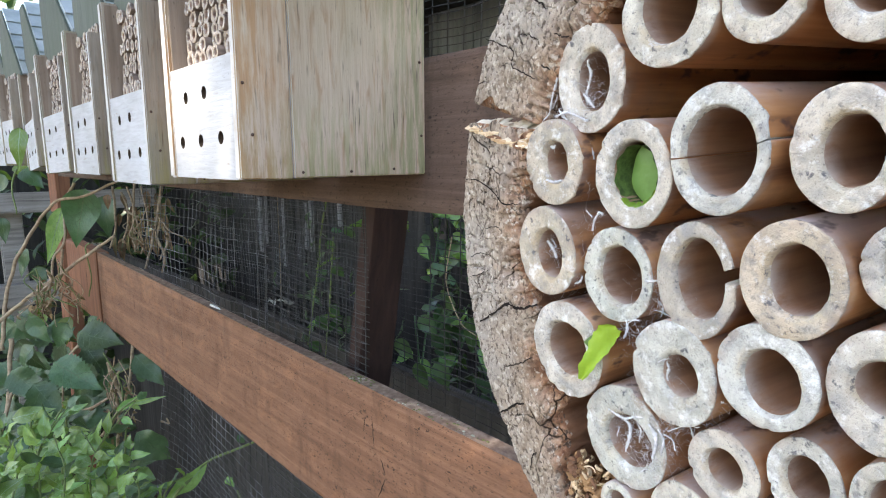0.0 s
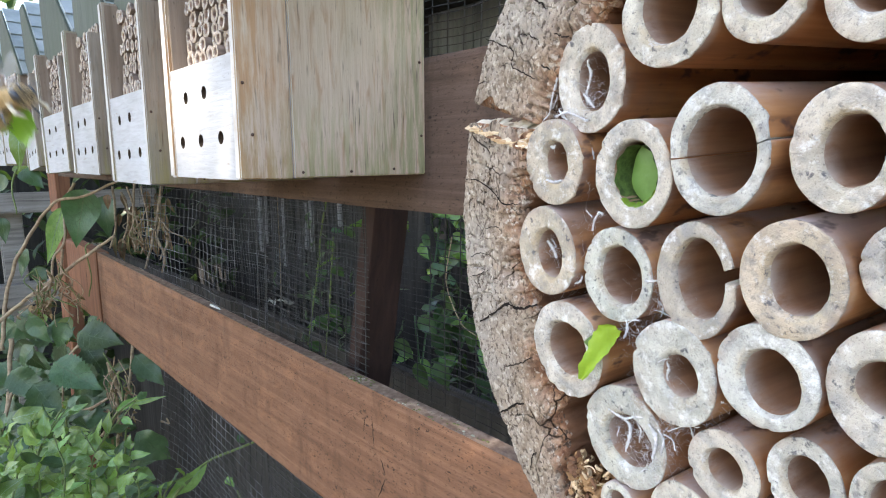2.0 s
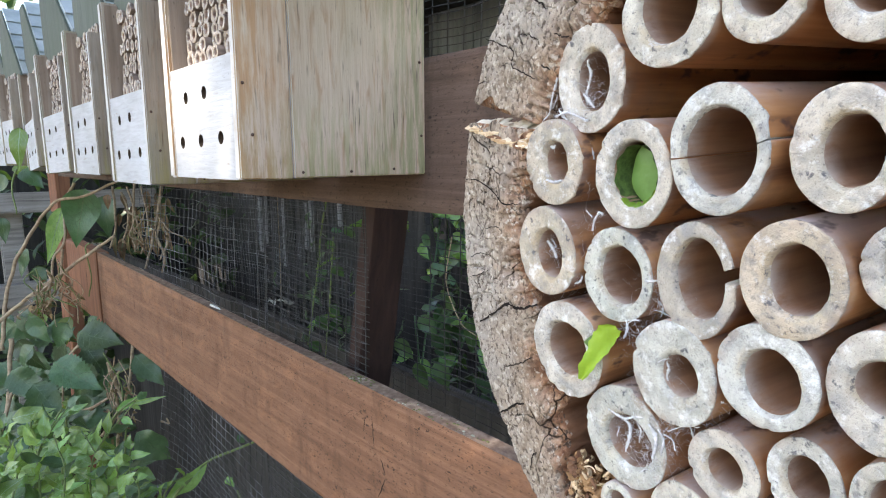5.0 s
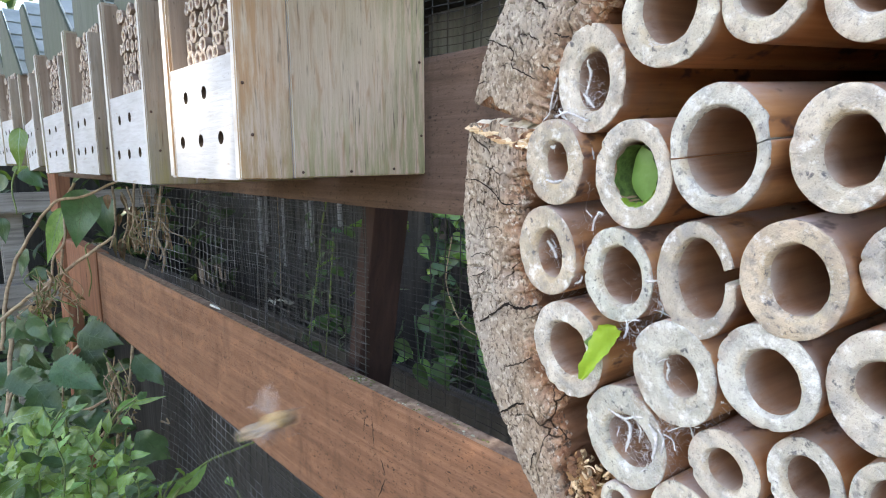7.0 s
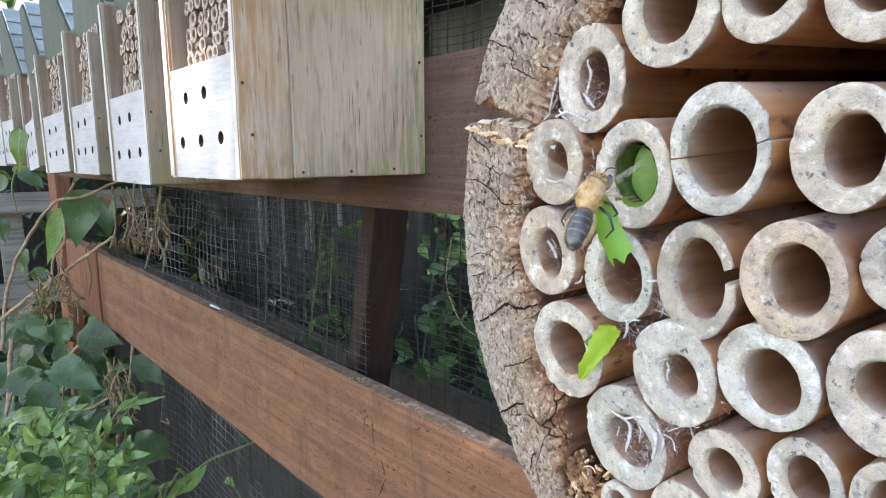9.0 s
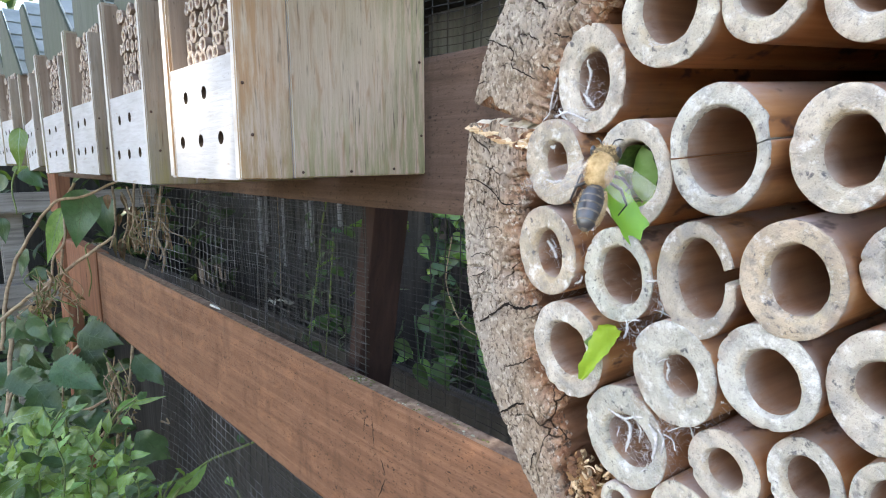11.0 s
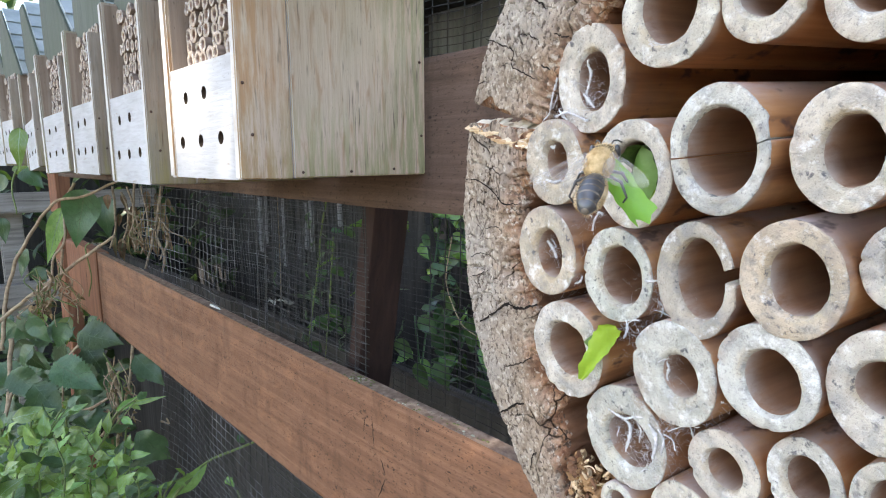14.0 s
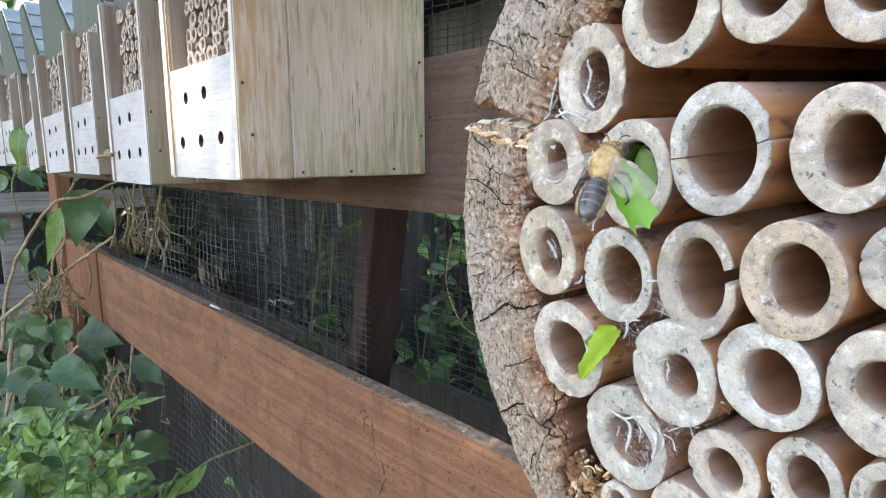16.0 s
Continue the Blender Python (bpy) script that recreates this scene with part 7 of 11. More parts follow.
leaf(shoots, M_LEAFB, (-1.0862, 0.1113, 0.7708), (-1.0523, 0.1241, 0.8043), 0.0172, (0.75, -0.56, 0.52), 0, 0.16309879514569486)
leaf(shoots, M_LEAFB, (-1.0888, 0.1121, 0.7863), (-1.0882, 0.1189, 0.8182), 0.0175, (0.48, -0.79, 0.80), 0, 0.24204937360729495)
stem(shoots, M_STEM, [(-1.1338, 0.1246, 0.6041), (-1.1434, 0.1261, 0.6559), (-1.1520, 0.1287, 0.7077)], 0.00158)
leaf(shoots, M_LEAFB, (-1.1360, 0.1251, 0.6165), (-1.1469, 0.0803, 0.6308), 0.0299, (0.31, -0.95, 0.91), 0, 0.16360478715577842)
leaf(shoots, M_LEAFB, (-1.1380, 0.1255, 0.6279), (-1.1040, 0.1561, 0.6508), 0.0203, (0.70, -0.53, 0.89), 0, 0.19534388157681365)
leaf(shoots, M_LEAFB, (-1.1400, 0.1260, 0.6393), (-1.1468, 0.0983, 0.6452), 0.0187, (0.66, -0.62, 0.68), 0, 0.14641398293081745)
leaf(shoots, M_LEAFB, (-1.1420, 0.1264, 0.6507), (-1.1034, 0.1413, 0.6932), 0.0211, (0.61, -0.67, 0.67), 0, 0.2644762395508963)
leaf(shoots, M_LEAF, (-1.1440, 0.1269, 0.6621), (-1.1465, 0.1105, 0.7008), 0.0223, (0.95, -0.29, 0.74), 0, 0.28402506950038564)
leaf(shoots, M_LEAFB, (-1.1460, 0.1273, 0.6735), (-1.1148, 0.1459, 0.6735), 0.0118, (0.81, -0.54, 0.31), 0, 0.13584044383104557)
leaf(shoots, M_LEAFB, (-1.1480, 0.1278, 0.6849), (-1.1623, 0.1184, 0.7158), 0.0180, (0.57, -0.70, 0.79), 0, 0.12238050411520579)
leaf(shoots, M_LEAFB, (-1.1500, 0.1282, 0.6963), (-1.1278, 0.1478, 0.7199), 0.0134, (0.70, -0.63, 0.43), 0, 0.24717851706689892)
leaf(shoots, M_LEAFB, (-1.1520, 0.1287, 0.7077), (-1.1336, 0.1255, 0.7373), 0.0119, (0.81, -0.40, 0.93), 0, 0.24463022920344019)
stem(shoots, M_STEM, [(-0.9760, 0.1215, 0.6807), (-0.9820, 0.1271, 0.7327), (-0.9867, 0.1339, 0.7847)], 0.00152)
leaf(shoots, M_LEAFB, (-0.9773, 0.1230, 0.6931), (-0.9704, 0.0996, 0.7109), 0.0159, (0.88, -0.45, 0.38), 0, 0.1410234945600508)
leaf(shoots, M_LEAFB, (-0.9785, 0.1244, 0.7046), (-0.9596, 0.1412, 0.7413), 0.0152, (0.69, -0.65, 0.39), 0, 0.31374792906374005)
leaf(shoots, M_LEAFB, (-0.9797, 0.1257, 0.7160), (-1.0052, 0.1038, 0.7433), 0.0211, (0.79, -0.43, 0.93), 0, 0.17500390662035187)
leaf(shoots, M_LEAFB, (-0.9808, 0.1271, 0.7275), (-0.9451, 0.1434, 0.7634), 0.0184, (0.70, -0.57, 0.69), 0, 0.23933819313333235)
leaf(shoots, M_LEAF, (-0.9820, 0.1285, 0.7389), (-1.0012, 0.1088, 0.7637), 0.0187, (0.82, -0.41, 0.86), 0, 0.16484306206681526)
leaf(shoots, M_LEAFB, (-0.9832, 0.1298, 0.7503), (-0.9734, 0.1411, 0.7760), 0.0136, (0.83, -0.52, 0.31), 0, 0.15504393005534092)
leaf(shoots, M_LEAFB, (-0.9844, 0.1312, 0.7618), (-0.9788, 0.1191, 0.7920), 0.0162, (0.91, -0.29, 0.94), 0, 0.25980767880454503)
leaf(shoots, M_LEAFB, (-0.9855, 0.1325, 0.7732), (-0.9523, 0.1563, 0.7726), 0.0153, (0.57, -0.81, 0.28), 0, 0.183610173164589)
leaf(shoots, M_LEAFB, (-0.9867, 0.1339, 0.7847), (-0.9729, 0.1346, 0.8157), 0.0136, (0.71, -0.64, 0.40), 0, 0.14581087923554475)
stem(shoots, M_STEM, [(-1.0974, 0.1529, 0.6089), (-1.1082, 0.1590, 0.6862), (-1.1241, 0.1595, 0.7636)], 0.00218)
leaf(shoots, M_LEAFB, (-1.1006, 0.1537, 0.6274), (-1.1040, 0.1230, 0.6669), 0.0226, (0.39, -0.86, 0.93), 0, 0.22951137599074506)
leaf(shoots, M_LEAFB, (-1.1035, 0.1544, 0.6444), (-1.0777, 0.1736, 0.6893), 0.0189, (0.93, -0.37, 0.51), 0, 0.3271904553341919)
leaf(shoots, M_LEAFB, (-1.1065, 0.1552, 0.6615), (-1.1082, 0.1394, 0.6933), 0.0200, (0.36, -0.96, 0.60), 0, 0.20064945794163336)
leaf(shoots, M_LEAFB, (-1.1094, 0.1559, 0.6785), (-1.0795, 0.1785, 0.7021), 0.0195, (0.67, -0.57, 0.84), 0, 0.15635894972236047)
leaf(shoots, M_LEAF, (-1.1124, 0.1566, 0.6955), (-1.1036, 0.1333, 0.7170), 0.0119, (0.34, -0.95, 0.75), 0, 0.2657222355615053)
leaf(shoots, M_LEAFB, (-1.1153, 0.1573, 0.7125), (-1.0877, 0.1865, 0.7093), 0.0155, (0.96, -0.27, 0.81), 0, 0.3452930016870782)
leaf(shoots, M_LEAF, (-1.1182, 0.1580, 0.7296), (-1.1253, 0.1373, 0.7299), 0.0137, (0.53, -0.85, 0.31), 0, 0.29394423726715235)
leaf(shoots, M_LEAFB, (-1.1212, 0.1588, 0.7466), (-1.0875, 0.1865, 0.7479), 0.0145, (0.63, -0.64, 0.74), 0, 0.18027618416991376)
leaf(shoots, M_LEAFB, (-1.1241, 0.1595, 0.7636), (-1.1195, 0.1647, 0.7861), 0.0090, (0.40, -0.95, 0.47), 0, 0.1915338430121883)
stem(shoots, M_STEM, [(-1.0511, 0.1507, 0.6319), (-1.0703, 0.1488, 0.7142), (-1.0815, 0.1555, 0.7963)], 0.00155)
leaf(shoots, M_LEAFB, (-1.0547, 0.1513, 0.6516), (-1.0656, 0.1194, 0.6590), 0.0225, (0.54, -0.73, 0.78), 0, 0.3439588131902998)
leaf(shoots, M_LEAF, (-1.0581, 0.1518, 0.6697), (-0.9991, 0.1753, 0.6813), 0.0216, (0.40, -0.94, 0.49), 0, 0.10155853842016482)
leaf(shoots, M_LEAFB, (-1.0614, 0.1523, 0.6878), (-1.0616, 0.1118, 0.6959), 0.0215, (0.89, -0.40, 0.55), 0, 0.28908524674429203)
leaf(shoots, M_LEAFB, (-1.0648, 0.1529, 0.7059), (-1.0394, 0.1777, 0.6977), 0.0201, (0.52, -0.75, 0.77), 0, 0.17088698651328155)
leaf(shoots, M_LEAFB, (-1.0681, 0.1534, 0.7240), (-1.0713, 0.1333, 0.7379), 0.0145, (0.52, -0.78, 0.68), 0, 0.30248415423126707)
leaf(shoots, M_LEAFB, (-1.0715, 0.1539, 0.7421), (-1.0652, 0.1667, 0.7688), 0.0176, (0.62, -0.68, 0.63), 0, 0.16853909724771138)
leaf(shoots, M_LEAFB, (-1.0748, 0.1544, 0.7602), (-1.0792, 0.1349, 0.7743), 0.0123, (0.35, -0.98, 0.60), 0, 0.14397074677347757)
leaf(shoots, M_LEAF, (-1.0782, 0.1550, 0.7783), (-1.0551, 0.1798, 0.7988), 0.0134, (0.57, -0.76, 0.47), 0, 0.17348245965307013)
leaf(shoots, M_LEAFB, (-1.0815, 0.1555, 0.7963), (-1.0713, 0.1500, 0.8234), 0.0139, (0.41, -0.85, 0.85), 0, 0.26489137027621856)
stem(shoots, M_STEM, [(-0.9691, 0.1486, 0.6720), (-0.9692, 0.1557, 0.7037), (-0.9608, 0.1722, 0.7355)], 0.00172)
leaf(shoots, M_LEAFB, (-0.9681, 0.1514, 0.6796), (-0.9755, 0.1210, 0.6982), 0.0210, (0.39, -0.86, 0.91), 0, 0.11386437013614856)
leaf(shoots, M_LEAFB, (-0.9671, 0.1540, 0.6866), (-0.9180, 0.1806, 0.6962), 0.0207, (0.43, -0.91, 0.53), 0, 0.10182086599485465)
leaf(shoots, M_LEAFB, (-0.9662, 0.1566, 0.6935), (-0.9748, 0.1303, 0.7228), 0.0179, (0.38, -0.92, 0.70), 0, 0.17599761912793138)
leaf(shoots, M_LEAFB, (-0.9653, 0.1592, 0.7005), (-0.9290, 0.1749, 0.7373), 0.0199, (0.73, -0.63, 0.28), 0, 0.1389980128936583)
leaf(shoots, M_LEAFB, (-0.9644, 0.1618, 0.7075), (-0.9584, 0.1506, 0.7356), 0.0112, (0.53, -0.72, 0.87), 0, 0.220931492803566)
leaf(shoots, M_LEAFB, (-0.9635, 0.1644, 0.7145), (-0.9342, 0.1942, 0.7192), 0.0183, (0.70, -0.65, 0.38), 0, 0.2401782162039366)
leaf(shoots, M_LEAFB, (-0.9626, 0.1670, 0.7215), (-0.9620, 0.1359, 0.7242), 0.0177, (0.74, -0.55, 0.60), 0, 0.27727711030760926)
leaf(shoots, M_LEAFB, (-0.9617, 0.1696, 0.7285), (-0.9419, 0.1889, 0.7243), 0.0143, (0.59, -0.70, 0.66), 0, 0.30689340104797813)
leaf(shoots, M_LEAFB, (-0.9608, 0.1722, 0.7355), (-0.9404, 0.1662, 0.7754), 0.0154, (0.44, -0.91, 0.43), 0, 0.32275822369798846)
stem(shoots, M_STEM, [(-0.9458, 0.1567, 0.6794), (-0.9521, 0.1563, 0.7076), (-0.9554, 0.1591, 0.7357)], 0.00157)
leaf(shoots, M_LEAFB, (-0.9470, 0.1570, 0.6862), (-0.9543, 0.1335, 0.7087), 0.0132, (0.76, -0.49, 0.75), 0, 0.2827868919866777)
leaf(shoots, M_LEAFB, (-0.9480, 0.1572, 0.6924), (-0.9116, 0.1759, 0.7203), 0.0151, (0.46, -0.80, 0.83), 0, 0.2277542209288082)
leaf(shoots, M_LEAFB, (-0.9491, 0.1575, 0.6986), (-0.9401, 0.1416, 0.7464), 0.0179, (0.63, -0.65, 0.70), 0, 0.29648164736537663)
leaf(shoots, M_LEAF, (-0.9502, 0.1578, 0.7047), (-0.9190, 0.1667, 0.7439), 0.0121, (0.56, -0.82, 0.27), 0, 0.19759664923315018)
leaf(shoots, M_LEAF, (-0.9512, 0.1580, 0.7109), (-0.9694, 0.1330, 0.7339), 0.0231, (0.93, -0.27, 0.91), 0, 0.11618363253814815)
leaf(shoots, M_LEAFB, (-0.9523, 0.1583, 0.7171), (-0.9097, 0.1691, 0.7415), 0.0126, (0.33, -0.96, 0.78), 0, 0.19206859845474455)
leaf(shoots, M_LEAFB, (-0.9533, 0.1586, 0.7233), (-0.9456, 0.1456, 0.7621), 0.0191, (0.41, -0.92, 0.56), 0, 0.10866027475128137)
leaf(shoots, M_LEAFB, (-0.9544, 0.1589, 0.7295), (-0.9335, 0.1830, 0.7413), 0.0124, (0.41, -0.91, 0.60), 0, 0.2636869066374492)
leaf(shoots, M_LEAFB, (-0.9554, 0.1591, 0.7357), (-0.9460, 0.1590, 0.7589), 0.0108, (0.94, -0.39, 0.37), 0, 0.26436904165121455)
stem(shoots, M_STEM, [(-1.0050, 0.1869, 0.6378), (-1.0161, 0.1826, 0.6715), (-1.0244, 0.1813, 0.7053)], 0.00154)
leaf(shoots, M_LEAFB, (-1.0073, 0.1862, 0.6459), (-1.0170, 0.1741, 0.6790), 0.0192, (0.97, -0.35, 0.42), 0, 0.21700204468627954)
leaf(shoots, M_LEAFB, (-1.0095, 0.1856, 0.6533), (-0.9616, 0.2056, 0.6976), 0.0197, (0.70, -0.66, 0.31), 0, 0.17719579938354368)
leaf(shoots, M_LEAFB, (-1.0116, 0.1850, 0.6607), (-1.0139, 0.1569, 0.7021), 0.0233, (0.58, -0.69, 0.78), 0, 0.10185673393634831)
leaf(shoots, M_LEAFB, (-1.0137, 0.1844, 0.6682), (-0.9620, 0.2086, 0.6781), 0.0163, (0.54, -0.82, 0.38), 0, 0.20473537638894834)
leaf(shoots, M_LEAFB, (-1.0159, 0.1837, 0.6756), (-1.0065, 0.1654, 0.7132), 0.0201, (0.97, -0.29, 0.67), 0, 0.2418956596437768)
leaf(shoots, M_LEAFB, (-1.0180, 0.1831, 0.6830), (-0.9913, 0.2072, 0.6778), 0.0160, (0.86, -0.50, 0.27), 0, 0.13942029764211702)
leaf(shoots, M_LEAFB, (-1.0202, 0.1825, 0.6904), (-1.0366, 0.1541, 0.7108), 0.0211, (0.77, -0.47, 0.81), 0, 0.19704519789403974)
leaf(shoots, M_LEAFB, (-1.0223, 0.1819, 0.6979), (-0.9881, 0.1959, 0.7313), 0.0120, (0.62, -0.66, 0.71), 0, 0.21070027980223655)
leaf(shoots, M_LEAFB, (-1.0244, 0.1813, 0.7053), (-1.0013, 0.1821, 0.7406), 0.0123, (0.32, -0.95, 0.86), 0, 0.3438719788039704)
stem(shoots, M_STEM, [(-0.9283, 0.1845, 0.6754), (-0.9247, 0.1990, 0.7216), (-0.9254, 0.2090, 0.7679)], 0.00159)
leaf(shoots, M_LEAF, (-0.9279, 0.1875, 0.6865), (-0.9321, 0.1653, 0.7102), 0.0147, (0.91, -0.34, 0.72), 0, 0.14924257104851688)
leaf(shoots, M_LEAF, (-0.9276, 0.1902, 0.6967), (-0.8776, 0.2200, 0.7009), 0.0251, (0.77, -0.51, 0.62), 0, 0.2946259816563238)
leaf(shoots, M_LEAFB, (-0.9273, 0.1929, 0.7068), (-0.9395, 0.1679, 0.7361), 0.0231, (0.63, -0.63, 0.78), 0, 0.11095625635729187)
leaf(shoots, M_LEAF, (-0.9270, 0.1955, 0.7170), (-0.8871, 0.2142, 0.7322), 0.0170, (0.98, -0.28, 0.65), 0, 0.21471787122681724)
leaf(shoots, M_LEAFB, (-0.9266, 0.1982, 0.7272), (-0.9276, 0.1764, 0.7327), 0.0137, (0.65, -0.68, 0.46), 0, 0.2085908803628339)
leaf(shoots, M_LEAF, (-0.9263, 0.2009, 0.7373), (-0.8879, 0.2254, 0.7614), 0.0152, (0.46, -0.90, 0.43), 0, 0.23598286607508967)
leaf(shoots, M_LEAFB, (-0.9260, 0.2036, 0.7475), (-0.9085, 0.1854, 0.7772), 0.0135, (1.02, -0.29, 0.41), 0, 0.2597848303556408)
leaf(shoots, M_LEAFB, (-0.9257, 0.2063, 0.7577), (-0.8797, 0.2179, 0.7773), 0.0114, (0.93, -0.38, 0.47), 0, 0.2417292607696189)
leaf(shoots, M_LEAFB, (-0.9254, 0.2090, 0.7679), (-0.9291, 0.2046, 0.7946), 0.0146, (0.48, -0.87, 0.46), 0, 0.20456403283209829)
stem(shoots, M_STEM, [(-1.0164, 0.2141, 0.6202), (-1.0180, 0.2194, 0.6508), (-1.0279, 0.2157, 0.6814)], 0.00182)
leaf(shoots, M_LEAFB, (-1.0178, 0.2143, 0.6275), (-1.0227, 0.1911, 0.6497), 0.0178, (0.88, -0.35, 0.81), 0, 0.12327692023299228)
leaf(shoots, M_LEAFB, (-1.0191, 0.2145, 0.6343), (-0.9717, 0.2394, 0.6501), 0.0161, (0.58, -0.69, 0.77), 0, 0.12727982834969423)
leaf(shoots, M_LEAFB, (-1.0203, 0.2147, 0.6410), (-1.0193, 0.1885, 0.6484), 0.0142, (0.99, -0.33, 0.39), 0, 0.22866496065358466)
leaf(shoots, M_LEAFB, (-1.0216, 0.2149, 0.6477), (-0.9949, 0.2343, 0.6633), 0.0133, (0.90, -0.38, 0.61), 0, 0.10369705541448818)
leaf(shoots, M_LEAFB, (-1.0229, 0.2150, 0.6545), (-1.0441, 0.1927, 0.6714), 0.0134, (0.88, -0.41, 0.53), 0, 0.23496432722020863)
leaf(shoots, M_LEAFB, (-1.0241, 0.2152, 0.6612), (-0.9802, 0.2271, 0.6975), 0.0179, (0.55, -0.81, 0.39), 0, 0.2934601429571083)
leaf(shoots, M_LEAFB, (-1.0254, 0.2154, 0.6679), (-1.0201, 0.1930, 0.6875), 0.0130, (0.33, -0.92, 0.92), 0, 0.31798105444360014)
leaf(shoots, M_LEAFB, (-1.0266, 0.2156, 0.6747), (-0.9808, 0.2357, 0.6857), 0.0146, (0.41, -0.86, 0.84), 0, 0.17349361564471116)
leaf(shoots, M_LEAFB, (-1.0279, 0.2157, 0.6814), (-1.0139, 0.2158, 0.7172), 0.0179, (0.43, -0.95, 0.34), 0, 0.10319523531990929)
leaf(nettle, M_LEAF, (-1.3730, 0.2108, 0.8371), (-1.3757, 0.1842, 0.7340), 0.0511, (0.39, -1.00, 0.32), 1, 0.15)
leaf(nettle, M_LEAF, (-1.3130, 0.2426, 0.7965), (-1.3316, 0.2016, 0.7062), 0.0412, (0.79, -0.56, 0.31), 1, 0.15)
leaf(nettle, M_LEAF, (-1.3428, 0.2362, 0.8265), (-1.3040, 0.2631, 0.7600), 0.0463, (0.66, -0.56, 0.92), 1, 0.15)
leaf(nettle, M_LEAF, (-1.2930, 0.1077, 0.8188), (-1.2485, 0.1442, 0.7671), 0.0520, (0.82, -0.53, 0.33), 1, 0.15)
leaf(nettle, M_LEAF, (-1.2920, 0.1441, 0.9139), (-1.2607, 0.1662, 0.8619), 0.0357, (0.52, -0.82, 0.49), 1, 0.15)
leaf(nettle, M_LEAF, (-1.3505, 0.1109, 0.8753), (-1.3190, 0.1402, 0.8539), 0.0430, (0.54, -0.81, 0.39), 1, 0.15)
leaf(nettle, M_LEAF, (-1.2406, 0.1695, 0.7677), (-1.2016, 0.1975, 0.7052), 0.0420, (0.63, -0.70, 0.46), 1, 0.15)
leaf(nettle, M_LEAF, (-1.2677, 0.1431, 0.8654), (-1.2831, 0.1146, 0.8143), 0.0395, (0.41, -0.91, 0.59), 1, 0.15)
leaf(nettle, M_LEAF, (-1.2205, 0.2421, 0.9095), (-1.2410, 0.2102, 0.8677), 0.0276, (0.40, -0.87, 0.82), 1, 0.15)
leaf(shoots, M_LEAF, (-1.4369, 0.1116, 0.5707), (-1.4434, 0.0982, 0.5429), 0.0177, (0.40, -1.00, 0.29), 0, 0.15)
leaf(shoots, M_LEAF, (-1.4336, 0.1095, 0.5835), (-1.4548, 0.0767, 0.5415), 0.0286, (0.91, -0.30, 0.91), 0, 0.15)
leaf(shoots, M_LEAF, (-1.5313, 0.1311, 0.5344), (-1.5430, 0.1099, 0.4973), 0.0267, (0.72, -0.53, 0.81), 0, 0.15)
leaf(shoots, M_LEAF, (-1.5510, 0.0568, 0.5000), (-1.6109, -0.0085, 0.4993), 0.0421, (0.61, -0.65, 0.82), 0, 0.15)
leaf(nettle, M_LEAF, (-1.7099, 0.0919, 0.7032), (-1.7298, 0.0648, 0.6794), 0.0225, (0.72, -0.60, 0.49), 1, 0.15)
leaf(nettle, M_LEAF, (-1.4102, 0.1198, 0.8906), (-1.4360, 0.0911, 0.8879), 0.0169, (0.92, -0.39, 0.46), 1, 0.15)
leaf(shoots, M_LEAF, (-1.5282, 0.2006, 0.5264), (-1.5079, 0.2280, 0.5496), 0.0177, (0.45, -0.90, 0.44), 0, 0.15)
leaf(shoots, M_LEAF, (-1.5514, 0.1826, 0.5698), (-1.5993, 0.1299, 0.5672), 0.0265, (0.70, -0.52, 0.91), 0, 0.15)
leaf(shoots, M_LEAF, (-1.3231, 0.1881, 0.6174), (-1.3075, 0.1949, 0.5736), 0.0258, (0.97, -0.23, 0.91), 0, 0.15)
leaf(shoots, M_LEAF, (-1.6137, 0.1471, 0.5672), (-1.6071, 0.1629, 0.6045), 0.0221, (0.63, -0.66, 0.62), 0, 0.15)
leaf(shoots, M_LEAF, (-1.4898, 0.2902, 0.6270), (-1.5272, 0.2559, 0.6548), 0.0315, (0.63, -0.62, 0.81), 0, 0.15)
leaf(shoots, M_LEAF, (-1.2932, 0.2834, 0.5081), (-1.2513, 0.3232, 0.4827), 0.0304, (0.63, -0.68, 0.58), 0, 0.15)
leaf(shoots, M_LEAF, (-1.4881, 0.2170, 0.5599), (-1.4550, 0.2641, 0.6080), 0.0425, (0.50, -0.81, 0.62), 0, 0.15)
leaf(nettle, M_LEAF, (-1.6137, 0.1071, 0.8791), (-1.6116, 0.0981, 0.8305), 0.0303, (0.98, -0.25, 0.80), 1, 0.15)
leaf(nettle, M_LEAF, (-1.5736, 0.1948, 0.7125), (-1.6212, 0.1456, 0.7240), 0.0290, (0.85, -0.47, 0.47), 1, 0.15)
leaf(shoots, M_LEAF, (-1.5652, 0.1183, 0.5750), (-1.5637, 0.1312, 0.6244), 0.0341, (0.74, -0.58, 0.47), 0, 0.15)
leaf(shoots, M_LEAF, (-1.4080, 0.1807, 0.6266), (-1.3739, 0.2236, 0.6518), 0.0238, (0.83, -0.43, 0.71), 0, 0.15)
leaf(shoots, M_LEAF, (-1.4817, 0.1509, 0.6437), (-1.4540, 0.1865, 0.6676), 0.0266, (0.53, -0.71, 0.90), 0, 0.15)
leaf(nettle, M_LEAF, (-1.3634, 0.1705, 0.7690), (-1.3265, 0.2119, 0.7744), 0.0214, (0.84, -0.41, 0.77), 1, 0.15)
leaf(shoots, M_LEAF, (-1.4491, 0.1462, 0.6459), (-1.4962, 0.1032, 0.6819), 0.0290, (0.38, -0.99, 0.37), 0, 0.15)
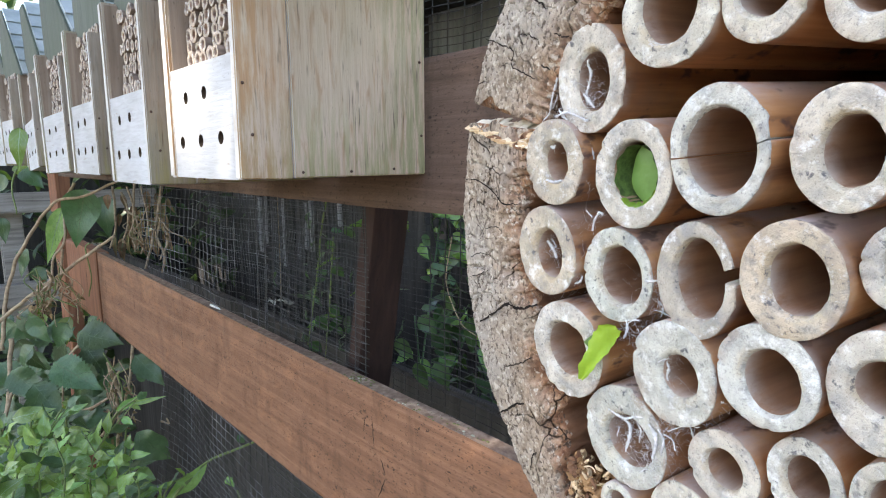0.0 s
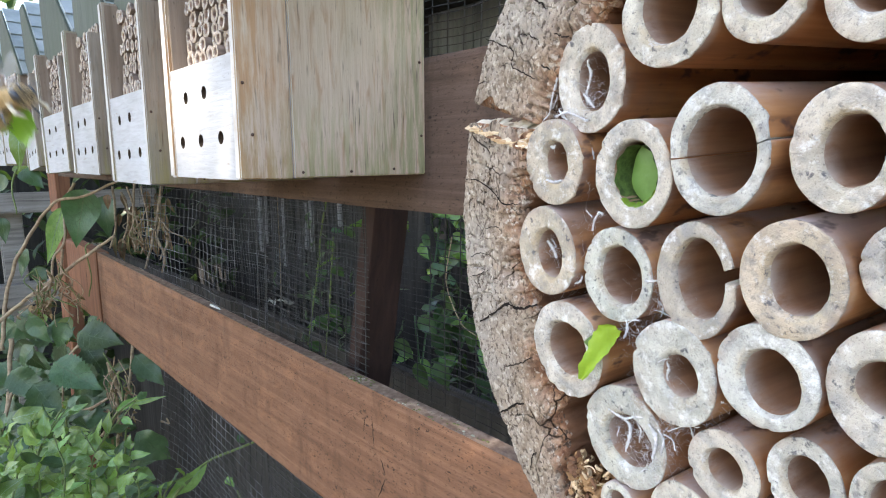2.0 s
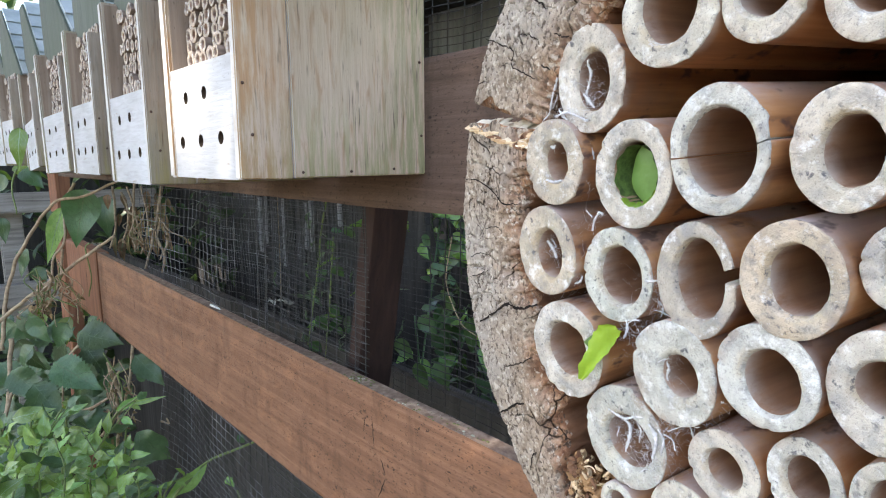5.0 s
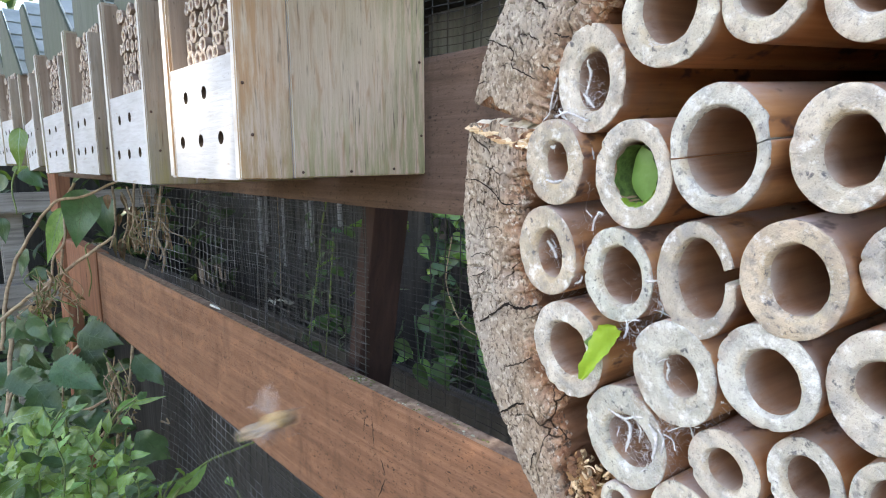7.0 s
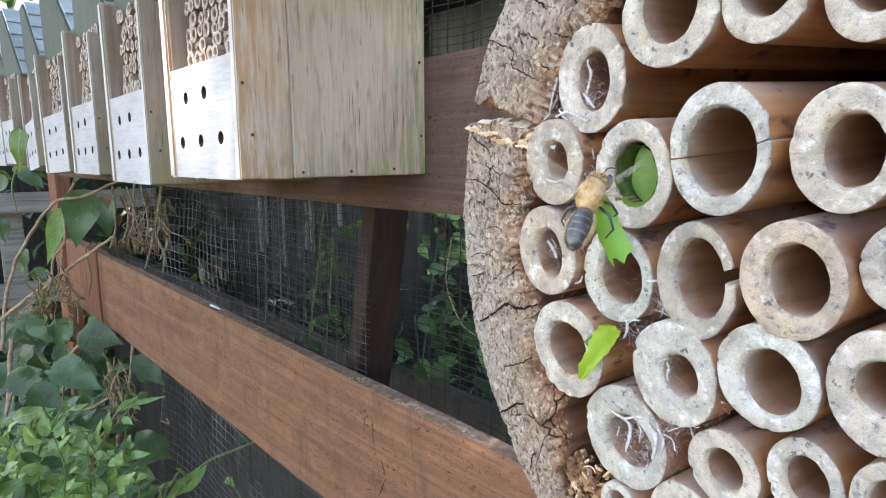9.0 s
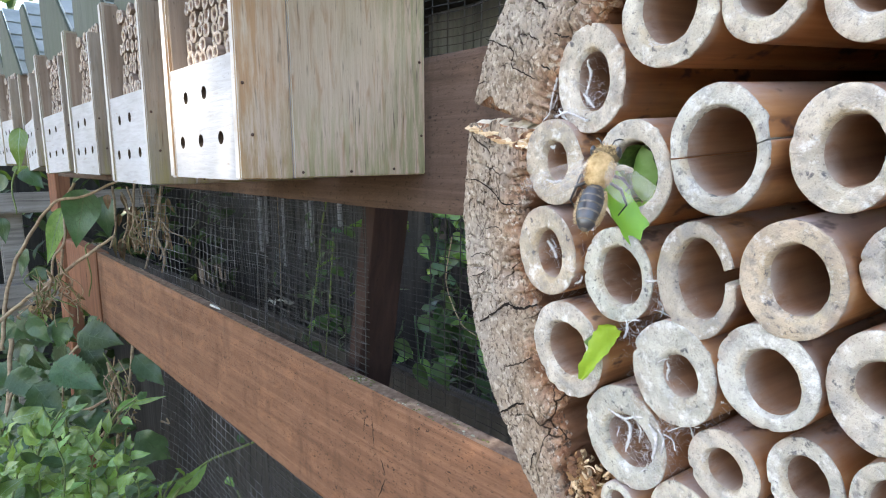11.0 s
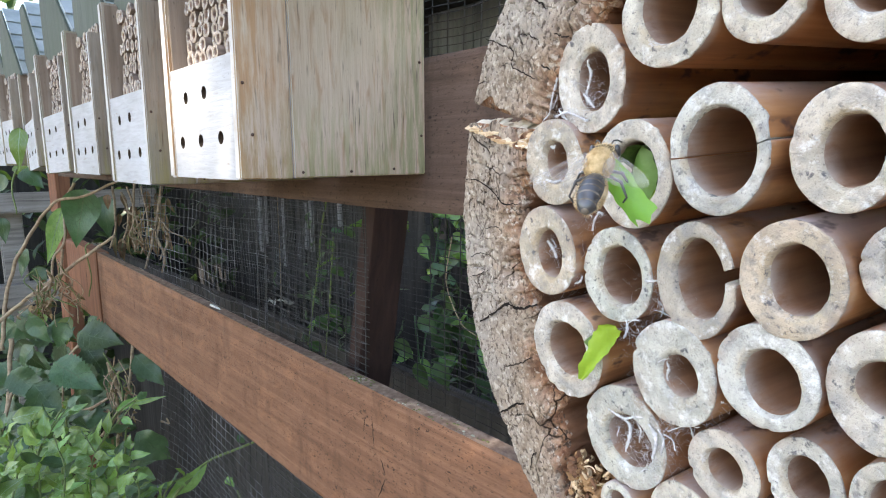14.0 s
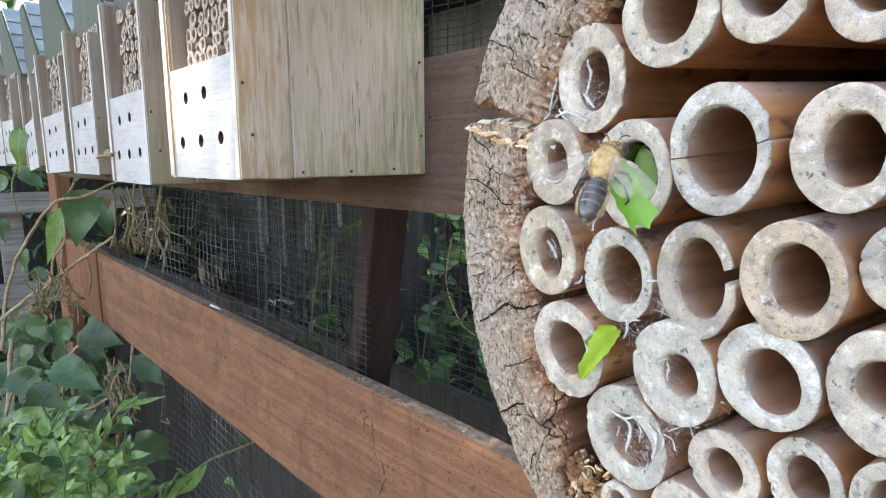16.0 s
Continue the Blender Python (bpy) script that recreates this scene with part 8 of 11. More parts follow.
leaf(shoots, M_LEAF, (-1.3731, 0.1993, 0.6683), (-1.3791, 0.1858, 0.6382), 0.0226, (0.95, -0.25, 0.92), 0, 0.15)
leaf(nettle, M_LEAF, (-1.4786, 0.2855, 0.7397), (-1.4854, 0.2704, 0.7063), 0.0228, (0.78, -0.49, 0.66), 1, 0.15)
leaf(shoots, M_LEAF, (-1.5393, 0.1979, 0.6186), (-1.5293, 0.1970, 0.5671), 0.0281, (0.49, -0.76, 0.92), 0, 0.15)
leaf(shoots, M_LEAF, (-1.5444, 0.1700, 0.5012), (-1.5688, 0.1528, 0.5414), 0.0315, (0.96, -0.32, 0.57), 0, 0.15)
leaf(nettle, M_LEAF, (-1.4140, 0.1326, 0.8781), (-1.4421, 0.1055, 0.8931), 0.0221, (0.88, -0.35, 0.82), 1, 0.15)
leaf(shoots, M_LEAF, (-1.4525, 0.1853, 0.4634), (-1.4016, 0.2396, 0.4587), 0.0335, (0.79, -0.52, 0.50), 0, 0.15)
leaf(shoots, M_LEAF, (-1.4269, 0.1730, 0.5060), (-1.3997, 0.2043, 0.5136), 0.0166, (0.61, -0.77, 0.26), 0, 0.15)
leaf(nettle, M_LEAF, (-1.5138, 0.2506, 0.7853), (-1.4754, 0.3021, 0.8273), 0.0355, (0.74, -0.56, 0.55), 1, 0.15)
leaf(nettle, M_LEAF, (-1.3648, 0.2466, 0.7898), (-1.3828, 0.2161, 0.7426), 0.0321, (0.77, -0.59, 0.31), 1, 0.15)
leaf(nettle, M_LEAF, (-1.6239, 0.1468, 0.6905), (-1.5699, 0.2087, 0.7040), 0.0387, (0.68, -0.55, 0.91), 1, 0.15)
leaf(shoots, M_LEAF, (-1.4034, 0.0993, 0.5242), (-1.3701, 0.1309, 0.5042), 0.0269, (0.35, -0.97, 0.64), 0, 0.15)
leaf(nettle, M_LEAF, (-1.6757, 0.1658, 0.8141), (-1.6379, 0.2013, 0.7894), 0.0250, (0.42, -0.85, 0.81), 1, 0.15)
leaf(nettle, M_LEAF, (-1.4283, 0.1703, 0.8476), (-1.3736, 0.2265, 0.8333), 0.0306, (0.62, -0.60, 0.94), 1, 0.15)
leaf(nettle, M_LEAF, (-1.4127, 0.1865, 0.8193), (-1.4501, 0.1530, 0.8506), 0.0301, (0.70, -0.54, 0.82), 1, 0.15)
leaf(nettle, M_LEAF, (-1.4109, 0.1981, 0.8168), (-1.3919, 0.2279, 0.8562), 0.0289, (0.92, -0.32, 0.76), 1, 0.15)
leaf(shoots, M_LEAF, (-1.2603, 0.2521, 0.5110), (-1.2707, 0.2333, 0.4785), 0.0206, (0.62, -0.69, 0.59), 0, 0.15)
leaf(nettle, M_LEAF, (-1.3104, 0.2641, 0.7611), (-1.3631, 0.2093, 0.7721), 0.0337, (0.77, -0.57, 0.41), 1, 0.15)
leaf(shoots, M_LEAF, (-1.5660, 0.0758, 0.4677), (-1.5971, 0.0341, 0.4335), 0.0288, (0.54, -0.72, 0.82), 0, 0.15)
leaf(shoots, M_LEAF, (-1.5339, 0.1169, 0.4901), (-1.5486, 0.0941, 0.4605), 0.0186, (0.68, -0.57, 0.80), 0, 0.15)
leaf(shoots, M_LEAF, (-1.4347, 0.0970, 0.5280), (-1.4388, 0.1064, 0.5882), 0.0361, (0.81, -0.41, 0.88), 0, 0.15)
leaf(nettle, M_LEAF, (-1.5373, 0.1658, 0.7786), (-1.5000, 0.1963, 0.7344), 0.0314, (0.67, -0.69, 0.32), 1, 0.15)
leaf(nettle, M_LEAF, (-1.5363, 0.1840, 0.7131), (-1.5792, 0.1278, 0.6717), 0.0447, (0.93, -0.28, 0.89), 1, 0.15)
leaf(shoots, M_LEAF, (-1.3718, 0.3110, 0.5447), (-1.4066, 0.2763, 0.5580), 0.0199, (0.38, -1.01, 0.31), 0, 0.15)
leaf(shoots, M_LEAF, (-1.4568, 0.1311, 0.6564), (-1.4162, 0.1776, 0.6669), 0.0243, (0.45, -0.91, 0.41), 0, 0.15)
leaf(shoots, M_LEAF, (-1.6700, 0.1196, 0.5797), (-1.6262, 0.1582, 0.5405), 0.0401, (0.34, -0.95, 0.75), 0, 0.15)
leaf(nettle, M_LEAF, (-1.2815, 0.2227, 0.7439), (-1.2837, 0.2112, 0.7039), 0.0230, (0.82, -0.42, 0.81), 1, 0.15)
leaf(shoots, M_LEAF, (-1.3532, 0.2001, 0.5695), (-1.3926, 0.1484, 0.5308), 0.0330, (0.89, -0.45, 0.32), 0, 0.15)
leaf(shoots, M_LEAF, (-1.5241, 0.1179, 0.6503), (-1.5752, 0.0658, 0.6657), 0.0288, (0.80, -0.50, 0.55), 0, 0.15)
leaf(shoots, M_LEAF, (-1.4926, 0.1450, 0.6638), (-1.4840, 0.1618, 0.6960), 0.0238, (0.77, -0.50, 0.67), 0, 0.15)
leaf(shoots, M_LEAF, (-1.4537, 0.3142, 0.5192), (-1.4859, 0.2771, 0.5103), 0.0245, (0.70, -0.57, 0.68), 0, 0.15)
leaf(shoots, M_LEAF, (-1.6370, 0.1443, 0.5128), (-1.6745, 0.0952, 0.4769), 0.0400, (0.42, -0.93, 0.50), 0, 0.15)
leaf(shoots, M_LEAF, (-1.5382, 0.2773, 0.6313), (-1.5630, 0.2575, 0.6625), 0.0236, (0.47, -0.86, 0.54), 1, 0.15)
leaf(shoots, M_LEAF, (-1.3599, 0.2925, 0.6894), (-1.3265, 0.3241, 0.6684), 0.0260, (0.63, -0.72, 0.40), 1, 0.15)
leaf(nettle, M_LEAF, (-1.7406, 0.1105, 0.8231), (-1.7505, 0.1101, 0.8683), 0.0244, (0.56, -0.79, 0.38), 1, 0.15)
leaf(nettle, M_LEAF, (-1.6087, 0.2222, 0.8258), (-1.5668, 0.2574, 0.7809), 0.0411, (0.72, -0.63, 0.36), 1, 0.15)
leaf(shoots, M_LEAF, (-1.4117, 0.3321, 0.6463), (-1.4655, 0.2723, 0.6407), 0.0360, (0.50, -0.79, 0.70), 1, 0.15)
leaf(nettle, M_LEAF, (-1.5679, 0.1774, 0.7222), (-1.5493, 0.2032, 0.7464), 0.0171, (0.35, -0.92, 0.83), 1, 0.15)
leaf(nettle, M_LEAF, (-1.3731, 0.2721, 0.8097), (-1.3970, 0.2368, 0.7698), 0.0327, (0.88, -0.36, 0.79), 1, 0.15)
leaf(shoots, M_LEAF, (-1.6156, 0.0968, 0.5362), (-1.5743, 0.1482, 0.5645), 0.0376, (0.41, -0.84, 0.88), 0, 0.15)
leaf(nettle, M_LEAF, (-1.6460, 0.1226, 0.7718), (-1.5905, 0.1862, 0.7856), 0.0351, (0.65, -0.68, 0.44), 1, 0.15)
leaf(nettle, M_LEAF, (-1.6382, 0.1905, 0.6806), (-1.5980, 0.2419, 0.7141), 0.0372, (0.48, -0.77, 0.85), 1, 0.15)
leaf(shoots, M_LEAF, (-1.5879, 0.1147, 0.6525), (-1.6231, 0.0785, 0.6613), 0.0199, (0.71, -0.62, 0.45), 1, 0.15)
leaf(shoots, M_LEAF, (-1.4314, 0.1357, 0.6353), (-1.4406, 0.1366, 0.6825), 0.0317, (0.73, -0.61, 0.41), 0, 0.15)
leaf(nettle, M_LEAF, (-1.3283, 0.1913, 0.7527), (-1.3540, 0.1695, 0.7796), 0.0188, (0.74, -0.51, 0.78), 1, 0.15)
leaf(nettle, M_LEAF, (-1.6103, 0.1819, 0.8057), (-1.6650, 0.1246, 0.8152), 0.0392, (0.66, -0.67, 0.48), 1, 0.15)
leaf(nettle, M_LEAF, (-1.4384, 0.2038, 0.8205), (-1.4344, 0.2012, 0.7904), 0.0159, (0.99, -0.27, 0.62), 1, 0.15)
leaf(shoots, M_LEAF, (-1.5190, 0.0717, 0.4804), (-1.5582, 0.0269, 0.4711), 0.0291, (0.63, -0.74, 0.31), 0, 0.15)
leaf(shoots, M_LEAF, (-1.3459, 0.2894, 0.5128), (-1.3417, 0.3038, 0.5556), 0.0308, (0.66, -0.56, 0.91), 0, 0.15)
leaf(shoots, M_LEAF, (-1.5232, 0.1246, 0.6319), (-1.5532, 0.1058, 0.6918), 0.0385, (0.53, -0.72, 0.84), 0, 0.15)
leaf(shoots, M_LEAF, (-1.4481, 0.2746, 0.4303), (-1.4748, 0.2538, 0.4665), 0.0226, (0.38, -1.02, 0.26), 0, 0.15)
leaf(shoots, M_LEAF, (-1.5440, 0.1834, 0.4924), (-1.5024, 0.2165, 0.4401), 0.0415, (0.41, -0.90, 0.66), 0, 0.15)
leaf(shoots, M_LEAF, (-1.5176, 0.1919, 0.6159), (-1.5356, 0.1644, 0.5813), 0.0221, (0.43, -0.96, 0.29), 0, 0.15)
leaf(nettle, M_LEAF, (-1.5503, 0.1213, 0.7076), (-1.5848, 0.0782, 0.6835), 0.0253, (0.91, -0.43, 0.34), 1, 0.15)
leaf(shoots, M_LEAF, (-1.4418, 0.2398, 0.6218), (-1.4704, 0.2079, 0.6188), 0.0180, (0.59, -0.74, 0.51), 0, 0.15)
leaf(shoots, M_LEAF, (-1.4745, 0.1253, 0.6598), (-1.5014, 0.1055, 0.7012), 0.0287, (0.75, -0.51, 0.73), 0, 0.15)
leaf(shoots, M_LEAF, (-1.2277, 0.2706, 0.5144), (-1.1925, 0.3161, 0.5457), 0.0365, (0.79, -0.56, 0.33), 0, 0.15)
leaf(nettle, M_LEAF, (-1.3705, 0.1677, 0.8957), (-1.4024, 0.1352, 0.9054), 0.0219, (0.84, -0.42, 0.70), 1, 0.15)
leaf(shoots, M_LEAF, (-1.4556, 0.2669, 0.5275), (-1.3961, 0.3346, 0.5401), 0.0426, (0.44, -0.86, 0.67), 0, 0.15)
leaf(shoots, M_LEAF, (-1.5180, 0.2556, 0.6234), (-1.5090, 0.2507, 0.5600), 0.0437, (0.89, -0.41, 0.54), 0, 0.15)
leaf(shoots, M_LEAF, (-1.6044, 0.1478, 0.5903), (-1.5940, 0.1680, 0.6290), 0.0297, (0.81, -0.46, 0.68), 0, 0.15)
leaf(nettle, M_LEAF, (-1.6584, 0.1067, 0.8282), (-1.6671, 0.1098, 0.8831), 0.0325, (0.61, -0.71, 0.51), 1, 0.15)
leaf(shoots, M_LEAF, (-1.4570, 0.0723, 0.5456), (-1.4043, 0.1275, 0.5361), 0.0368, (0.85, -0.35, 0.93), 0, 0.15)
leaf(nettle, M_LEAF, (-1.3619, 0.2222, 0.7512), (-1.3980, 0.1752, 0.7179), 0.0275, (0.33, -0.97, 0.75), 1, 0.15)
leaf(shoots, M_LEAF, (-1.4441, 0.3257, 0.4852), (-1.4136, 0.3610, 0.4945), 0.0225, (0.77, -0.55, 0.49), 0, 0.15)
leaf(shoots, M_LEAF, (-1.3588, 0.2733, 0.6472), (-1.4192, 0.2082, 0.6497), 0.0427, (0.80, -0.48, 0.64), 0, 0.15)
leaf(shoots, M_LEAF, (-1.2989, 0.2295, 0.6164), (-1.2583, 0.2803, 0.6450), 0.0379, (0.80, -0.53, 0.43), 0, 0.15)
leaf(nettle, M_LEAF, (-1.4027, 0.3420, 0.7482), (-1.4442, 0.2926, 0.7297), 0.0267, (0.93, -0.38, 0.46), 1, 0.15)
leaf(shoots, M_LEAF, (-1.3739, 0.3054, 0.4778), (-1.3315, 0.3467, 0.4571), 0.0293, (1.00, -0.31, 0.41), 0, 0.15)
leaf(nettle, M_LEAF, (-1.4868, 0.1824, 0.7023), (-1.5456, 0.1175, 0.6982), 0.0334, (1.02, -0.30, 0.39), 1, 0.15)
leaf(shoots, M_LEAF, (-1.4711, 0.1819, 0.4562), (-1.5142, 0.1422, 0.4876), 0.0304, (0.33, -0.93, 0.87), 0, 0.15)
leaf(shoots, M_LEAF, (-1.6215, 0.0721, 0.5207), (-1.6652, 0.0318, 0.5518), 0.0293, (0.54, -0.73, 0.78), 0, 0.15)
leaf(nettle, M_LEAF, (-1.2807, 0.3179, 0.7409), (-1.2780, 0.3281, 0.7726), 0.0210, (0.73, -0.64, 0.30), 1, 0.15)
leaf(shoots, M_LEAF, (-1.4981, 0.1154, 0.6355), (-1.4526, 0.1702, 0.6583), 0.0290, (0.91, -0.44, 0.29), 0, 0.15)
leaf(nettle, M_LEAF, (-1.3736, 0.2789, 0.6995), (-1.3876, 0.2777, 0.7604), 0.0354, (0.63, -0.74, 0.31), 1, 0.15)
leaf(nettle, M_LEAF, (-1.5608, 0.2140, 0.6593), (-1.6113, 0.1545, 0.6396), 0.0403, (0.90, -0.33, 0.83), 1, 0.15)
leaf(nettle, M_LEAF, (-1.5159, 0.2149, 0.7866), (-1.4908, 0.2300, 0.7340), 0.0398, (0.79, -0.51, 0.53), 1, 0.15)
leaf(shoots, M_LEAF, (-1.6192, 0.1424, 0.4827), (-1.5596, 0.1985, 0.4449), 0.0425, (0.70, -0.67, 0.29), 0, 0.15)
leaf(nettle, M_LEAF, (-1.5618, 0.1739, 0.7195), (-1.5900, 0.1495, 0.7466), 0.0195, (0.94, -0.28, 0.85), 1, 0.15)
leaf(nettle, M_LEAF, (-1.5023, 0.2042, 0.8851), (-1.5196, 0.1730, 0.8315), 0.0360, (0.64, -0.70, 0.42), 1, 0.15)
leaf(nettle, M_LEAF, (-1.3093, 0.2742, 0.7260), (-1.3352, 0.2438, 0.7160), 0.0162, (0.39, -0.93, 0.63), 1, 0.15)
leaf(nettle, M_LEAF, (-1.5919, 0.1903, 0.7842), (-1.5812, 0.2117, 0.8263), 0.0257, (0.68, -0.55, 0.88), 1, 0.15)
leaf(shoots, M_LEAF, (-1.5413, 0.1646, 0.6300), (-1.4831, 0.2205, 0.5976), 0.0364, (0.98, -0.28, 0.62), 0, 0.15)
leaf(shoots, M_LEAF, (-1.4581, 0.2670, 0.6223), (-1.4742, 0.2421, 0.5902), 0.0206, (0.47, -0.78, 0.90), 0, 0.15)
leaf(shoots, M_LEAF, (-1.5618, 0.2364, 0.6479), (-1.4965, 0.3058, 0.6405), 0.0426, (0.70, -0.62, 0.45), 1, 0.15)
leaf(nettle, M_LEAF, (-1.4508, 0.1911, 0.8896), (-1.4631, 0.1914, 0.9488), 0.0412, (0.43, -0.86, 0.74), 1, 0.15)
leaf(shoots, M_LEAF, (-1.2552, 0.2847, 0.5847), (-1.3100, 0.2310, 0.6100), 0.0305, (0.91, -0.31, 0.85), 0, 0.15)
leaf(shoots, M_LEAF, (-1.3762, 0.1387, 0.6527), (-1.4151, 0.0938, 0.6415), 0.0281, (0.38, -0.91, 0.74), 0, 0.15)
leaf(shoots, M_LEAF, (-1.2115, 0.2736, 0.5624), (-1.1840, 0.3018, 0.5550), 0.0185, (0.61, -0.76, 0.30), 0, 0.15)
leaf(shoots, M_LEAF, (-1.3765, 0.2515, 0.6906), (-1.3946, 0.2234, 0.6546), 0.0293, (0.47, -0.79, 0.83), 1, 0.15)
leaf(shoots, M_LEAF, (-1.4678, 0.1033, 0.6567), (-1.4493, 0.1317, 0.6925), 0.0274, (0.74, -0.60, 0.39), 0, 0.15)
def sprig(pts, pairs, size, seed):
    """A leafy shoot: a bending stem with oval leaves in twos, smaller towards the tip."""
    rnd = random.Random(seed)
    path = curve_pts(pts, 10, 0.002)
    bm = bmesh.new()
    sweep(bm, path, [0.0017 - 0.0009 * i / len(path) for i in range(len(path))], 6)
    part("stem", bm, M_STEM, shoots)
    for k in range(pairs):
        f = 0.12 + 0.86 * k / (pairs - 1)
        i = min(len(path) - 2, int(f * (len(path) - 1)))
        p, d = Vector(path[i]), (Vector(path[i + 1]) - Vector(path[i])).normalized()
        out = d.cross(Vector((rnd.gauss(0, 1), rnd.gauss(0, 1), rnd.gauss(0, 0.4)))).normalized()
        for s in (-1, 1):
            L = size * (1.1 - 0.55 * f) * rnd.uniform(0.75, 1.15)
            way = (out * s * (1.0 - 0.35 * f) + d * rnd.uniform(0.2, 0.8) + Vector((0, 0, rnd.gauss(0.0, 0.25)))).normalized()
            leaf(shoots, M_LEAFB if rnd.random() < 0.75 else M_LEAF, p, p + way * L, L * rnd.uniform(0.38, 0.5), (rnd.gauss(0.4, 0.3), rnd.gauss(-0.5, 0.3), 0.8), 0, 0.2)


sprig(((-0.867, 0.087, 0.752), (-0.897, 0.094, 0.817), (-0.912, 0.138, 0.869)), 7, 0.050, 1055)
sprig(((-0.870, 0.139, 0.728), (-0.899, 0.159, 0.792), (-0.911, 0.227, 0.855)), 7, 0.045, 1158)
sprig(((-0.911, 0.058, 0.744), (-0.930, 0.071, 0.788), (-0.952, 0.066, 0.839)), 7, 0.045, 1040)
sprig(((-0.835, 0.104, 0.760), (-0.852, 0.113, 0.796), (-0.874, 0.109, 0.844)), 6, 0.045, 1060)
sprig(((-0.797, 0.162, 0.748), (-0.815, 0.165, 0.783), (-0.830, 0.169, 0.816)), 5, 0.040, 1145)
sprig(((-0.866, 0.153, 0.724), (-0.880, 0.166, 0.755), (-0.911, 0.150, 0.817)), 7, 0.045, 1180)
sprig(((-0.808, 0.181, 0.735), (-0.818, 0.189, 0.755), (-0.834, 0.185, 0.784)), 5, 0.042, 1190)
sprig(((-0.852, 0.038, 0.781), (-0.864, 0.048, 0.809), (-0.873, 0.074, 0.833)), 6, 0.050, 940)
sprig(((-0.815, 0.210, 0.718), (-0.825, 0.230, 0.744), (-0.823, 0.254, 0.753)), 4, 0.040, 1250)

# stems and scraps close behind the mesh
stem(weeds, M_STEM, [(-0.5423, 0.3300, 1.1591), (-0.5569, 0.3300, 1.1151), (-0.5703, 0.3300, 1.0623), (-0.5954, 0.3300, 0.9835)], 0.00099)
stem(weeds, M_STEM, [(-0.5798, 0.3600, 1.1100), (-0.5903, 0.3600, 1.0410), (-0.6091, 0.3600, 0.9516)], 0.00088)
stem(weeds, M_DRY, [(-0.3478, 0.3300, 1.1352), (-0.3549, 0.3300, 1.0957), (-0.3378, 0.3300, 1.0646), (-0.3148, 0.3300, 1.0552)], 0.00043)
leaf(weeds, M_LEAF, (-0.6886, 0.3820, 0.9560), (-0.7661, 0.4020, 0.9423), 0.0108, (0.80, -0.55, 0.31), 0, 0.2)
leaf(weeds, M_LEAF, (-0.7343, 0.4118, 0.9362), (-0.7347, 0.4318, 0.9116), 0.0182, (0.83, -0.54, 0.26), 0, 0.2)
leaf(weeds, M_LEAF, (-0.6887, 0.3961, 1.0184), (-0.7517, 0.4161, 1.0171), 0.0108, (0.86, -0.45, 0.49), 0, 0.2)
leaf(weeds, M_LEAF, (-0.6761, 0.3912, 1.0368), (-0.6800, 0.4112, 1.0427), 0.0106, (0.44, -0.93, 0.34), 0, 0.2)
leaf(weeds, M_LEAF, (-0.7047, 0.4291, 0.9937), (-0.7075, 0.4491, 0.9727), 0.0145, (0.97, -0.39, 0.21), 0, 0.2)
leaf(weeds, M_LEAF, (-0.5848, 0.3515, 1.1037), (-0.5867, 0.3715, 1.0947), 0.0105, (0.62, -0.76, 0.27), 0, 0.2)
leaf(weeds, M_LEAF, (-0.6125, 0.3677, 1.0888), (-0.6860, 0.3877, 1.0590), 0.0096, (0.50, -0.88, 0.31), 0, 0.2)
leaf(weeds, M_LEAF, (-0.6482, 0.4011, 1.0623), (-0.6507, 0.4211, 1.0402), 0.0148, (0.66, -0.70, 0.31), 0, 0.2)
leaf(weeds, M_LEAF, (-0.6503, 0.3625, 1.0082), (-0.7110, 0.3825, 0.9767), 0.0101, (0.78, -0.55, 0.41), 0, 0.2)
leaf(weeds, M_LEAF, (-0.6150, 0.3540, 1.0094), (-0.6166, 0.3740, 0.9833), 0.0152, (0.80, -0.51, 0.51), 0, 0.2)
leaf(weeds, M_LEAF, (-0.5138, 0.3973, 0.9945), (-0.5028, 0.4173, 0.9653), 0.0169, (0.43, -0.86, 0.75), 0, 0.2)
leaf(weeds, M_LEAF, (-0.4843, 0.4069, 1.0255), (-0.4689, 0.4269, 0.9984), 0.0190, (0.56, -0.73, 0.67), 0, 0.2)
leaf(weeds, M_LEAF, (-0.4263, 0.3801, 0.9945), (-0.4223, 0.4001, 0.9533), 0.0174, (0.66, -0.66, 0.52), 0, 0.2)
leaf(weeds, M_LEAF, (-0.5064, 0.4436, 1.0689), (-0.4888, 0.4636, 1.0754), 0.0160, (0.79, -0.46, 0.73), 0, 0.2)
leaf(weeds, M_LEAF, (-0.4391, 0.4421, 1.0278), (-0.4515, 0.4621, 0.9676), 0.0162, (0.68, -0.62, 0.59), 0, 0.2)
leaf(weeds, M_LEAF, (-0.4793, 0.4545, 1.0445), (-0.5107, 0.4745, 1.0001), 0.0145, (0.54, -0.79, 0.50), 0, 0.2)
leaf(weeds, M_LEAF, (-0.4523, 0.3850, 1.1199), (-0.4530, 0.4050, 1.1059), 0.0128, (0.69, -0.59, 0.70), 0, 0.2)
leaf(weeds, M_LEAF, (-0.4883, 0.4053, 0.9720), (-0.4873, 0.4253, 0.9259), 0.0154, (0.71, -0.68, 0.20), 0, 0.2)
leaf(weeds, M_LEAF, (-0.5170, 0.3560, 1.1103), (-0.5305, 0.3760, 1.0811), 0.0085, (0.77, -0.58, 0.36), 0, 0.2)
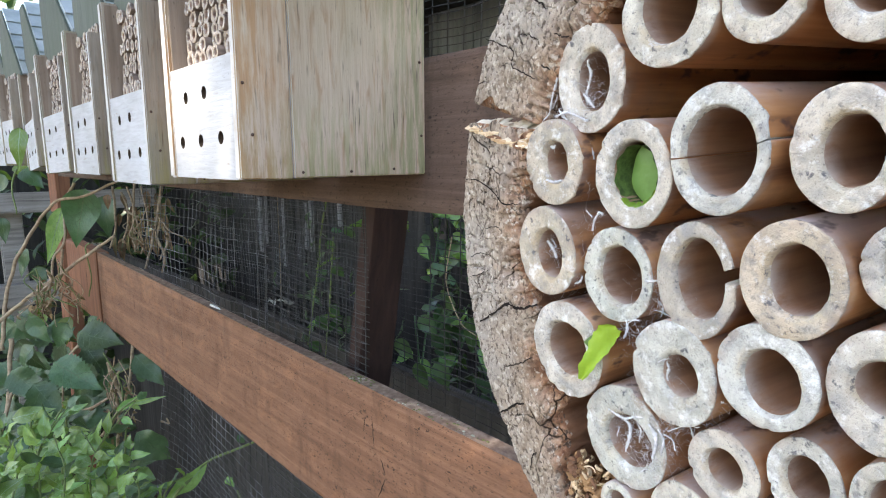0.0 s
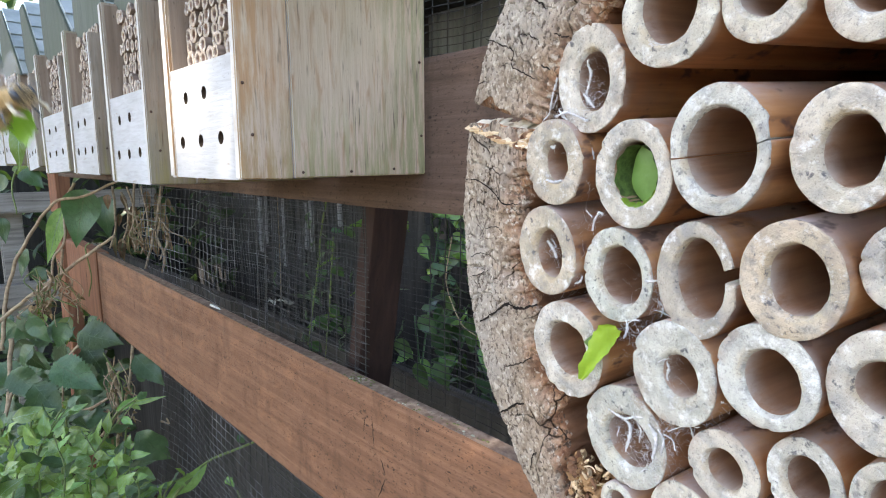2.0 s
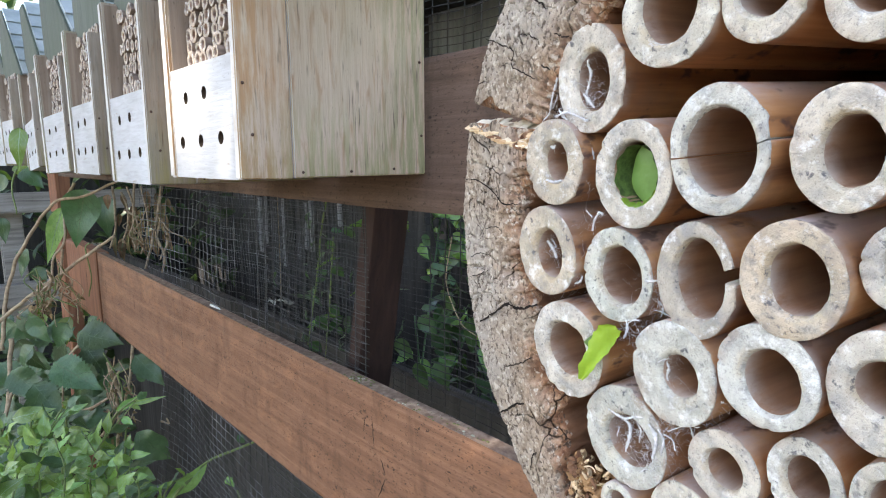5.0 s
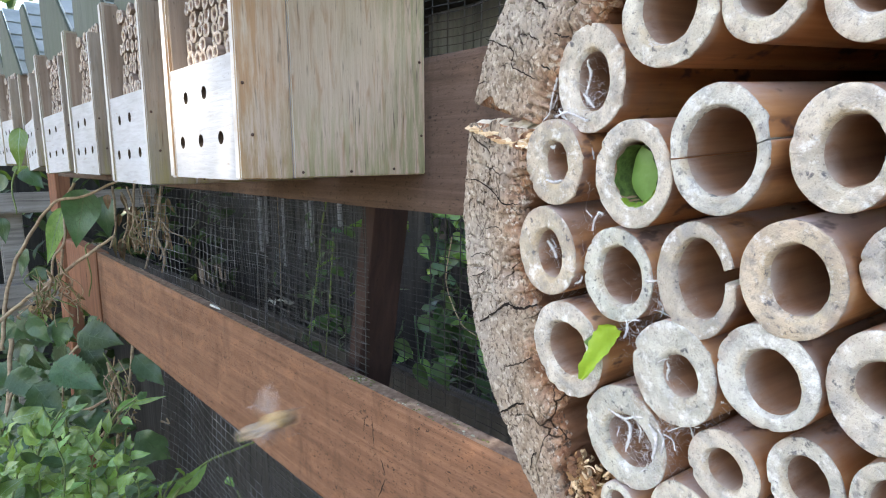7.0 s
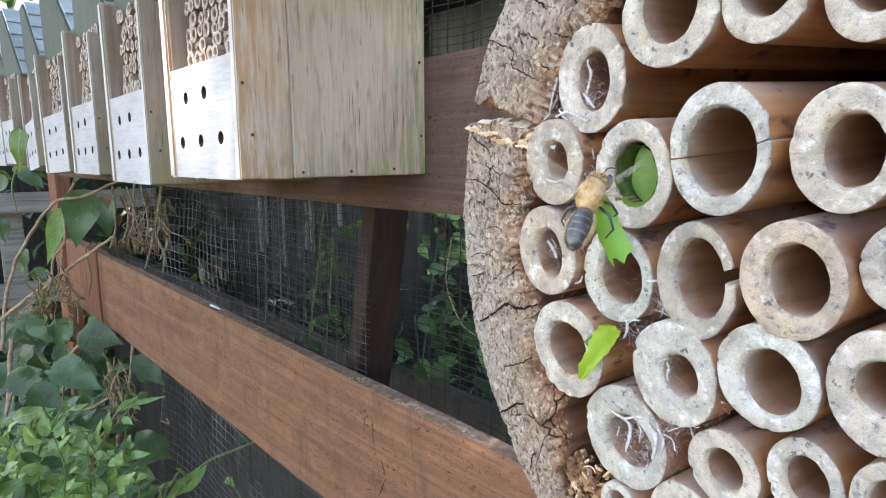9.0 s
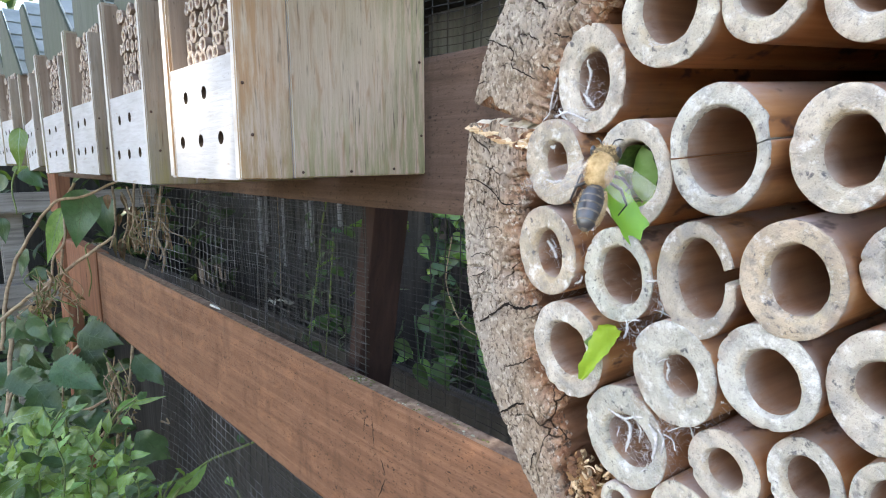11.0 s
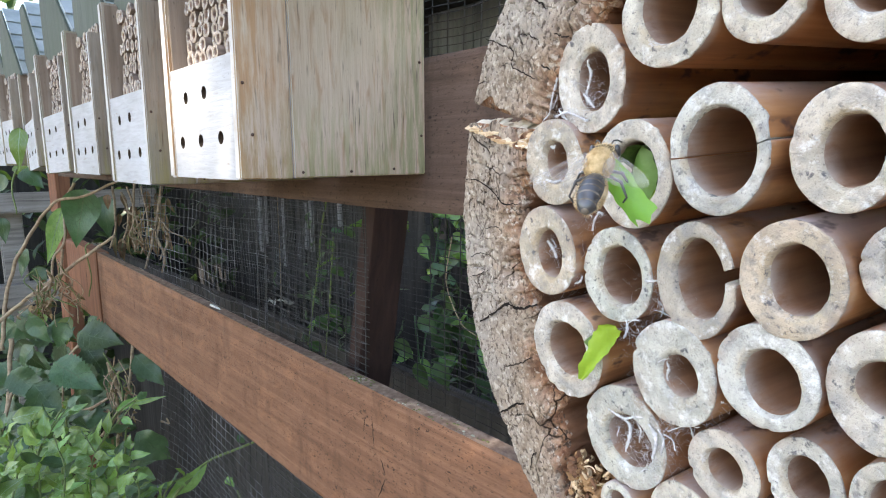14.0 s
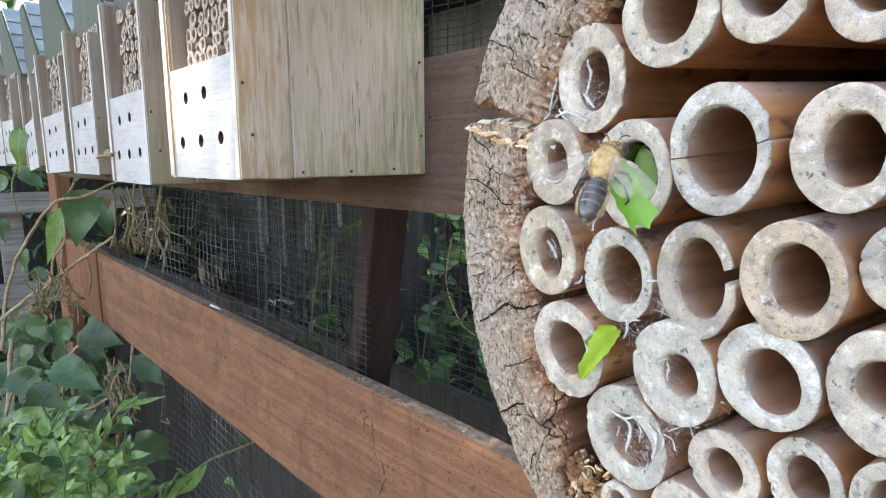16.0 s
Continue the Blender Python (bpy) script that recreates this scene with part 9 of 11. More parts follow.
leaf(weeds, M_LEAF, (-0.8979, 0.4453, 1.0138), (-0.9736, 0.4653, 0.9796), 0.0114, (0.67, -0.61, 0.69), 0, 0.2)
leaf(weeds, M_LEAF, (-0.6221, 0.4077, 0.9977), (-0.6830, 0.4277, 0.9488), 0.0132, (0.56, -0.80, 0.40), 0, 0.2)
leaf(weeds, M_LEAF, (-0.5663, 0.3672, 1.1238), (-0.5716, 0.3872, 1.1015), 0.0117, (0.54, -0.81, 0.42), 0, 0.2)
leaf(weeds, M_LEAFB, (-0.5706, 0.5425, 1.0980), (-0.5612, 0.5625, 1.0870), 0.0115, (0.80, -0.56, 0.29), 0, 0.2)
leaf(weeds, M_LEAFB, (-0.5585, 0.5087, 1.1258), (-0.6030, 0.5287, 1.1218), 0.0072, (0.71, -0.61, 0.47), 0, 0.2)
leaf(weeds, M_LEAFB, (-0.6205, 0.5054, 1.1145), (-0.6537, 0.5254, 1.0895), 0.0102, (0.49, -0.88, 0.34), 0, 0.2)
leaf(weeds, M_LEAFB, (-0.4893, 0.4400, 1.1163), (-0.5148, 0.4600, 1.1239), 0.0057, (0.62, -0.68, 0.61), 0, 0.2)
leaf(weeds, M_LEAFB, (-0.5860, 0.5382, 1.0594), (-0.6153, 0.5582, 1.0666), 0.0068, (0.66, -0.69, 0.38), 0, 0.2)
leaf(weeds, M_LEAFB, (-0.4098, 0.4107, 1.1164), (-0.4423, 0.4307, 1.1152), 0.0046, (0.65, -0.75, 0.17), 0, 0.2)
leaf(weeds, M_LEAF, (-0.4888, 0.4452, 1.0479), (-0.4950, 0.4652, 1.0340), 0.0069, (0.73, -0.65, 0.26), 0, 0.2)
leaf(weeds, M_LEAF, (-0.6426, 0.5463, 0.9785), (-0.6277, 0.5663, 0.9809), 0.0125, (0.91, -0.34, 0.70), 0, 0.2)
leaf(weeds, M_LEAF, (-0.4571, 0.4196, 1.0338), (-0.4671, 0.4396, 1.0227), 0.0047, (0.66, -0.64, 0.62), 0, 0.2)
leaf(weeds, M_LEAFB, (-0.4174, 0.4092, 1.1378), (-0.4541, 0.4292, 1.1307), 0.0055, (0.47, -0.81, 0.74), 0, 0.2)
leaf(weeds, M_LEAFB, (-0.5530, 0.5253, 1.1146), (-0.5526, 0.5453, 1.1048), 0.0083, (0.83, -0.45, 0.64), 0, 0.2)
leaf(weeds, M_LEAFB, (-0.4462, 0.4265, 1.1346), (-0.4573, 0.4465, 1.1202), 0.0067, (0.90, -0.41, 0.45), 0, 0.2)
leaf(weeds, M_LEAFB, (-0.4068, 0.4038, 1.1434), (-0.4395, 0.4238, 1.1538), 0.0078, (0.44, -0.92, 0.45), 0, 0.2)
leaf(weeds, M_LEAF, (-0.5371, 0.5048, 1.0392), (-0.5699, 0.5248, 1.0414), 0.0061, (0.41, -0.89, 0.66), 0, 0.2)
leaf(weeds, M_LEAF, (-0.4382, 0.4211, 1.0691), (-0.4517, 0.4411, 1.0501), 0.0069, (0.60, -0.68, 0.71), 0, 0.2)
leaf(weeds, M_LEAFB, (-0.4368, 0.4062, 1.1000), (-0.4555, 0.4262, 1.0824), 0.0062, (0.47, -0.91, 0.32), 0, 0.2)
leaf(weeds, M_LEAF, (-0.4681, 0.4229, 1.0770), (-0.4812, 0.4429, 1.0656), 0.0044, (0.96, -0.41, 0.17), 0, 0.2)
leaf(weeds, M_LEAFB, (-0.5108, 0.4730, 1.0778), (-0.5553, 0.4930, 1.0692), 0.0073, (0.53, -0.76, 0.72), 0, 0.2)
leaf(weeds, M_LEAFB, (-0.5069, 0.5012, 1.0801), (-0.5282, 0.5212, 1.0903), 0.0072, (0.91, -0.36, 0.65), 0, 0.2)
leaf(weeds, M_LEAFB, (-0.5971, 0.5312, 1.0461), (-0.6494, 0.5512, 1.0304), 0.0096, (0.49, -0.92, 0.18), 0, 0.2)
leaf(weeds, M_LEAFB, (-0.4834, 0.4552, 1.1317), (-0.4804, 0.4752, 1.1345), 0.0084, (0.63, -0.73, 0.33), 0, 0.2)
leaf(weeds, M_LEAF, (-0.4780, 0.4426, 1.0168), (-0.5045, 0.4626, 1.0267), 0.0091, (0.68, -0.59, 0.73), 0, 0.2)
leaf(weeds, M_LEAF, (-0.4444, 0.4229, 1.0642), (-0.4705, 0.4429, 1.0757), 0.0089, (0.85, -0.52, 0.24), 0, 0.2)
leaf(weeds, M_LEAF, (-0.4824, 0.4190, 1.0216), (-0.5226, 0.4390, 1.0120), 0.0054, (0.69, -0.65, 0.38), 0, 0.2)
leaf(weeds, M_LEAF, (-0.4830, 0.4252, 1.0185), (-0.5097, 0.4452, 0.9957), 0.0063, (0.64, -0.74, 0.24), 0, 0.2)
leaf(weeds, M_LEAF, (-0.4738, 0.4299, 1.0469), (-0.4880, 0.4499, 1.0310), 0.0054, (0.46, -0.89, 0.47), 0, 0.2)
leaf(weeds, M_LEAF, (-0.6853, 0.3926, 1.1184), (-0.7467, 0.4126, 1.0990), 0.0086, (0.51, -0.91, 0.17), 0, 0.2)
leaf(weeds, M_LEAF, (-0.5909, 0.3707, 0.9801), (-0.6280, 0.3907, 0.9510), 0.0073, (0.62, -0.68, 0.60), 0, 0.2)
leaf(weeds, M_LEAF, (-0.7432, 0.4329, 1.0340), (-0.7449, 0.4529, 1.0370), 0.0087, (0.46, -0.95, 0.22), 0, 0.2)
leaf(weeds, M_LEAF, (-0.8519, 0.4971, 0.9913), (-0.9133, 0.5171, 0.9626), 0.0097, (0.61, -0.73, 0.40), 0, 0.2)
leaf(weeds, M_LEAF, (-0.5926, 0.3660, 1.0917), (-0.6459, 0.3860, 1.0828), 0.0052, (0.59, -0.72, 0.56), 0, 0.2)
leaf(weeds, M_LEAF, (-0.7377, 0.4177, 0.9494), (-0.7759, 0.4377, 0.9488), 0.0056, (0.78, -0.55, 0.42), 0, 0.2)
leaf(weeds, M_LEAF, (-0.5903, 0.3768, 0.9730), (-0.6486, 0.3968, 0.9562), 0.0069, (0.79, -0.52, 0.53), 0, 0.2)
leaf(weeds, M_LEAF, (-0.7150, 0.4021, 1.0145), (-0.7345, 0.4221, 0.9920), 0.0086, (0.43, -0.89, 0.60), 0, 0.2)
leaf(weeds, M_LEAF, (-0.6939, 0.4272, 1.1014), (-0.6903, 0.4472, 1.1008), 0.0095, (0.79, -0.49, 0.64), 0, 0.2)
leaf(weeds, M_LEAF, (-0.7500, 0.4648, 0.9441), (-0.7541, 0.4848, 0.9222), 0.0111, (0.71, -0.57, 0.67), 0, 0.2)
leaf(weeds, M_LEAF, (-0.6226, 0.3777, 1.0348), (-0.6843, 0.3977, 1.0278), 0.0077, (0.82, -0.45, 0.65), 0, 0.2)
leaf(weeds, M_LEAF, (-0.7910, 0.4428, 1.0375), (-0.8375, 0.4628, 1.0389), 0.0055, (0.87, -0.40, 0.64), 0, 0.2)
leaf(weeds, M_LEAF, (-0.7036, 0.4177, 1.0978), (-0.7156, 0.4377, 1.0902), 0.0060, (0.52, -0.85, 0.35), 0, 0.2)
leaf(weeds, M_LEAF, (-0.8084, 0.4921, 0.9836), (-0.8446, 0.5121, 0.9583), 0.0074, (0.78, -0.57, 0.30), 0, 0.2)
leaf(weeds, M_LEAF, (-0.7607, 0.4901, 0.9196), (-0.8260, 0.5101, 0.9055), 0.0092, (0.95, -0.38, 0.34), 0, 0.2)
leaf(weeds, M_LEAF, (-0.8013, 0.4630, 1.0711), (-0.8581, 0.4830, 1.0604), 0.0055, (0.77, -0.53, 0.56), 0, 0.2)
leaf(weeds, M_LEAF, (-0.6552, 0.4201, 0.9646), (-0.6666, 0.4401, 0.9749), 0.0095, (0.79, -0.58, 0.28), 0, 0.2)
leaf(weeds, M_LEAF, (-0.8620, 0.4990, 0.9854), (-0.9226, 0.5190, 0.9724), 0.0063, (0.87, -0.39, 0.69), 0, 0.2)
leaf(weeds, M_LEAF, (-0.6653, 0.4424, 1.0454), (-0.7092, 0.4624, 1.0291), 0.0049, (0.84, -0.46, 0.50), 0, 0.2)
leaf(weeds, M_LEAF, (-0.8133, 0.4525, 1.0267), (-0.8514, 0.4725, 1.0031), 0.0073, (0.64, -0.67, 0.54), 0, 0.2)
leaf(weeds, M_LEAF, (-0.8421, 0.4771, 1.0996), (-0.8853, 0.4971, 1.1182), 0.0114, (0.48, -0.87, 0.44), 0, 0.2)
leaf(weeds, M_LEAF, (-0.8214, 0.4862, 1.0120), (-0.8314, 0.5062, 1.0164), 0.0072, (0.90, -0.46, 0.28), 0, 0.2)


def thicket(name, label, count, box, size, seed, mats, category="foliage", stalks=0):
    """Uncountable leaves filling a region, in one mesh."""
    rnd = random.Random(seed)
    bm = bmesh.new()
    x0, x1, y0, y1, z0, z1 = box
    for k in range(count):
        p = Vector((rnd.uniform(x0, x1), rnd.uniform(y0, y1), z0 + (z1 - z0) * rnd.random() ** 1.15))
        if noise.noise(p * 5 + Vector((seed, 0, 0))) < -0.12:
            continue
        L = rnd.uniform(*size)
        d = Vector((rnd.gauss(0, 1), rnd.gauss(0, 1), rnd.gauss(-0.3, 0.6))).normalized()
        leaf_into(bm, p, p + d * L, L * rnd.uniform(0.35, 0.6), (rnd.gauss(0, .5), rnd.gauss(-0.3, .5), 1), 0, 0.2, 5, rnd.randrange(len(mats)))
    for k in range(stalks):
        x, y = rnd.uniform(x0, x1), rnd.uniform(y0, y1)
        z = rnd.uniform(z0 + (z1 - z0) * 0.5, z1)
        sweep(bm, curve_pts([(x, y, 0.0), (x + rnd.gauss(0, .03), y + rnd.gauss(0, .03), z * 0.5), (x + rnd.gauss(0, .08), y + rnd.gauss(0, .08), z)], 6), 0.0022, 5)
    return tagged(part(name, bm, mats), label, category, kind="stuff")


thicket("undergrowth", "dim green undergrowth seen through the wire mesh", 420, (-1.1, 0.5, 0.6, 0.95, 0.4, H - 0.02), (0.04, 0.10), 21, [M_LEAF, M_LEAFB], stalks=30)
thicket("hedge", "dark green hedge behind the mesh", 3600, (-1.6, 1.4, 1.1, 1.7, 0.2, H + 0.7), (0.05, 0.11), 24, [M_LEAF], stalks=40)
thicket("undergrowth", "leafy undergrowth at the fence foot", 850, (-2.4, -0.55, -0.25, 0.22, 0.05, H - 0.55), (0.04, 0.09), 22, [M_LEAF, M_LEAFB], stalks=40)
thicket("hedge", "shaded hedge beyond the fence end", 6500, (-3.6, -2.25, -1.2, 1.6, 0.1, H + 1.0), (0.05, 0.11), 23, [M_LEAF], stalks=40)

# old grey fence beyond the corner
old = thing("old_fence", pose(0, 0, 0), "weathered grey wooden fence in the shade beyond the corner", "fence", kind="structure")
board("old_rail", M_GREYWOOD, old, (-2.14, -2.09, -0.5, 0.62, H - 0.155, H - 0.095), 0.004, 0.002)
board("old_rail", M_GREYWOOD, old, (-2.14, -2.09, -0.5, 0.62, H - 0.43, H - 0.365), 0.004, 0.002)
board("old_post", M_GREYWOOD, old, (-2.17, -2.142, 0.19, 0.25, 0, H - 0.1), 0.004, 0.002)
board("old_post", M_GREYWOOD, old, (-2.17, -2.142, -0.35, -0.29, 0, H - 0.1), 0.004, 0.002)

# unseen tree added behind the camera: shades the fence but for a crown gap over the first box
tree = thing("tree", pose(0, 0, 0), "unseen leafy tree added to shade the fence", "tree")
TC = Vector((-0.35, 0.13, H)) + sun_from * 4.4
bm = bmesh.new()
sweep(bm, curve_pts([(-2.6, -5.6, 0.0), (-2.5, -5.4, 1.6), (-2.1, -4.6, 3.2), tuple(TC + Vector((0.1, -0.5, 0.1)))], 10, 0.02), [0.14 - 0.0035 * i for i in range(31)], 12)
part("trunk", bm, M_BARK, tree)
rnd = random.Random(31)
for k in range(9):
    bm = bmesh.new()
    s = Vector((-2.2, -4.9, 2.6 + 0.12 * k))
    e = TC + Vector((-2.0 + 0.48 * k, rnd.uniform(-0.4, 0.2), rnd.uniform(-0.3, 0.4)))
    sweep(bm, curve_pts([s, (s + e) / 2 + Vector((0, 0, 0.3)), e], 8, 0.03), [0.05 - 0.0024 * i for i in range(17)], 7)
    part("limb", bm, M_BARK, tree)
bm = bmesh.new()
sx = sun_from.cross(Vector((0, 0, 1))).normalized()
sy = sx.cross(sun_from).normalized()
for k in range(14000):
    a, b, c = rnd.uniform(-2.3, 1.1), rnd.gauss(-0.05, 0.5), rnd.gauss(0, 0.25)
    if abs(b) > 1.05:
        continue
    p = TC + sx * -a + sy * b + sun_from * c
    # the opening in the crown, towards the sun
    rel = p - Vector((-0.352, YB, H + 0.03))
    u = rel - sun_from * rel.dot(sun_from)
    gx, gy = abs(u.dot(sx)) - 0.05, abs(u.dot(sy)) - 0.017
    near = max(gx, gy)
    if near < 0.006:
        continue
    L = min(rnd.uniform(0.08, 0.15), 0.012 + near * 1.2)
    d = Vector((rnd.gauss(0, 1), rnd.gauss(0, 1), rnd.gauss(-0.2, 0.6))).normalized()
    leaf_into(bm, p - d * L / 2, p + d * L / 2, L * 0.6, sun_from + Vector((rnd.gauss(0, .4), rnd.gauss(0, .4), 0)), 0, 0.1, 3)
# a low hanging twig, its leaves added to cut the sun below the first box
bm2 = bmesh.new()
low = Vector((-0.352, YB, H + 0.03)) + sun_from * 1.2
sweep(bm2, curve_pts([tuple(TC), tuple((TC + low) / 2 + Vector((0.2, 0.1, 0.0))), tuple(low - sy * 0.06)], 10, 0.01), [0.012 - 0.0004 * i for i in range(21)], 6)
part("twig", bm2, M_BARK, tree)
for k in range(2600):
    a, b = rnd.uniform(-0.2, 0.2), rnd.uniform(-0.1, -0.0335)
    p = low + sun_from * rnd.gauss(0, 0.03) + sx * a + sy * b
    d = Vector((rnd.gauss(0, 1), rnd.gauss(0, 1), rnd.gauss(-0.2, 0.6))).normalized()
    leaf_into(bm, p - d * 0.006, p + d * 0.006, 0.009, sun_from, 0, 0.1, 2)
# twigs with small leaves close round the opening
for k in range(9000):
    a, b = rnd.uniform(-0.17, 0.17), rnd.uniform(-0.13, 0.13)
    if abs(a) < 0.06 and abs(b) < 0.023:
        continue
    p = Vector((-0.352, YB, H + 0.03)) + sun_from * (4.3 + rnd.gauss(0, 0.1)) + sx * a + sy * b
    d = Vector((rnd.gauss(0, 1), rnd.gauss(0, 1), rnd.gauss(-0.2, 0.6))).normalized()
    leaf_into(bm, p - d * 0.008, p + d * 0.008, 0.012, sun_from, 0, 0.1, 2)
# leaves added to block sun from reaching these points of the fence
for k in range(7000):
    q = rnd.choice((Vector((-0.275, 0.256, H -0.174)), Vector((-0.254, 0.256, H -0.180)), Vector((-0.233, 0.256, H -0.184)), Vector((-0.228, 0.256, H -0.197)), Vector((-0.259, 0.256, H -0.162)), Vector((-0.850, 0.310, H -0.161)), Vector((-0.29, YR, H - 0.19)), Vector((-0.2, YR, H - 0.19)), Vector((-0.25, YR, H - 0.24))))
    p = q + sun_from * (4.3 + rnd.gauss(0, 0.1)) + sx * rnd.gauss(0, 0.07) + sy * rnd.gauss(0, 0.05)
    rel = p - Vector((-0.352, YB, H + 0.03))
    if abs(rel.dot(sx)) < 0.065 and abs(rel.dot(sy)) < 0.028:
        continue
    d = Vector((rnd.gauss(0, 1), rnd.gauss(0, 1), rnd.gauss(-0.2, 0.6))).normalized()
    leaf_into(bm, p - d * 0.012, p + d * 0.012, 0.018, sun_from, 0, 0.1, 2)
tagged(part("crown", bm, M_LEAF, tree), kind="stuff")


# ---- bees ----
M_FUR = plain_noise_mat("golden_bee_fur", (0.42, 0.27, 0.11), (0.8, 0.62, 0.36), 900, 0.85)
M_CHITIN = plain_noise_mat("black_chitin", (0.022, 0.022, 0.026), (0.06, 0.06, 0.068), 700, 0.28, spec=1.0)
M_FURDK = plain_noise_mat("brown_face_hair", (0.07, 0.05, 0.03), (0.3, 0.22, 0.12), 900, 0.8)
M_TAN = plain_noise_mat("tan_bee_hair", (0.13, 0.085, 0.05), (0.5, 0.39, 0.26), 800, 0.7)
M_BAND = plain_noise_mat("pale_hair_band", (0.45, 0.37, 0.25), (0.74, 0.66, 0.5), 900, 0.8)
M_BANDDK = plain_noise_mat("dull_hair_band", (0.1, 0.085, 0.07), (0.3, 0.26, 0.21), 900, 0.8)
M_SCOPA = plain_noise_mat("orange_belly_brush", (0.52, 0.36, 0.18), (0.78, 0.64, 0.43), 900, 0.8)


def wing_mat():
    w = Mat("smoky_wing", 0.25, spec=0.5)
    w.base(w.ramp(w.noise(500, 3), (0.4, (0.3, 0.24, 0.18)), (0.6, (0.75, 0.68, 0.6))))
    w.b.inputs["Alpha"].default_value = 0.24
    return w.m


M_WING = wing_mat()


def ellipsoid(bm, c, r, us=20, vs=14, mat=None):
    """mat: a function of the place along x, from -1 to 1, and the height, that gives the material slot."""
    m = Matrix.Translation(c) @ Matrix.Diagonal((*r, 1)) @ pose(0, 0, 0, 0, 90, 0)
    ret = bmesh.ops.create_uvsphere(bm, u_segments=us, v_segments=vs, radius=1.0, matrix=m)
    if mat:
        for f in {f for v in ret["verts"] for f in v.link_faces}:
            q = f.calc_center_median() - Vector(c)
            f.material_index = mat(q.x / r[0], q.z / r[2])


def fur(bm, c, r, n, length, seed, mat=0, keep=None):
    rnd = random.Random(seed)
    for k in range(n):
        d = Vector((rnd.gauss(0, 1), rnd.gauss(0, 1), rnd.gauss(0, 1))).normalized()
        if keep and not keep(d):
            continue
        p = Vector(c) + Vector((d.x * r[0], d.y * r[1], d.z * r[2]))
        o = (d + Vector((rnd.gauss(-0.25, .3), rnd.gauss(0, .3), rnd.gauss(0, .3)))).normalized()
        s = o.orthogonal().normalized() * length * 0.08
        f = bm.faces.new([bm.verts.new(p - s), bm.verts.new(p + s), bm.verts.new(p + o * length * rnd.uniform(0.6, 1.2))])
        f.material_index = mat


def wing_pose(s, i, fold, lift=0.0):
    """s: side, i: fore or hind wing, fold: 0 spread to 1 laid back."""
    a = ((100 + 46 * fold) if i == 0 else (124 + 32 * fold)) * s
    return pose((0.4 if i == 0 else -0.5) * 0.001, s * 0.0013, 0.0015, 0, 0, a) @ pose(0, 0, 0, 0, -12 + 8 * fold - lift, 0)


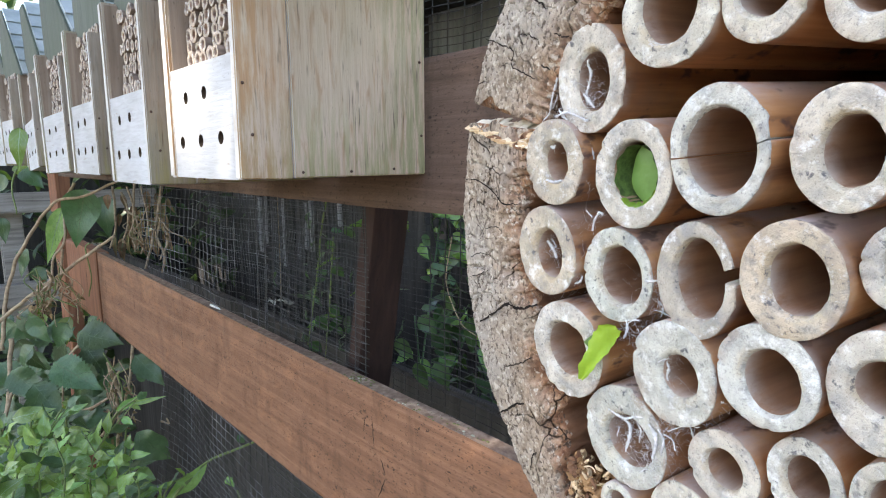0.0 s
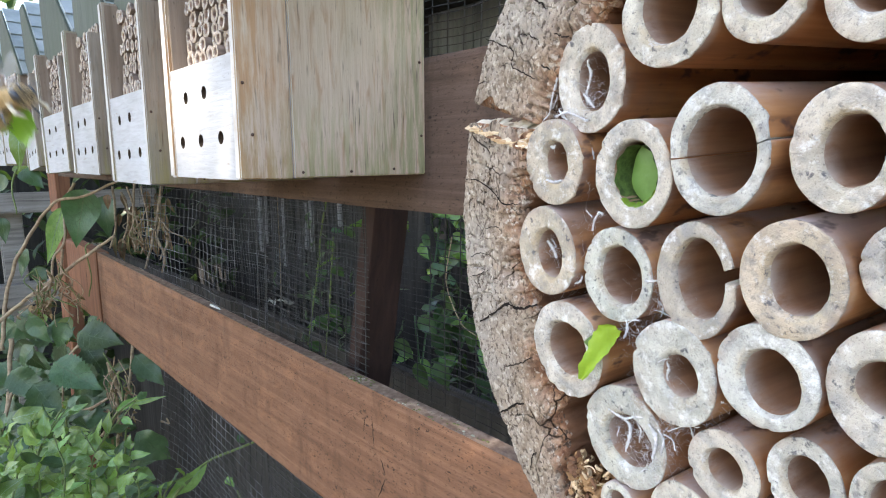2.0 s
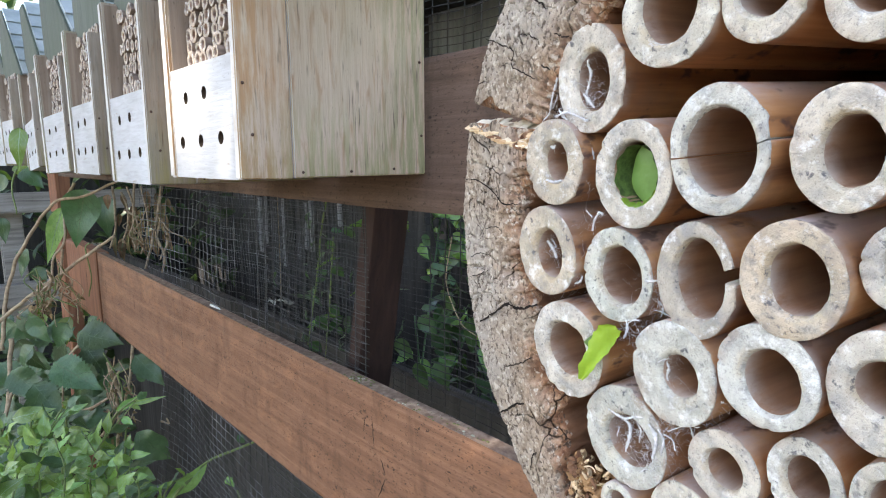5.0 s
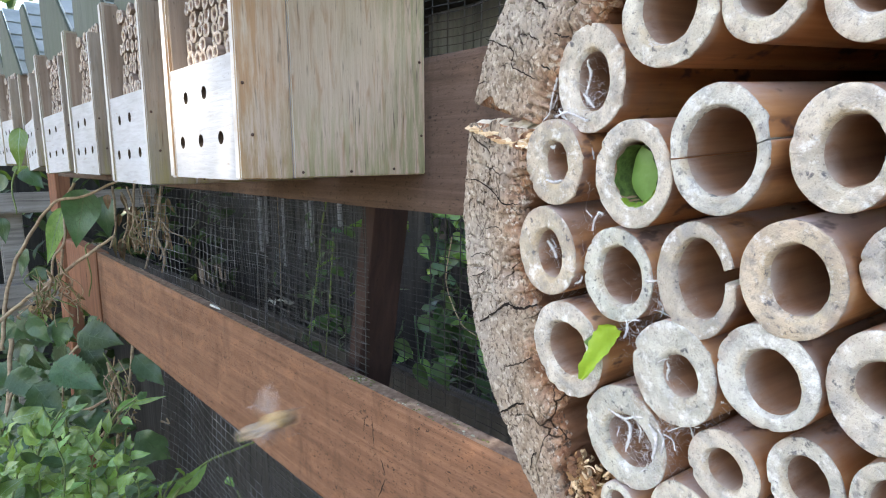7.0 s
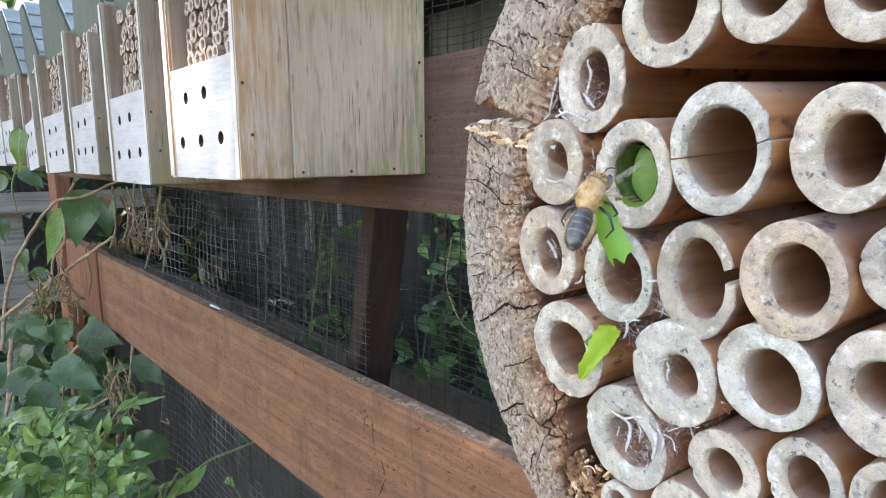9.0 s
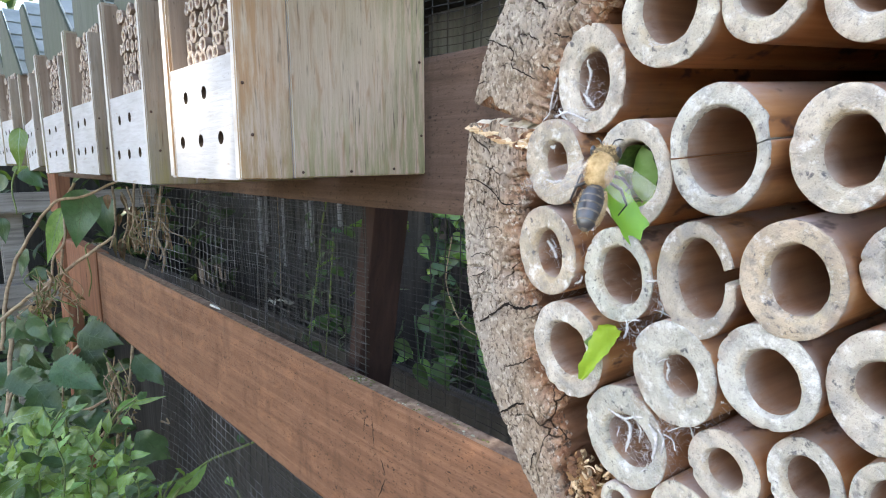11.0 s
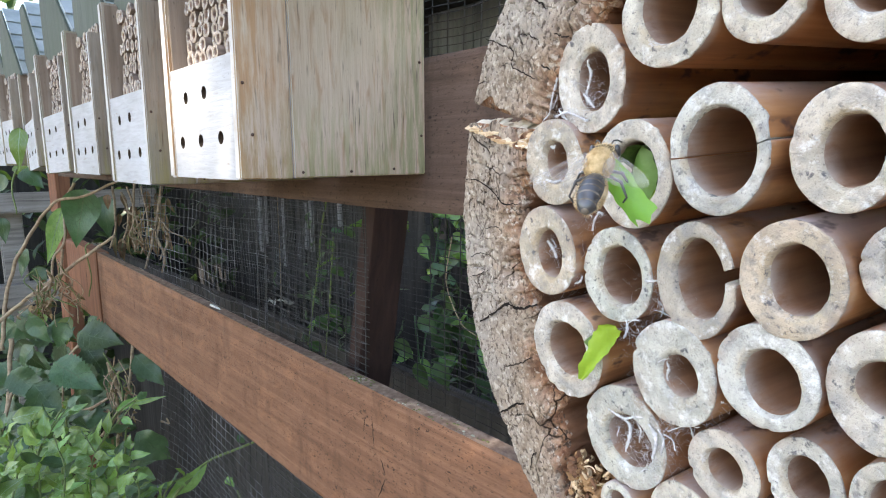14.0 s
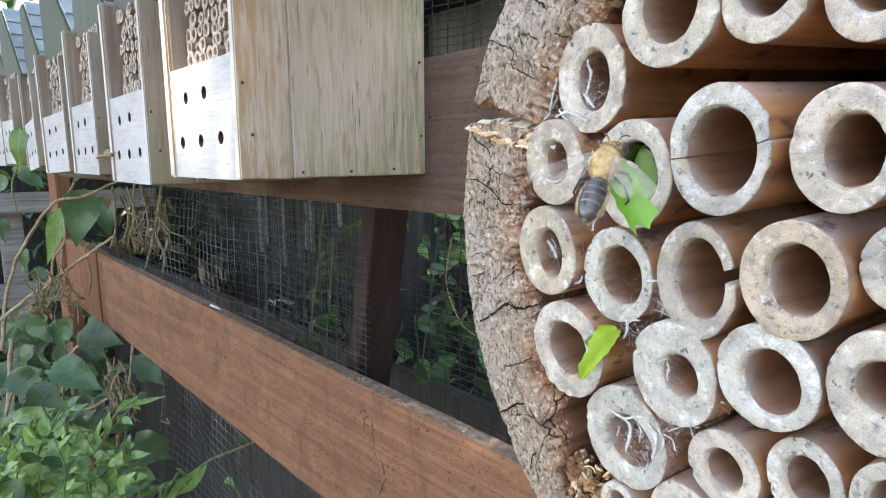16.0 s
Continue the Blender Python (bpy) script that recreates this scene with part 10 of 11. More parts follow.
def bee(label, leaf_held=False, seed=1, pairs=None, body=M_CHITIN):
    """A leafcutter bee facing +x, 12 mm long."""
    k = 0.001
    ob = thing("bee", pose(0, 0, 0), label, "bee")
    bm = bmesh.new()
    ellipsoid(bm, (-0.1 * k, 0, 0.3 * k), (2.4 * k, 1.65 * k, 1.7 * k))
    fur(bm, (-0.1 * k, 0, 0.3 * k), (2.35 * k, 1.6 * k, 1.65 * k), 4800, 0.32 * k, seed)
    part("thorax", bm, M_FUR, ob, "furry golden-brown thorax")
    bm = bmesh.new()

    def bands(t, h):
        s = (t * 3.2) % 1.0
        return 2 if h < -0.35 else (1 if s > 0.8 else 0)
    ellipsoid(bm, (-4.9 * k, 0, -0.2 * k), (3.3 * k, 1.5 * k, 1.55 * k), 24, 40, bands)
    fur(bm, (-4.9 * k, 0, -0.2 * k), (3.3 * k, 1.45 * k, 1.5 * k), 700, 0.4 * k, seed + 1, 1, lambda d: d.x > 0.35 or abs(d.y) > 0.7)
    fur(bm, (-4.9 * k, 0, -0.2 * k), (3.2 * k, 1.42 * k, 1.5 * k), 600, 0.6 * k, seed + 2, 2, lambda d: d.z < -0.35)
    fur(bm, (-4.9 * k, 0, -0.3 * k), (3.25 * k, 1.5 * k, 1.3 * k), 6000, 0.45 * k, seed + 7, 2, lambda d: abs(d.y) > 0.72 and -0.5 < d.z < 0.35)
    part("abdomen", bm, [body, M_BANDDK, M_SCOPA], ob, "black abdomen with pale hair bands" if leaf_held else "tan hairy abdomen")
    bm = bmesh.new()
    ellipsoid(bm, (2.8 * k, 0, -0.5 * k), (1.05 * k, 1.75 * k, 1.5 * k))
    fur(bm, (2.8 * k, 0, -0.5 * k), (1.0 * k, 1.65 * k, 1.4 * k), 700, 0.6 * k, seed + 3, 1, lambda d: abs(d.y) < 0.7)
    head = part("head", bm, [M_FURDK, M_FUR], ob, "dark head with golden face hair")
    for s in (-1, 1):
        bm = bmesh.new()
        ellipsoid(bm, (3.1 * k, s * 1.5 * k, -0.2 * k), (0.62 * k, 0.42 * k, 1.0 * k), 14, 10)
        part("eye", bm, M_CHITIN, head)
        bm = bmesh.new()
        sweep(bm, [Vector(p) * k for p in ((3.8, s * 0.5, 0.1), (4.3, s * 0.9, 0.6), (4.8, s * 1.3, 0.3), (5.2, s * 1.6, -0.3))], 0.1 * k, 6)
        part("antenna", bm, M_CHITIN, head)
        for i, (x, reach, back) in enumerate(((1.3, 3.0, 1.6), (0.3, 3.4, -0.6), (-0.7, 3.6, -2.8))):
            bm = bmesh.new()
            sweep(bm, [Vector(p) * k for p in ((x, s * 1.2, -1.0), (x + back * 0.3, s * reach * 0.75, -1.2), (x + back * 0.7, s * reach * 0.95, -2.6), (x + back, s * reach * 0.7, -3.7))],
                  [0.22 * k, 0.2 * k, 0.14 * k, 0.08 * k] if i or not leaf_held else [0.3 * k, 0.34 * k, 0.36 * k, 0.2 * k], 7)
            part("leg", bm, M_BAND if leaf_held and i == 0 else M_CHITIN, ob, "pale hairy foreleg" if leaf_held and i == 0 else "")
        for i, (rootx, L, wd) in enumerate(((0.4, 8.6, 2.9), (-0.5, 6.2, 2.3))):
            # a wing lies along its own +x, its root at its origin
            bm = bmesh.new()
            rows = []
            for j in range(11):
                t = j / 10
                w = wd * (0.12 + 0.88 * math.sin(math.pi * min(1, t * 0.82 + 0.05))) * (1 if t < 0.95 else 0.6)
                rows.append([bm.verts.new(Vector((L * t, -s * w * q, 0.12 * math.sin(t * 6 + q * 4))) * k) for q in (-0.65, -0.35, 0.0, 0.35)])
            for r0, r1 in zip(rows, rows[1:]):
                for q in range(3):
                    bm.faces.new((r0[q], r0[q + 1], r1[q + 1], r1[q]))
            wing = part("wing", bm, M_WING, ob, "translucent smoky wing")
            wing.matrix_basis = wing_pose(s, i, 0.0)
            if pairs is not None:
                pairs.append((wing, s, i))
    if leaf_held:
        bm = bmesh.new()
        rows = []
        for j in range(19):
            t = j / 18
            w = 2.15 * min(1.0, 0.45 + 2.2 * t) * (1 + 0.05 * math.sin(t * 23))
            cx, cz = 2.8 - 6.0 * t, -1.2 - 5.9 * t
            row = []
            for q in (-1, -0.6, -0.2, 0.2, 0.6, 1):
                end = (0.45 * math.sin(q * 5.0 + 1) + 0.35 * math.sin(q * 11)) * max(0.0, t - 0.7) / 0.3
                row.append(bm.verts.new(Vector((cx + 0.72 * w * q - 0.7 * end, 0.9 * (1 - q * q) + 0.7 * math.sin(t * 3), cz - 0.62 * w * q - 0.7 * end)) * k))
            rows.append(row)
        for r0, r1 in zip(rows, rows[1:]):
            for q in range(5):
                bm.faces.new((r0[q], r0[q + 1], r1[q + 1], r1[q]))
        pairs.append((part("held_leaf", bm, M_HELD, ob, "curled bright green cut leaf"), 0, 0))
    return ob


def facing(p, f, u):
    """A pose at p that looks along f, with its back towards u."""
    f = Vector(f).normalized()
    u = Vector(u)
    u = (u - f * u.dot(f)).normalized()
    return Matrix.Translation(p) @ Matrix((f, u.cross(f), u)).transposed().to_4x4()


M_CHIP = plain_noise_mat("pale_wood_dust", (0.72, 0.66, 0.55), (0.9, 0.86, 0.78), 700, 0.8)


def chip(seed):
    """A curled flake of sawdust, about a millimetre."""
    rnd = random.Random(seed)
    ob = thing("wood_chip", pose(0, 0, 0), "pale flake of wood dust drifting past the fence", "wood chip", "drifting wood dust")
    bm = bmesh.new()
    L, w = rnd.uniform(0.0011, 0.0022), rnd.uniform(0.0006, 0.001)
    rows = [[bm.verts.new((L * (t - 0.5), y * w, 0.35 * w * math.sin(t * 4 + y) + z)) for y, z in ((-0.5, 0), (0.5, 0.0001), (0.45, 0.0003), (-0.45, 0.0002))] for t in (0, 0.35, 0.7, 1)]
    for r0, r1 in zip(rows, rows[1:]):
        for k in range(4):
            bm.faces.new((r0[k], r0[(k + 1) % 4], r1[(k + 1) % 4], r1[k]))
    bm.faces.new(rows[0][::-1])
    bm.faces.new(rows[-1])
    part("flake", bm, M_CHIP, ob, smooth=False)
    return ob


chips = [chip(k) for k in range(16)]
carrier_wings = []
carrier = bee("leafcutter bee with golden thorax carrying a cut leaf", True, 1, carrier_wings)
held_leaf = carrier_wings.pop()[0]
visitor = bee("brown leafcutter bee flying past the fence", False, 5, None, M_TAN)
hoverer = bee("small bee hovering before the boxes", False, 9, None, M_TAN)

def motions():
    walk(carrier, [
        (0.0, facing((-0.4651, -0.1272, 1.2212), (0.79, 0.37, 0.47), (-0.01, -0.32, 0.94))),
        (1.7, facing((-0.3742, -0.0997, 1.2362), (0.79, 0.37, 0.47), (-0.01, -0.32, 0.94))),
        (1.9, facing((-0.1667, 0.0041, 1.2259), (0.79, 0.37, 0.47), (-0.01, -0.32, 0.94))),
        (2.0, facing((-0.1107, 0.0132, 1.2086), (0.79, 0.37, 0.47), (-0.01, -0.32, 0.94))),
        (2.1, facing((-0.0644, 0.0135, 1.1930), (0.79, 0.37, 0.47), (-0.01, -0.32, 0.94))),
        (2.2, facing((-0.0600, 0.0125, 1.1871), (0.79, 0.37, 0.47), (-0.01, -0.32, 0.94))),
        (2.3, facing((-0.0633, 0.0174, 1.1914), (0.79, 0.37, 0.47), (-0.01, -0.32, 0.94))),
        (2.4, facing((-0.1019, 0.0536, 1.1997), (0.23, 0.81, 0.44), (-0.01, -0.32, 0.94))),
        (2.5, facing((-0.1293, 0.0773, 1.2047), (-0.55, 0.65, 0.53), (-0.01, -0.32, 0.94))),
        (2.6, facing((-0.2176, 0.0615, 1.1961), (-0.90, -0.39, -0.06), (-0.01, -0.32, 0.94))),
        (2.7, facing((-0.4060, 0.0039, 1.1870), (-0.90, -0.39, -0.06), (-0.01, -0.32, 0.94))),
        (3.2, facing((-0.7386, -0.2090, 1.1841), (-0.90, -0.39, -0.06), (-0.01, -0.32, 0.94))),
        (4.6, facing((-0.5164, -0.1935, 0.8513), (0.93, 0.23, 0.18), (-0.01, -0.32, 0.94))),
        (5.8, facing((-0.0932, 0.0212, 1.0832), (0.93, 0.23, 0.18), (-0.01, -0.32, 0.94))),
        (6.1, facing((-0.0594, 0.0281, 1.1484), (0.93, 0.23, 0.18), (-0.01, -0.32, 0.94))),
        (6.3, facing((-0.0474, 0.0278, 1.1677), (0.88, -0.12, 0.52), (-0.25, 0.10, 0.92))),
        (6.4, facing((-0.0469, 0.0311, 1.1543), (0.93, 0.23, 0.18), (-0.01, -0.32, 0.94))),
        (6.8, facing((-0.0604, 0.0569, 1.0830), (0.93, 0.23, 0.18), (-0.01, -0.32, 0.94))),
        (7.5, facing((-0.0538, 0.0641, 1.0830), (0.48, 0.82, 0.30), (-0.01, -0.32, 0.94))),
        (7.7, facing((-0.0357, 0.0524, 1.1415), (0.48, 0.82, 0.30), (-0.01, -0.32, 0.94))),
        (7.8, facing((-0.0348, 0.0450, 1.1702), (0.37, 0.75, 0.52), (-0.01, -0.32, 0.94))),
        (7.9, facing((-0.0347, 0.0565, 1.1806), (0.48, 0.82, 0.30), (-0.01, -0.32, 0.94))),
        (8.0, facing((-0.0380, 0.0491, 1.1840), (0.33, 0.71, 0.57), (-0.01, -0.32, 0.94))),
        (8.1, facing((-0.0427, 0.0523, 1.1872), (0.52, 0.78, 0.28), (-0.01, -0.32, 0.94))),
        (8.2, facing((-0.0427, 0.0552, 1.1867), (0.44, 0.79, 0.39), (-0.01, -0.32, 0.94))),
        (8.3, facing((-0.0426, 0.0582, 1.1929), (0.48, 0.82, 0.30), (-0.01, -0.32, 0.94))),
        (8.4, facing((-0.0415, 0.0590, 1.1976), (0.48, 0.82, 0.30), (-0.01, -0.32, 0.94))),
        (8.5, facing((-0.0399, 0.0600, 1.2007), (0.48, 0.82, 0.33), (-0.01, -0.32, 0.94))),
        (8.6, facing((-0.0430, 0.0650, 1.1984), (0.48, 0.82, 0.30), (-0.01, -0.32, 0.94))),
        (8.7, facing((-0.0424, 0.0649, 1.1950), (0.34, 0.78, 0.46), (0.09, -0.62, 0.79))),
        (8.8, facing((-0.0416, 0.0641, 1.1935), (-0.06, 0.62, 0.74), (0.10, -0.91, 0.46))),
        (8.9, facing((-0.0418, 0.0640, 1.1942), (-0.12, 0.64, 0.74), (0.32, -0.90, 0.29))),
        (9.0, facing((-0.0419, 0.0641, 1.1951), (-0.12, 0.66, 0.73), (0.32, -0.90, 0.29))),
        (9.1, facing((-0.0414, 0.0645, 1.1962), (-0.10, 0.68, 0.72), (0.32, -0.90, 0.29))),
        (9.2, facing((-0.0408, 0.0648, 1.1973), (-0.02, 0.67, 0.73), (0.32, -0.90, 0.29))),
        (10.2, facing((-0.0397, 0.0633, 1.1982), (-0.12, 0.64, 0.75), (0.32, -0.90, 0.29))),
        (11.3, facing((-0.0389, 0.0612, 1.1983), (-0.16, 0.58, 0.80), (0.32, -0.90, 0.29))),
        (11.5, facing((-0.0391, 0.0613, 1.1983), (-0.17, 0.57, 0.80), (0.32, -0.90, 0.29))),
        (11.8, facing((-0.0389, 0.0615, 1.1988), (-0.14, 0.60, 0.78), (0.32, -0.90, 0.29))),
        (12.0, facing((-0.0389, 0.0617, 1.1990), (-0.16, 0.57, 0.80), (0.32, -0.90, 0.29))),
        (12.3, facing((-0.0391, 0.0617, 1.1993), (-0.22, 0.62, 0.76), (0.32, -0.90, 0.29))),
        (12.6, facing((-0.0391, 0.0618, 1.1995), (-0.24, 0.61, 0.75), (0.32, -0.90, 0.29))),
        (13.0, facing((-0.0393, 0.0615, 1.1993), (-0.33, 0.69, 0.65), (0.32, -0.90, 0.29))),
        (13.3, facing((-0.0395, 0.0612, 1.1992), (-0.40, 0.75, 0.53), (0.32, -0.90, 0.29))),
        (13.6, facing((-0.0396, 0.0611, 1.1991), (-0.42, 0.76, 0.49), (0.32, -0.90, 0.29))),
        (14.0, facing((-0.0392, 0.0616, 1.1990), (-0.27, 0.76, 0.60), (0.32, -0.90, 0.29))),
        (14.3, facing((-0.0388, 0.0620, 1.1990), (-0.03, 0.68, 0.73), (0.32, -0.90, 0.29))),
        (14.6, facing((-0.0388, 0.0620, 1.1992), (-0.04, 0.67, 0.74), (0.32, -0.90, 0.29))),
        (15.0, facing((-0.0387, 0.0622, 1.1989), (-0.09, 0.63, 0.77), (0.32, -0.90, 0.29))),
        (15.3, facing((-0.0388, 0.0622, 1.1994), (-0.09, 0.63, 0.77), (0.32, -0.90, 0.29))),
        (15.6, facing((-0.0388, 0.0622, 1.1995), (-0.09, 0.63, 0.77), (0.32, -0.90, 0.29))),
        (16.0, facing((-0.0388, 0.0621, 1.1990), (-0.11, 0.65, 0.75), (0.32, -0.90, 0.29))),
    ])
    walk(visitor, [
        (0.0, facing((-0.1383, 0.0303, 1.0105), (0.56, 0.78, 0.08), (0.19, -0.17, 0.95))),
        (6.0, facing((-0.2137, -0.0385, 1.0685), (0.56, 0.78, 0.08), (0.19, -0.17, 0.95))),
        (6.8, facing((-0.1780, -0.0157, 1.1283), (0.56, 0.78, 0.08), (0.19, -0.17, 0.95))),
        (6.9, facing((-0.1505, 0.0091, 1.1387), (0.56, 0.78, 0.08), (0.19, -0.17, 0.95))),
        (7.0, facing((-0.1113, 0.0531, 1.1443), (0.52, 0.79, 0.32), (0.19, -0.17, 0.95))),
        (7.1, facing((-0.1110, 0.1026, 1.1305), (0.56, 0.78, 0.08), (0.19, -0.17, 0.95))),
        (7.2, facing((-0.1118, 0.1594, 1.1212), (0.56, 0.78, 0.08), (0.19, -0.17, 0.95))),
        (7.3, facing((-0.1107, 0.2172, 1.1076), (0.56, 0.78, 0.08), (0.19, -0.17, 0.95))),
        (9.0, facing((-0.1122, 0.2187, 1.1214), (0.56, 0.78, 0.08), (0.19, -0.17, 0.95))),
        (9.5, facing((-0.0059, 0.6061, 0.6129), (0.10, 0.72, -0.57), (0.19, -0.17, 0.95))),
        (10.2, facing((-0.8292, -0.1790, 0.4438), (-0.81, 0.48, 0.06), (0.19, -0.17, 0.95))),
        (10.7, facing((-0.8271, -0.2197, 0.9062), (-0.15, 0.82, 0.40), (0.19, -0.17, 0.95))),
        (11.2, facing((-0.4362, 0.0076, 1.1508), (0.56, 0.78, 0.08), (0.19, -0.17, 0.95))),
        (11.4, facing((-0.3678, 0.0411, 1.1678), (0.51, 0.75, 0.18), (0.19, -0.17, 0.95))),
        (11.5, facing((-0.3506, 0.0621, 1.1774), (0.50, 0.76, 0.28), (0.19, -0.17, 0.95))),
        (11.6, facing((-0.3521, 0.0807, 1.2004), (0.34, 0.78, 0.46), (0.19, -0.17, 0.95))),
        (11.7, facing((-0.3420, 0.0923, 1.2033), (0.54, 0.73, -0.02), (0.19, -0.17, 0.95))),
        (11.8, facing((-0.3197, 0.0999, 1.1959), (0.56, 0.78, 0.08), (0.19, -0.17, 0.95))),
        (11.9, facing((-0.3248, 0.0931, 1.1908), (-0.25, 0.91, -0.03), (0.19, -0.17, 0.95))),
        (12.0, facing((-0.3264, 0.0906, 1.1873), (-0.94, 0.32, -0.04), (0.19, -0.17, 0.95))),
        (12.1, facing((-0.3166, 0.0723, 1.1915), (-0.76, -0.53, -0.03), (0.19, -0.17, 0.95))),
        (12.2, facing((-0.2859, 0.0471, 1.1965), (0.07, -0.89, -0.30), (0.19, -0.17, 0.95))),
        (12.3, facing((-0.2962, 0.0332, 1.1848), (0.77, -0.57, -0.26), (0.19, -0.17, 0.95))),
        (12.4, facing((-0.2663, 0.0477, 1.1714), (0.78, 0.37, -0.16), (0.19, -0.17, 0.95))),
        (12.5, facing((-0.2312, 0.0662, 1.1508), (0.60, 0.67, 0.09), (0.19, -0.17, 0.95))),
        (12.6, facing((-0.2429, 0.0898, 1.1142), (0.54, 0.45, -0.60), (0.19, -0.17, 0.95))),
        (12.8, facing((-0.1719, 0.0825, 1.0718), (0.43, 0.28, -0.79), (0.19, -0.17, 0.95))),
        (13.2, facing((-0.1623, 0.0731, 0.9855), (0.43, 0.28, -0.79), (0.19, -0.17, 0.95))),
        (16.0, facing((-0.1602, 0.0710, 0.9663), (0.43, 0.28, -0.79), (0.19, -0.17, 0.95))),
    ])
    walk(hoverer, [
        (0.0, facing((-0.3687, 0.0807, 0.6945), (0.56, 0.78, 0.08), (0.19, -0.17, 0.95))),
        (7.6, facing((-0.3279, 0.0828, 0.9008), (0.56, 0.78, 0.08), (0.19, -0.17, 0.95))),
        (7.8, facing((-0.2175, 0.0979, 1.0941), (0.41, 0.71, 0.52), (0.19, -0.17, 0.95))),
        (7.9, facing((-0.2444, 0.2208, 1.1056), (0.41, 0.71, 0.47), (0.19, -0.17, 0.95))),
        (8.0, facing((-0.2635, 0.3704, 1.1307), (0.41, 0.71, 0.47), (0.19, -0.17, 0.95))),
        (8.3, facing((-0.2612, 0.6500, 1.3600), (0.27, 0.84, 0.44), (0.19, -0.17, 0.95))),
        (9.6, facing((-0.2804, 0.6689, 1.5326), (-0.50, 0.74, 0.37), (0.19, -0.17, 0.95))),
        (10.6, facing((-0.3981, 0.3788, 1.4783), (-0.93, 0.18, -0.02), (0.19, -0.17, 0.95))),
        (11.2, facing((-0.3605, 0.1647, 1.3451), (-0.73, -0.15, -0.47), (0.19, -0.17, 0.95))),
        (11.4, facing((-0.3467, 0.1095, 1.2352), (-0.73, -0.15, -0.47), (0.19, -0.17, 0.95))),
        (11.5, facing((-0.3519, 0.1003, 1.2199), (-0.77, 0.43, -0.34), (0.19, -0.17, 0.95))),
        (11.6, facing((-0.3620, 0.0888, 1.2176), (-0.25, 0.91, -0.03), (0.19, -0.17, 0.95))),
        (11.7, facing((-0.3539, 0.0961, 1.2107), (0.56, 0.78, 0.08), (0.19, -0.17, 0.95))),
        (11.8, facing((-0.3496, 0.1006, 1.2101), (0.56, 0.78, 0.08), (0.19, -0.17, 0.95))),
        (11.9, facing((-0.3441, 0.1070, 1.2119), (-0.25, 0.91, -0.03), (0.19, -0.17, 0.95))),
        (12.0, facing((-0.3546, 0.0960, 1.2138), (-0.94, 0.32, -0.04), (0.19, -0.17, 0.95))),
        (12.1, facing((-0.3884, 0.0617, 1.2248), (-0.83, -0.46, -0.04), (0.19, -0.17, 0.95))),
        (12.2, facing((-0.3858, 0.0591, 1.2012), (-0.65, -0.36, -0.44), (0.19, -0.17, 0.95))),
        (12.3, facing((-0.4707, 0.0227, 1.1843), (-0.83, -0.46, -0.04), (0.19, -0.17, 0.95))),
        (12.9, facing((-0.7255, -0.0475, 1.1739), (-0.76, 0.56, -0.15), (0.19, -0.17, 0.95))),
        (13.6, facing((-0.7255, -0.0475, 1.1739), (0.56, 0.78, 0.08), (0.19, -0.17, 0.95))),
        (14.0, facing((-0.5911, 0.0250, 1.1782), (0.56, 0.78, 0.08), (0.19, -0.17, 0.95))),
        (14.2, facing((-0.5223, 0.0561, 1.1835), (0.56, 0.78, 0.08), (0.19, -0.17, 0.95))),
        (14.5, facing((-0.4929, 0.0761, 1.1964), (0.56, 0.78, 0.08), (0.19, -0.17, 0.95))),
        (14.7, facing((-0.4590, 0.0984, 1.1978), (0.56, 0.78, 0.08), (0.19, -0.17, 0.95))),
        (14.9, facing((-0.4591, 0.1001, 1.2059), (-0.31, 0.70, 0.60), (0.19, -0.17, 0.95))),
        (15.1, facing((-0.4711, 0.0853, 1.1979), (0.42, 0.70, -0.23), (0.19, -0.17, 0.95))),
        (15.3, facing((-0.4506, 0.1075, 1.1978), (0.59, 0.68, 0.19), (0.19, -0.17, 0.95))),
        (15.5, facing((-0.4519, 0.1078, 1.2055), (0.58, 0.69, 0.29), (0.19, -0.17, 0.95))),
        (15.6, facing((-0.4668, 0.0952, 1.2205), (-0.55, 0.78, 0.16), (0.19, -0.17, 0.95))),
        (15.7, facing((-0.4711, 0.0886, 1.2125), (0.59, 0.68, 0.19), (0.19, -0.17, 0.95))),
        (16.0, facing((-0.4311, 0.1000, 1.2030), (0.59, 0.68, 0.19), (0.19, -0.17, 0.95))),
    ])
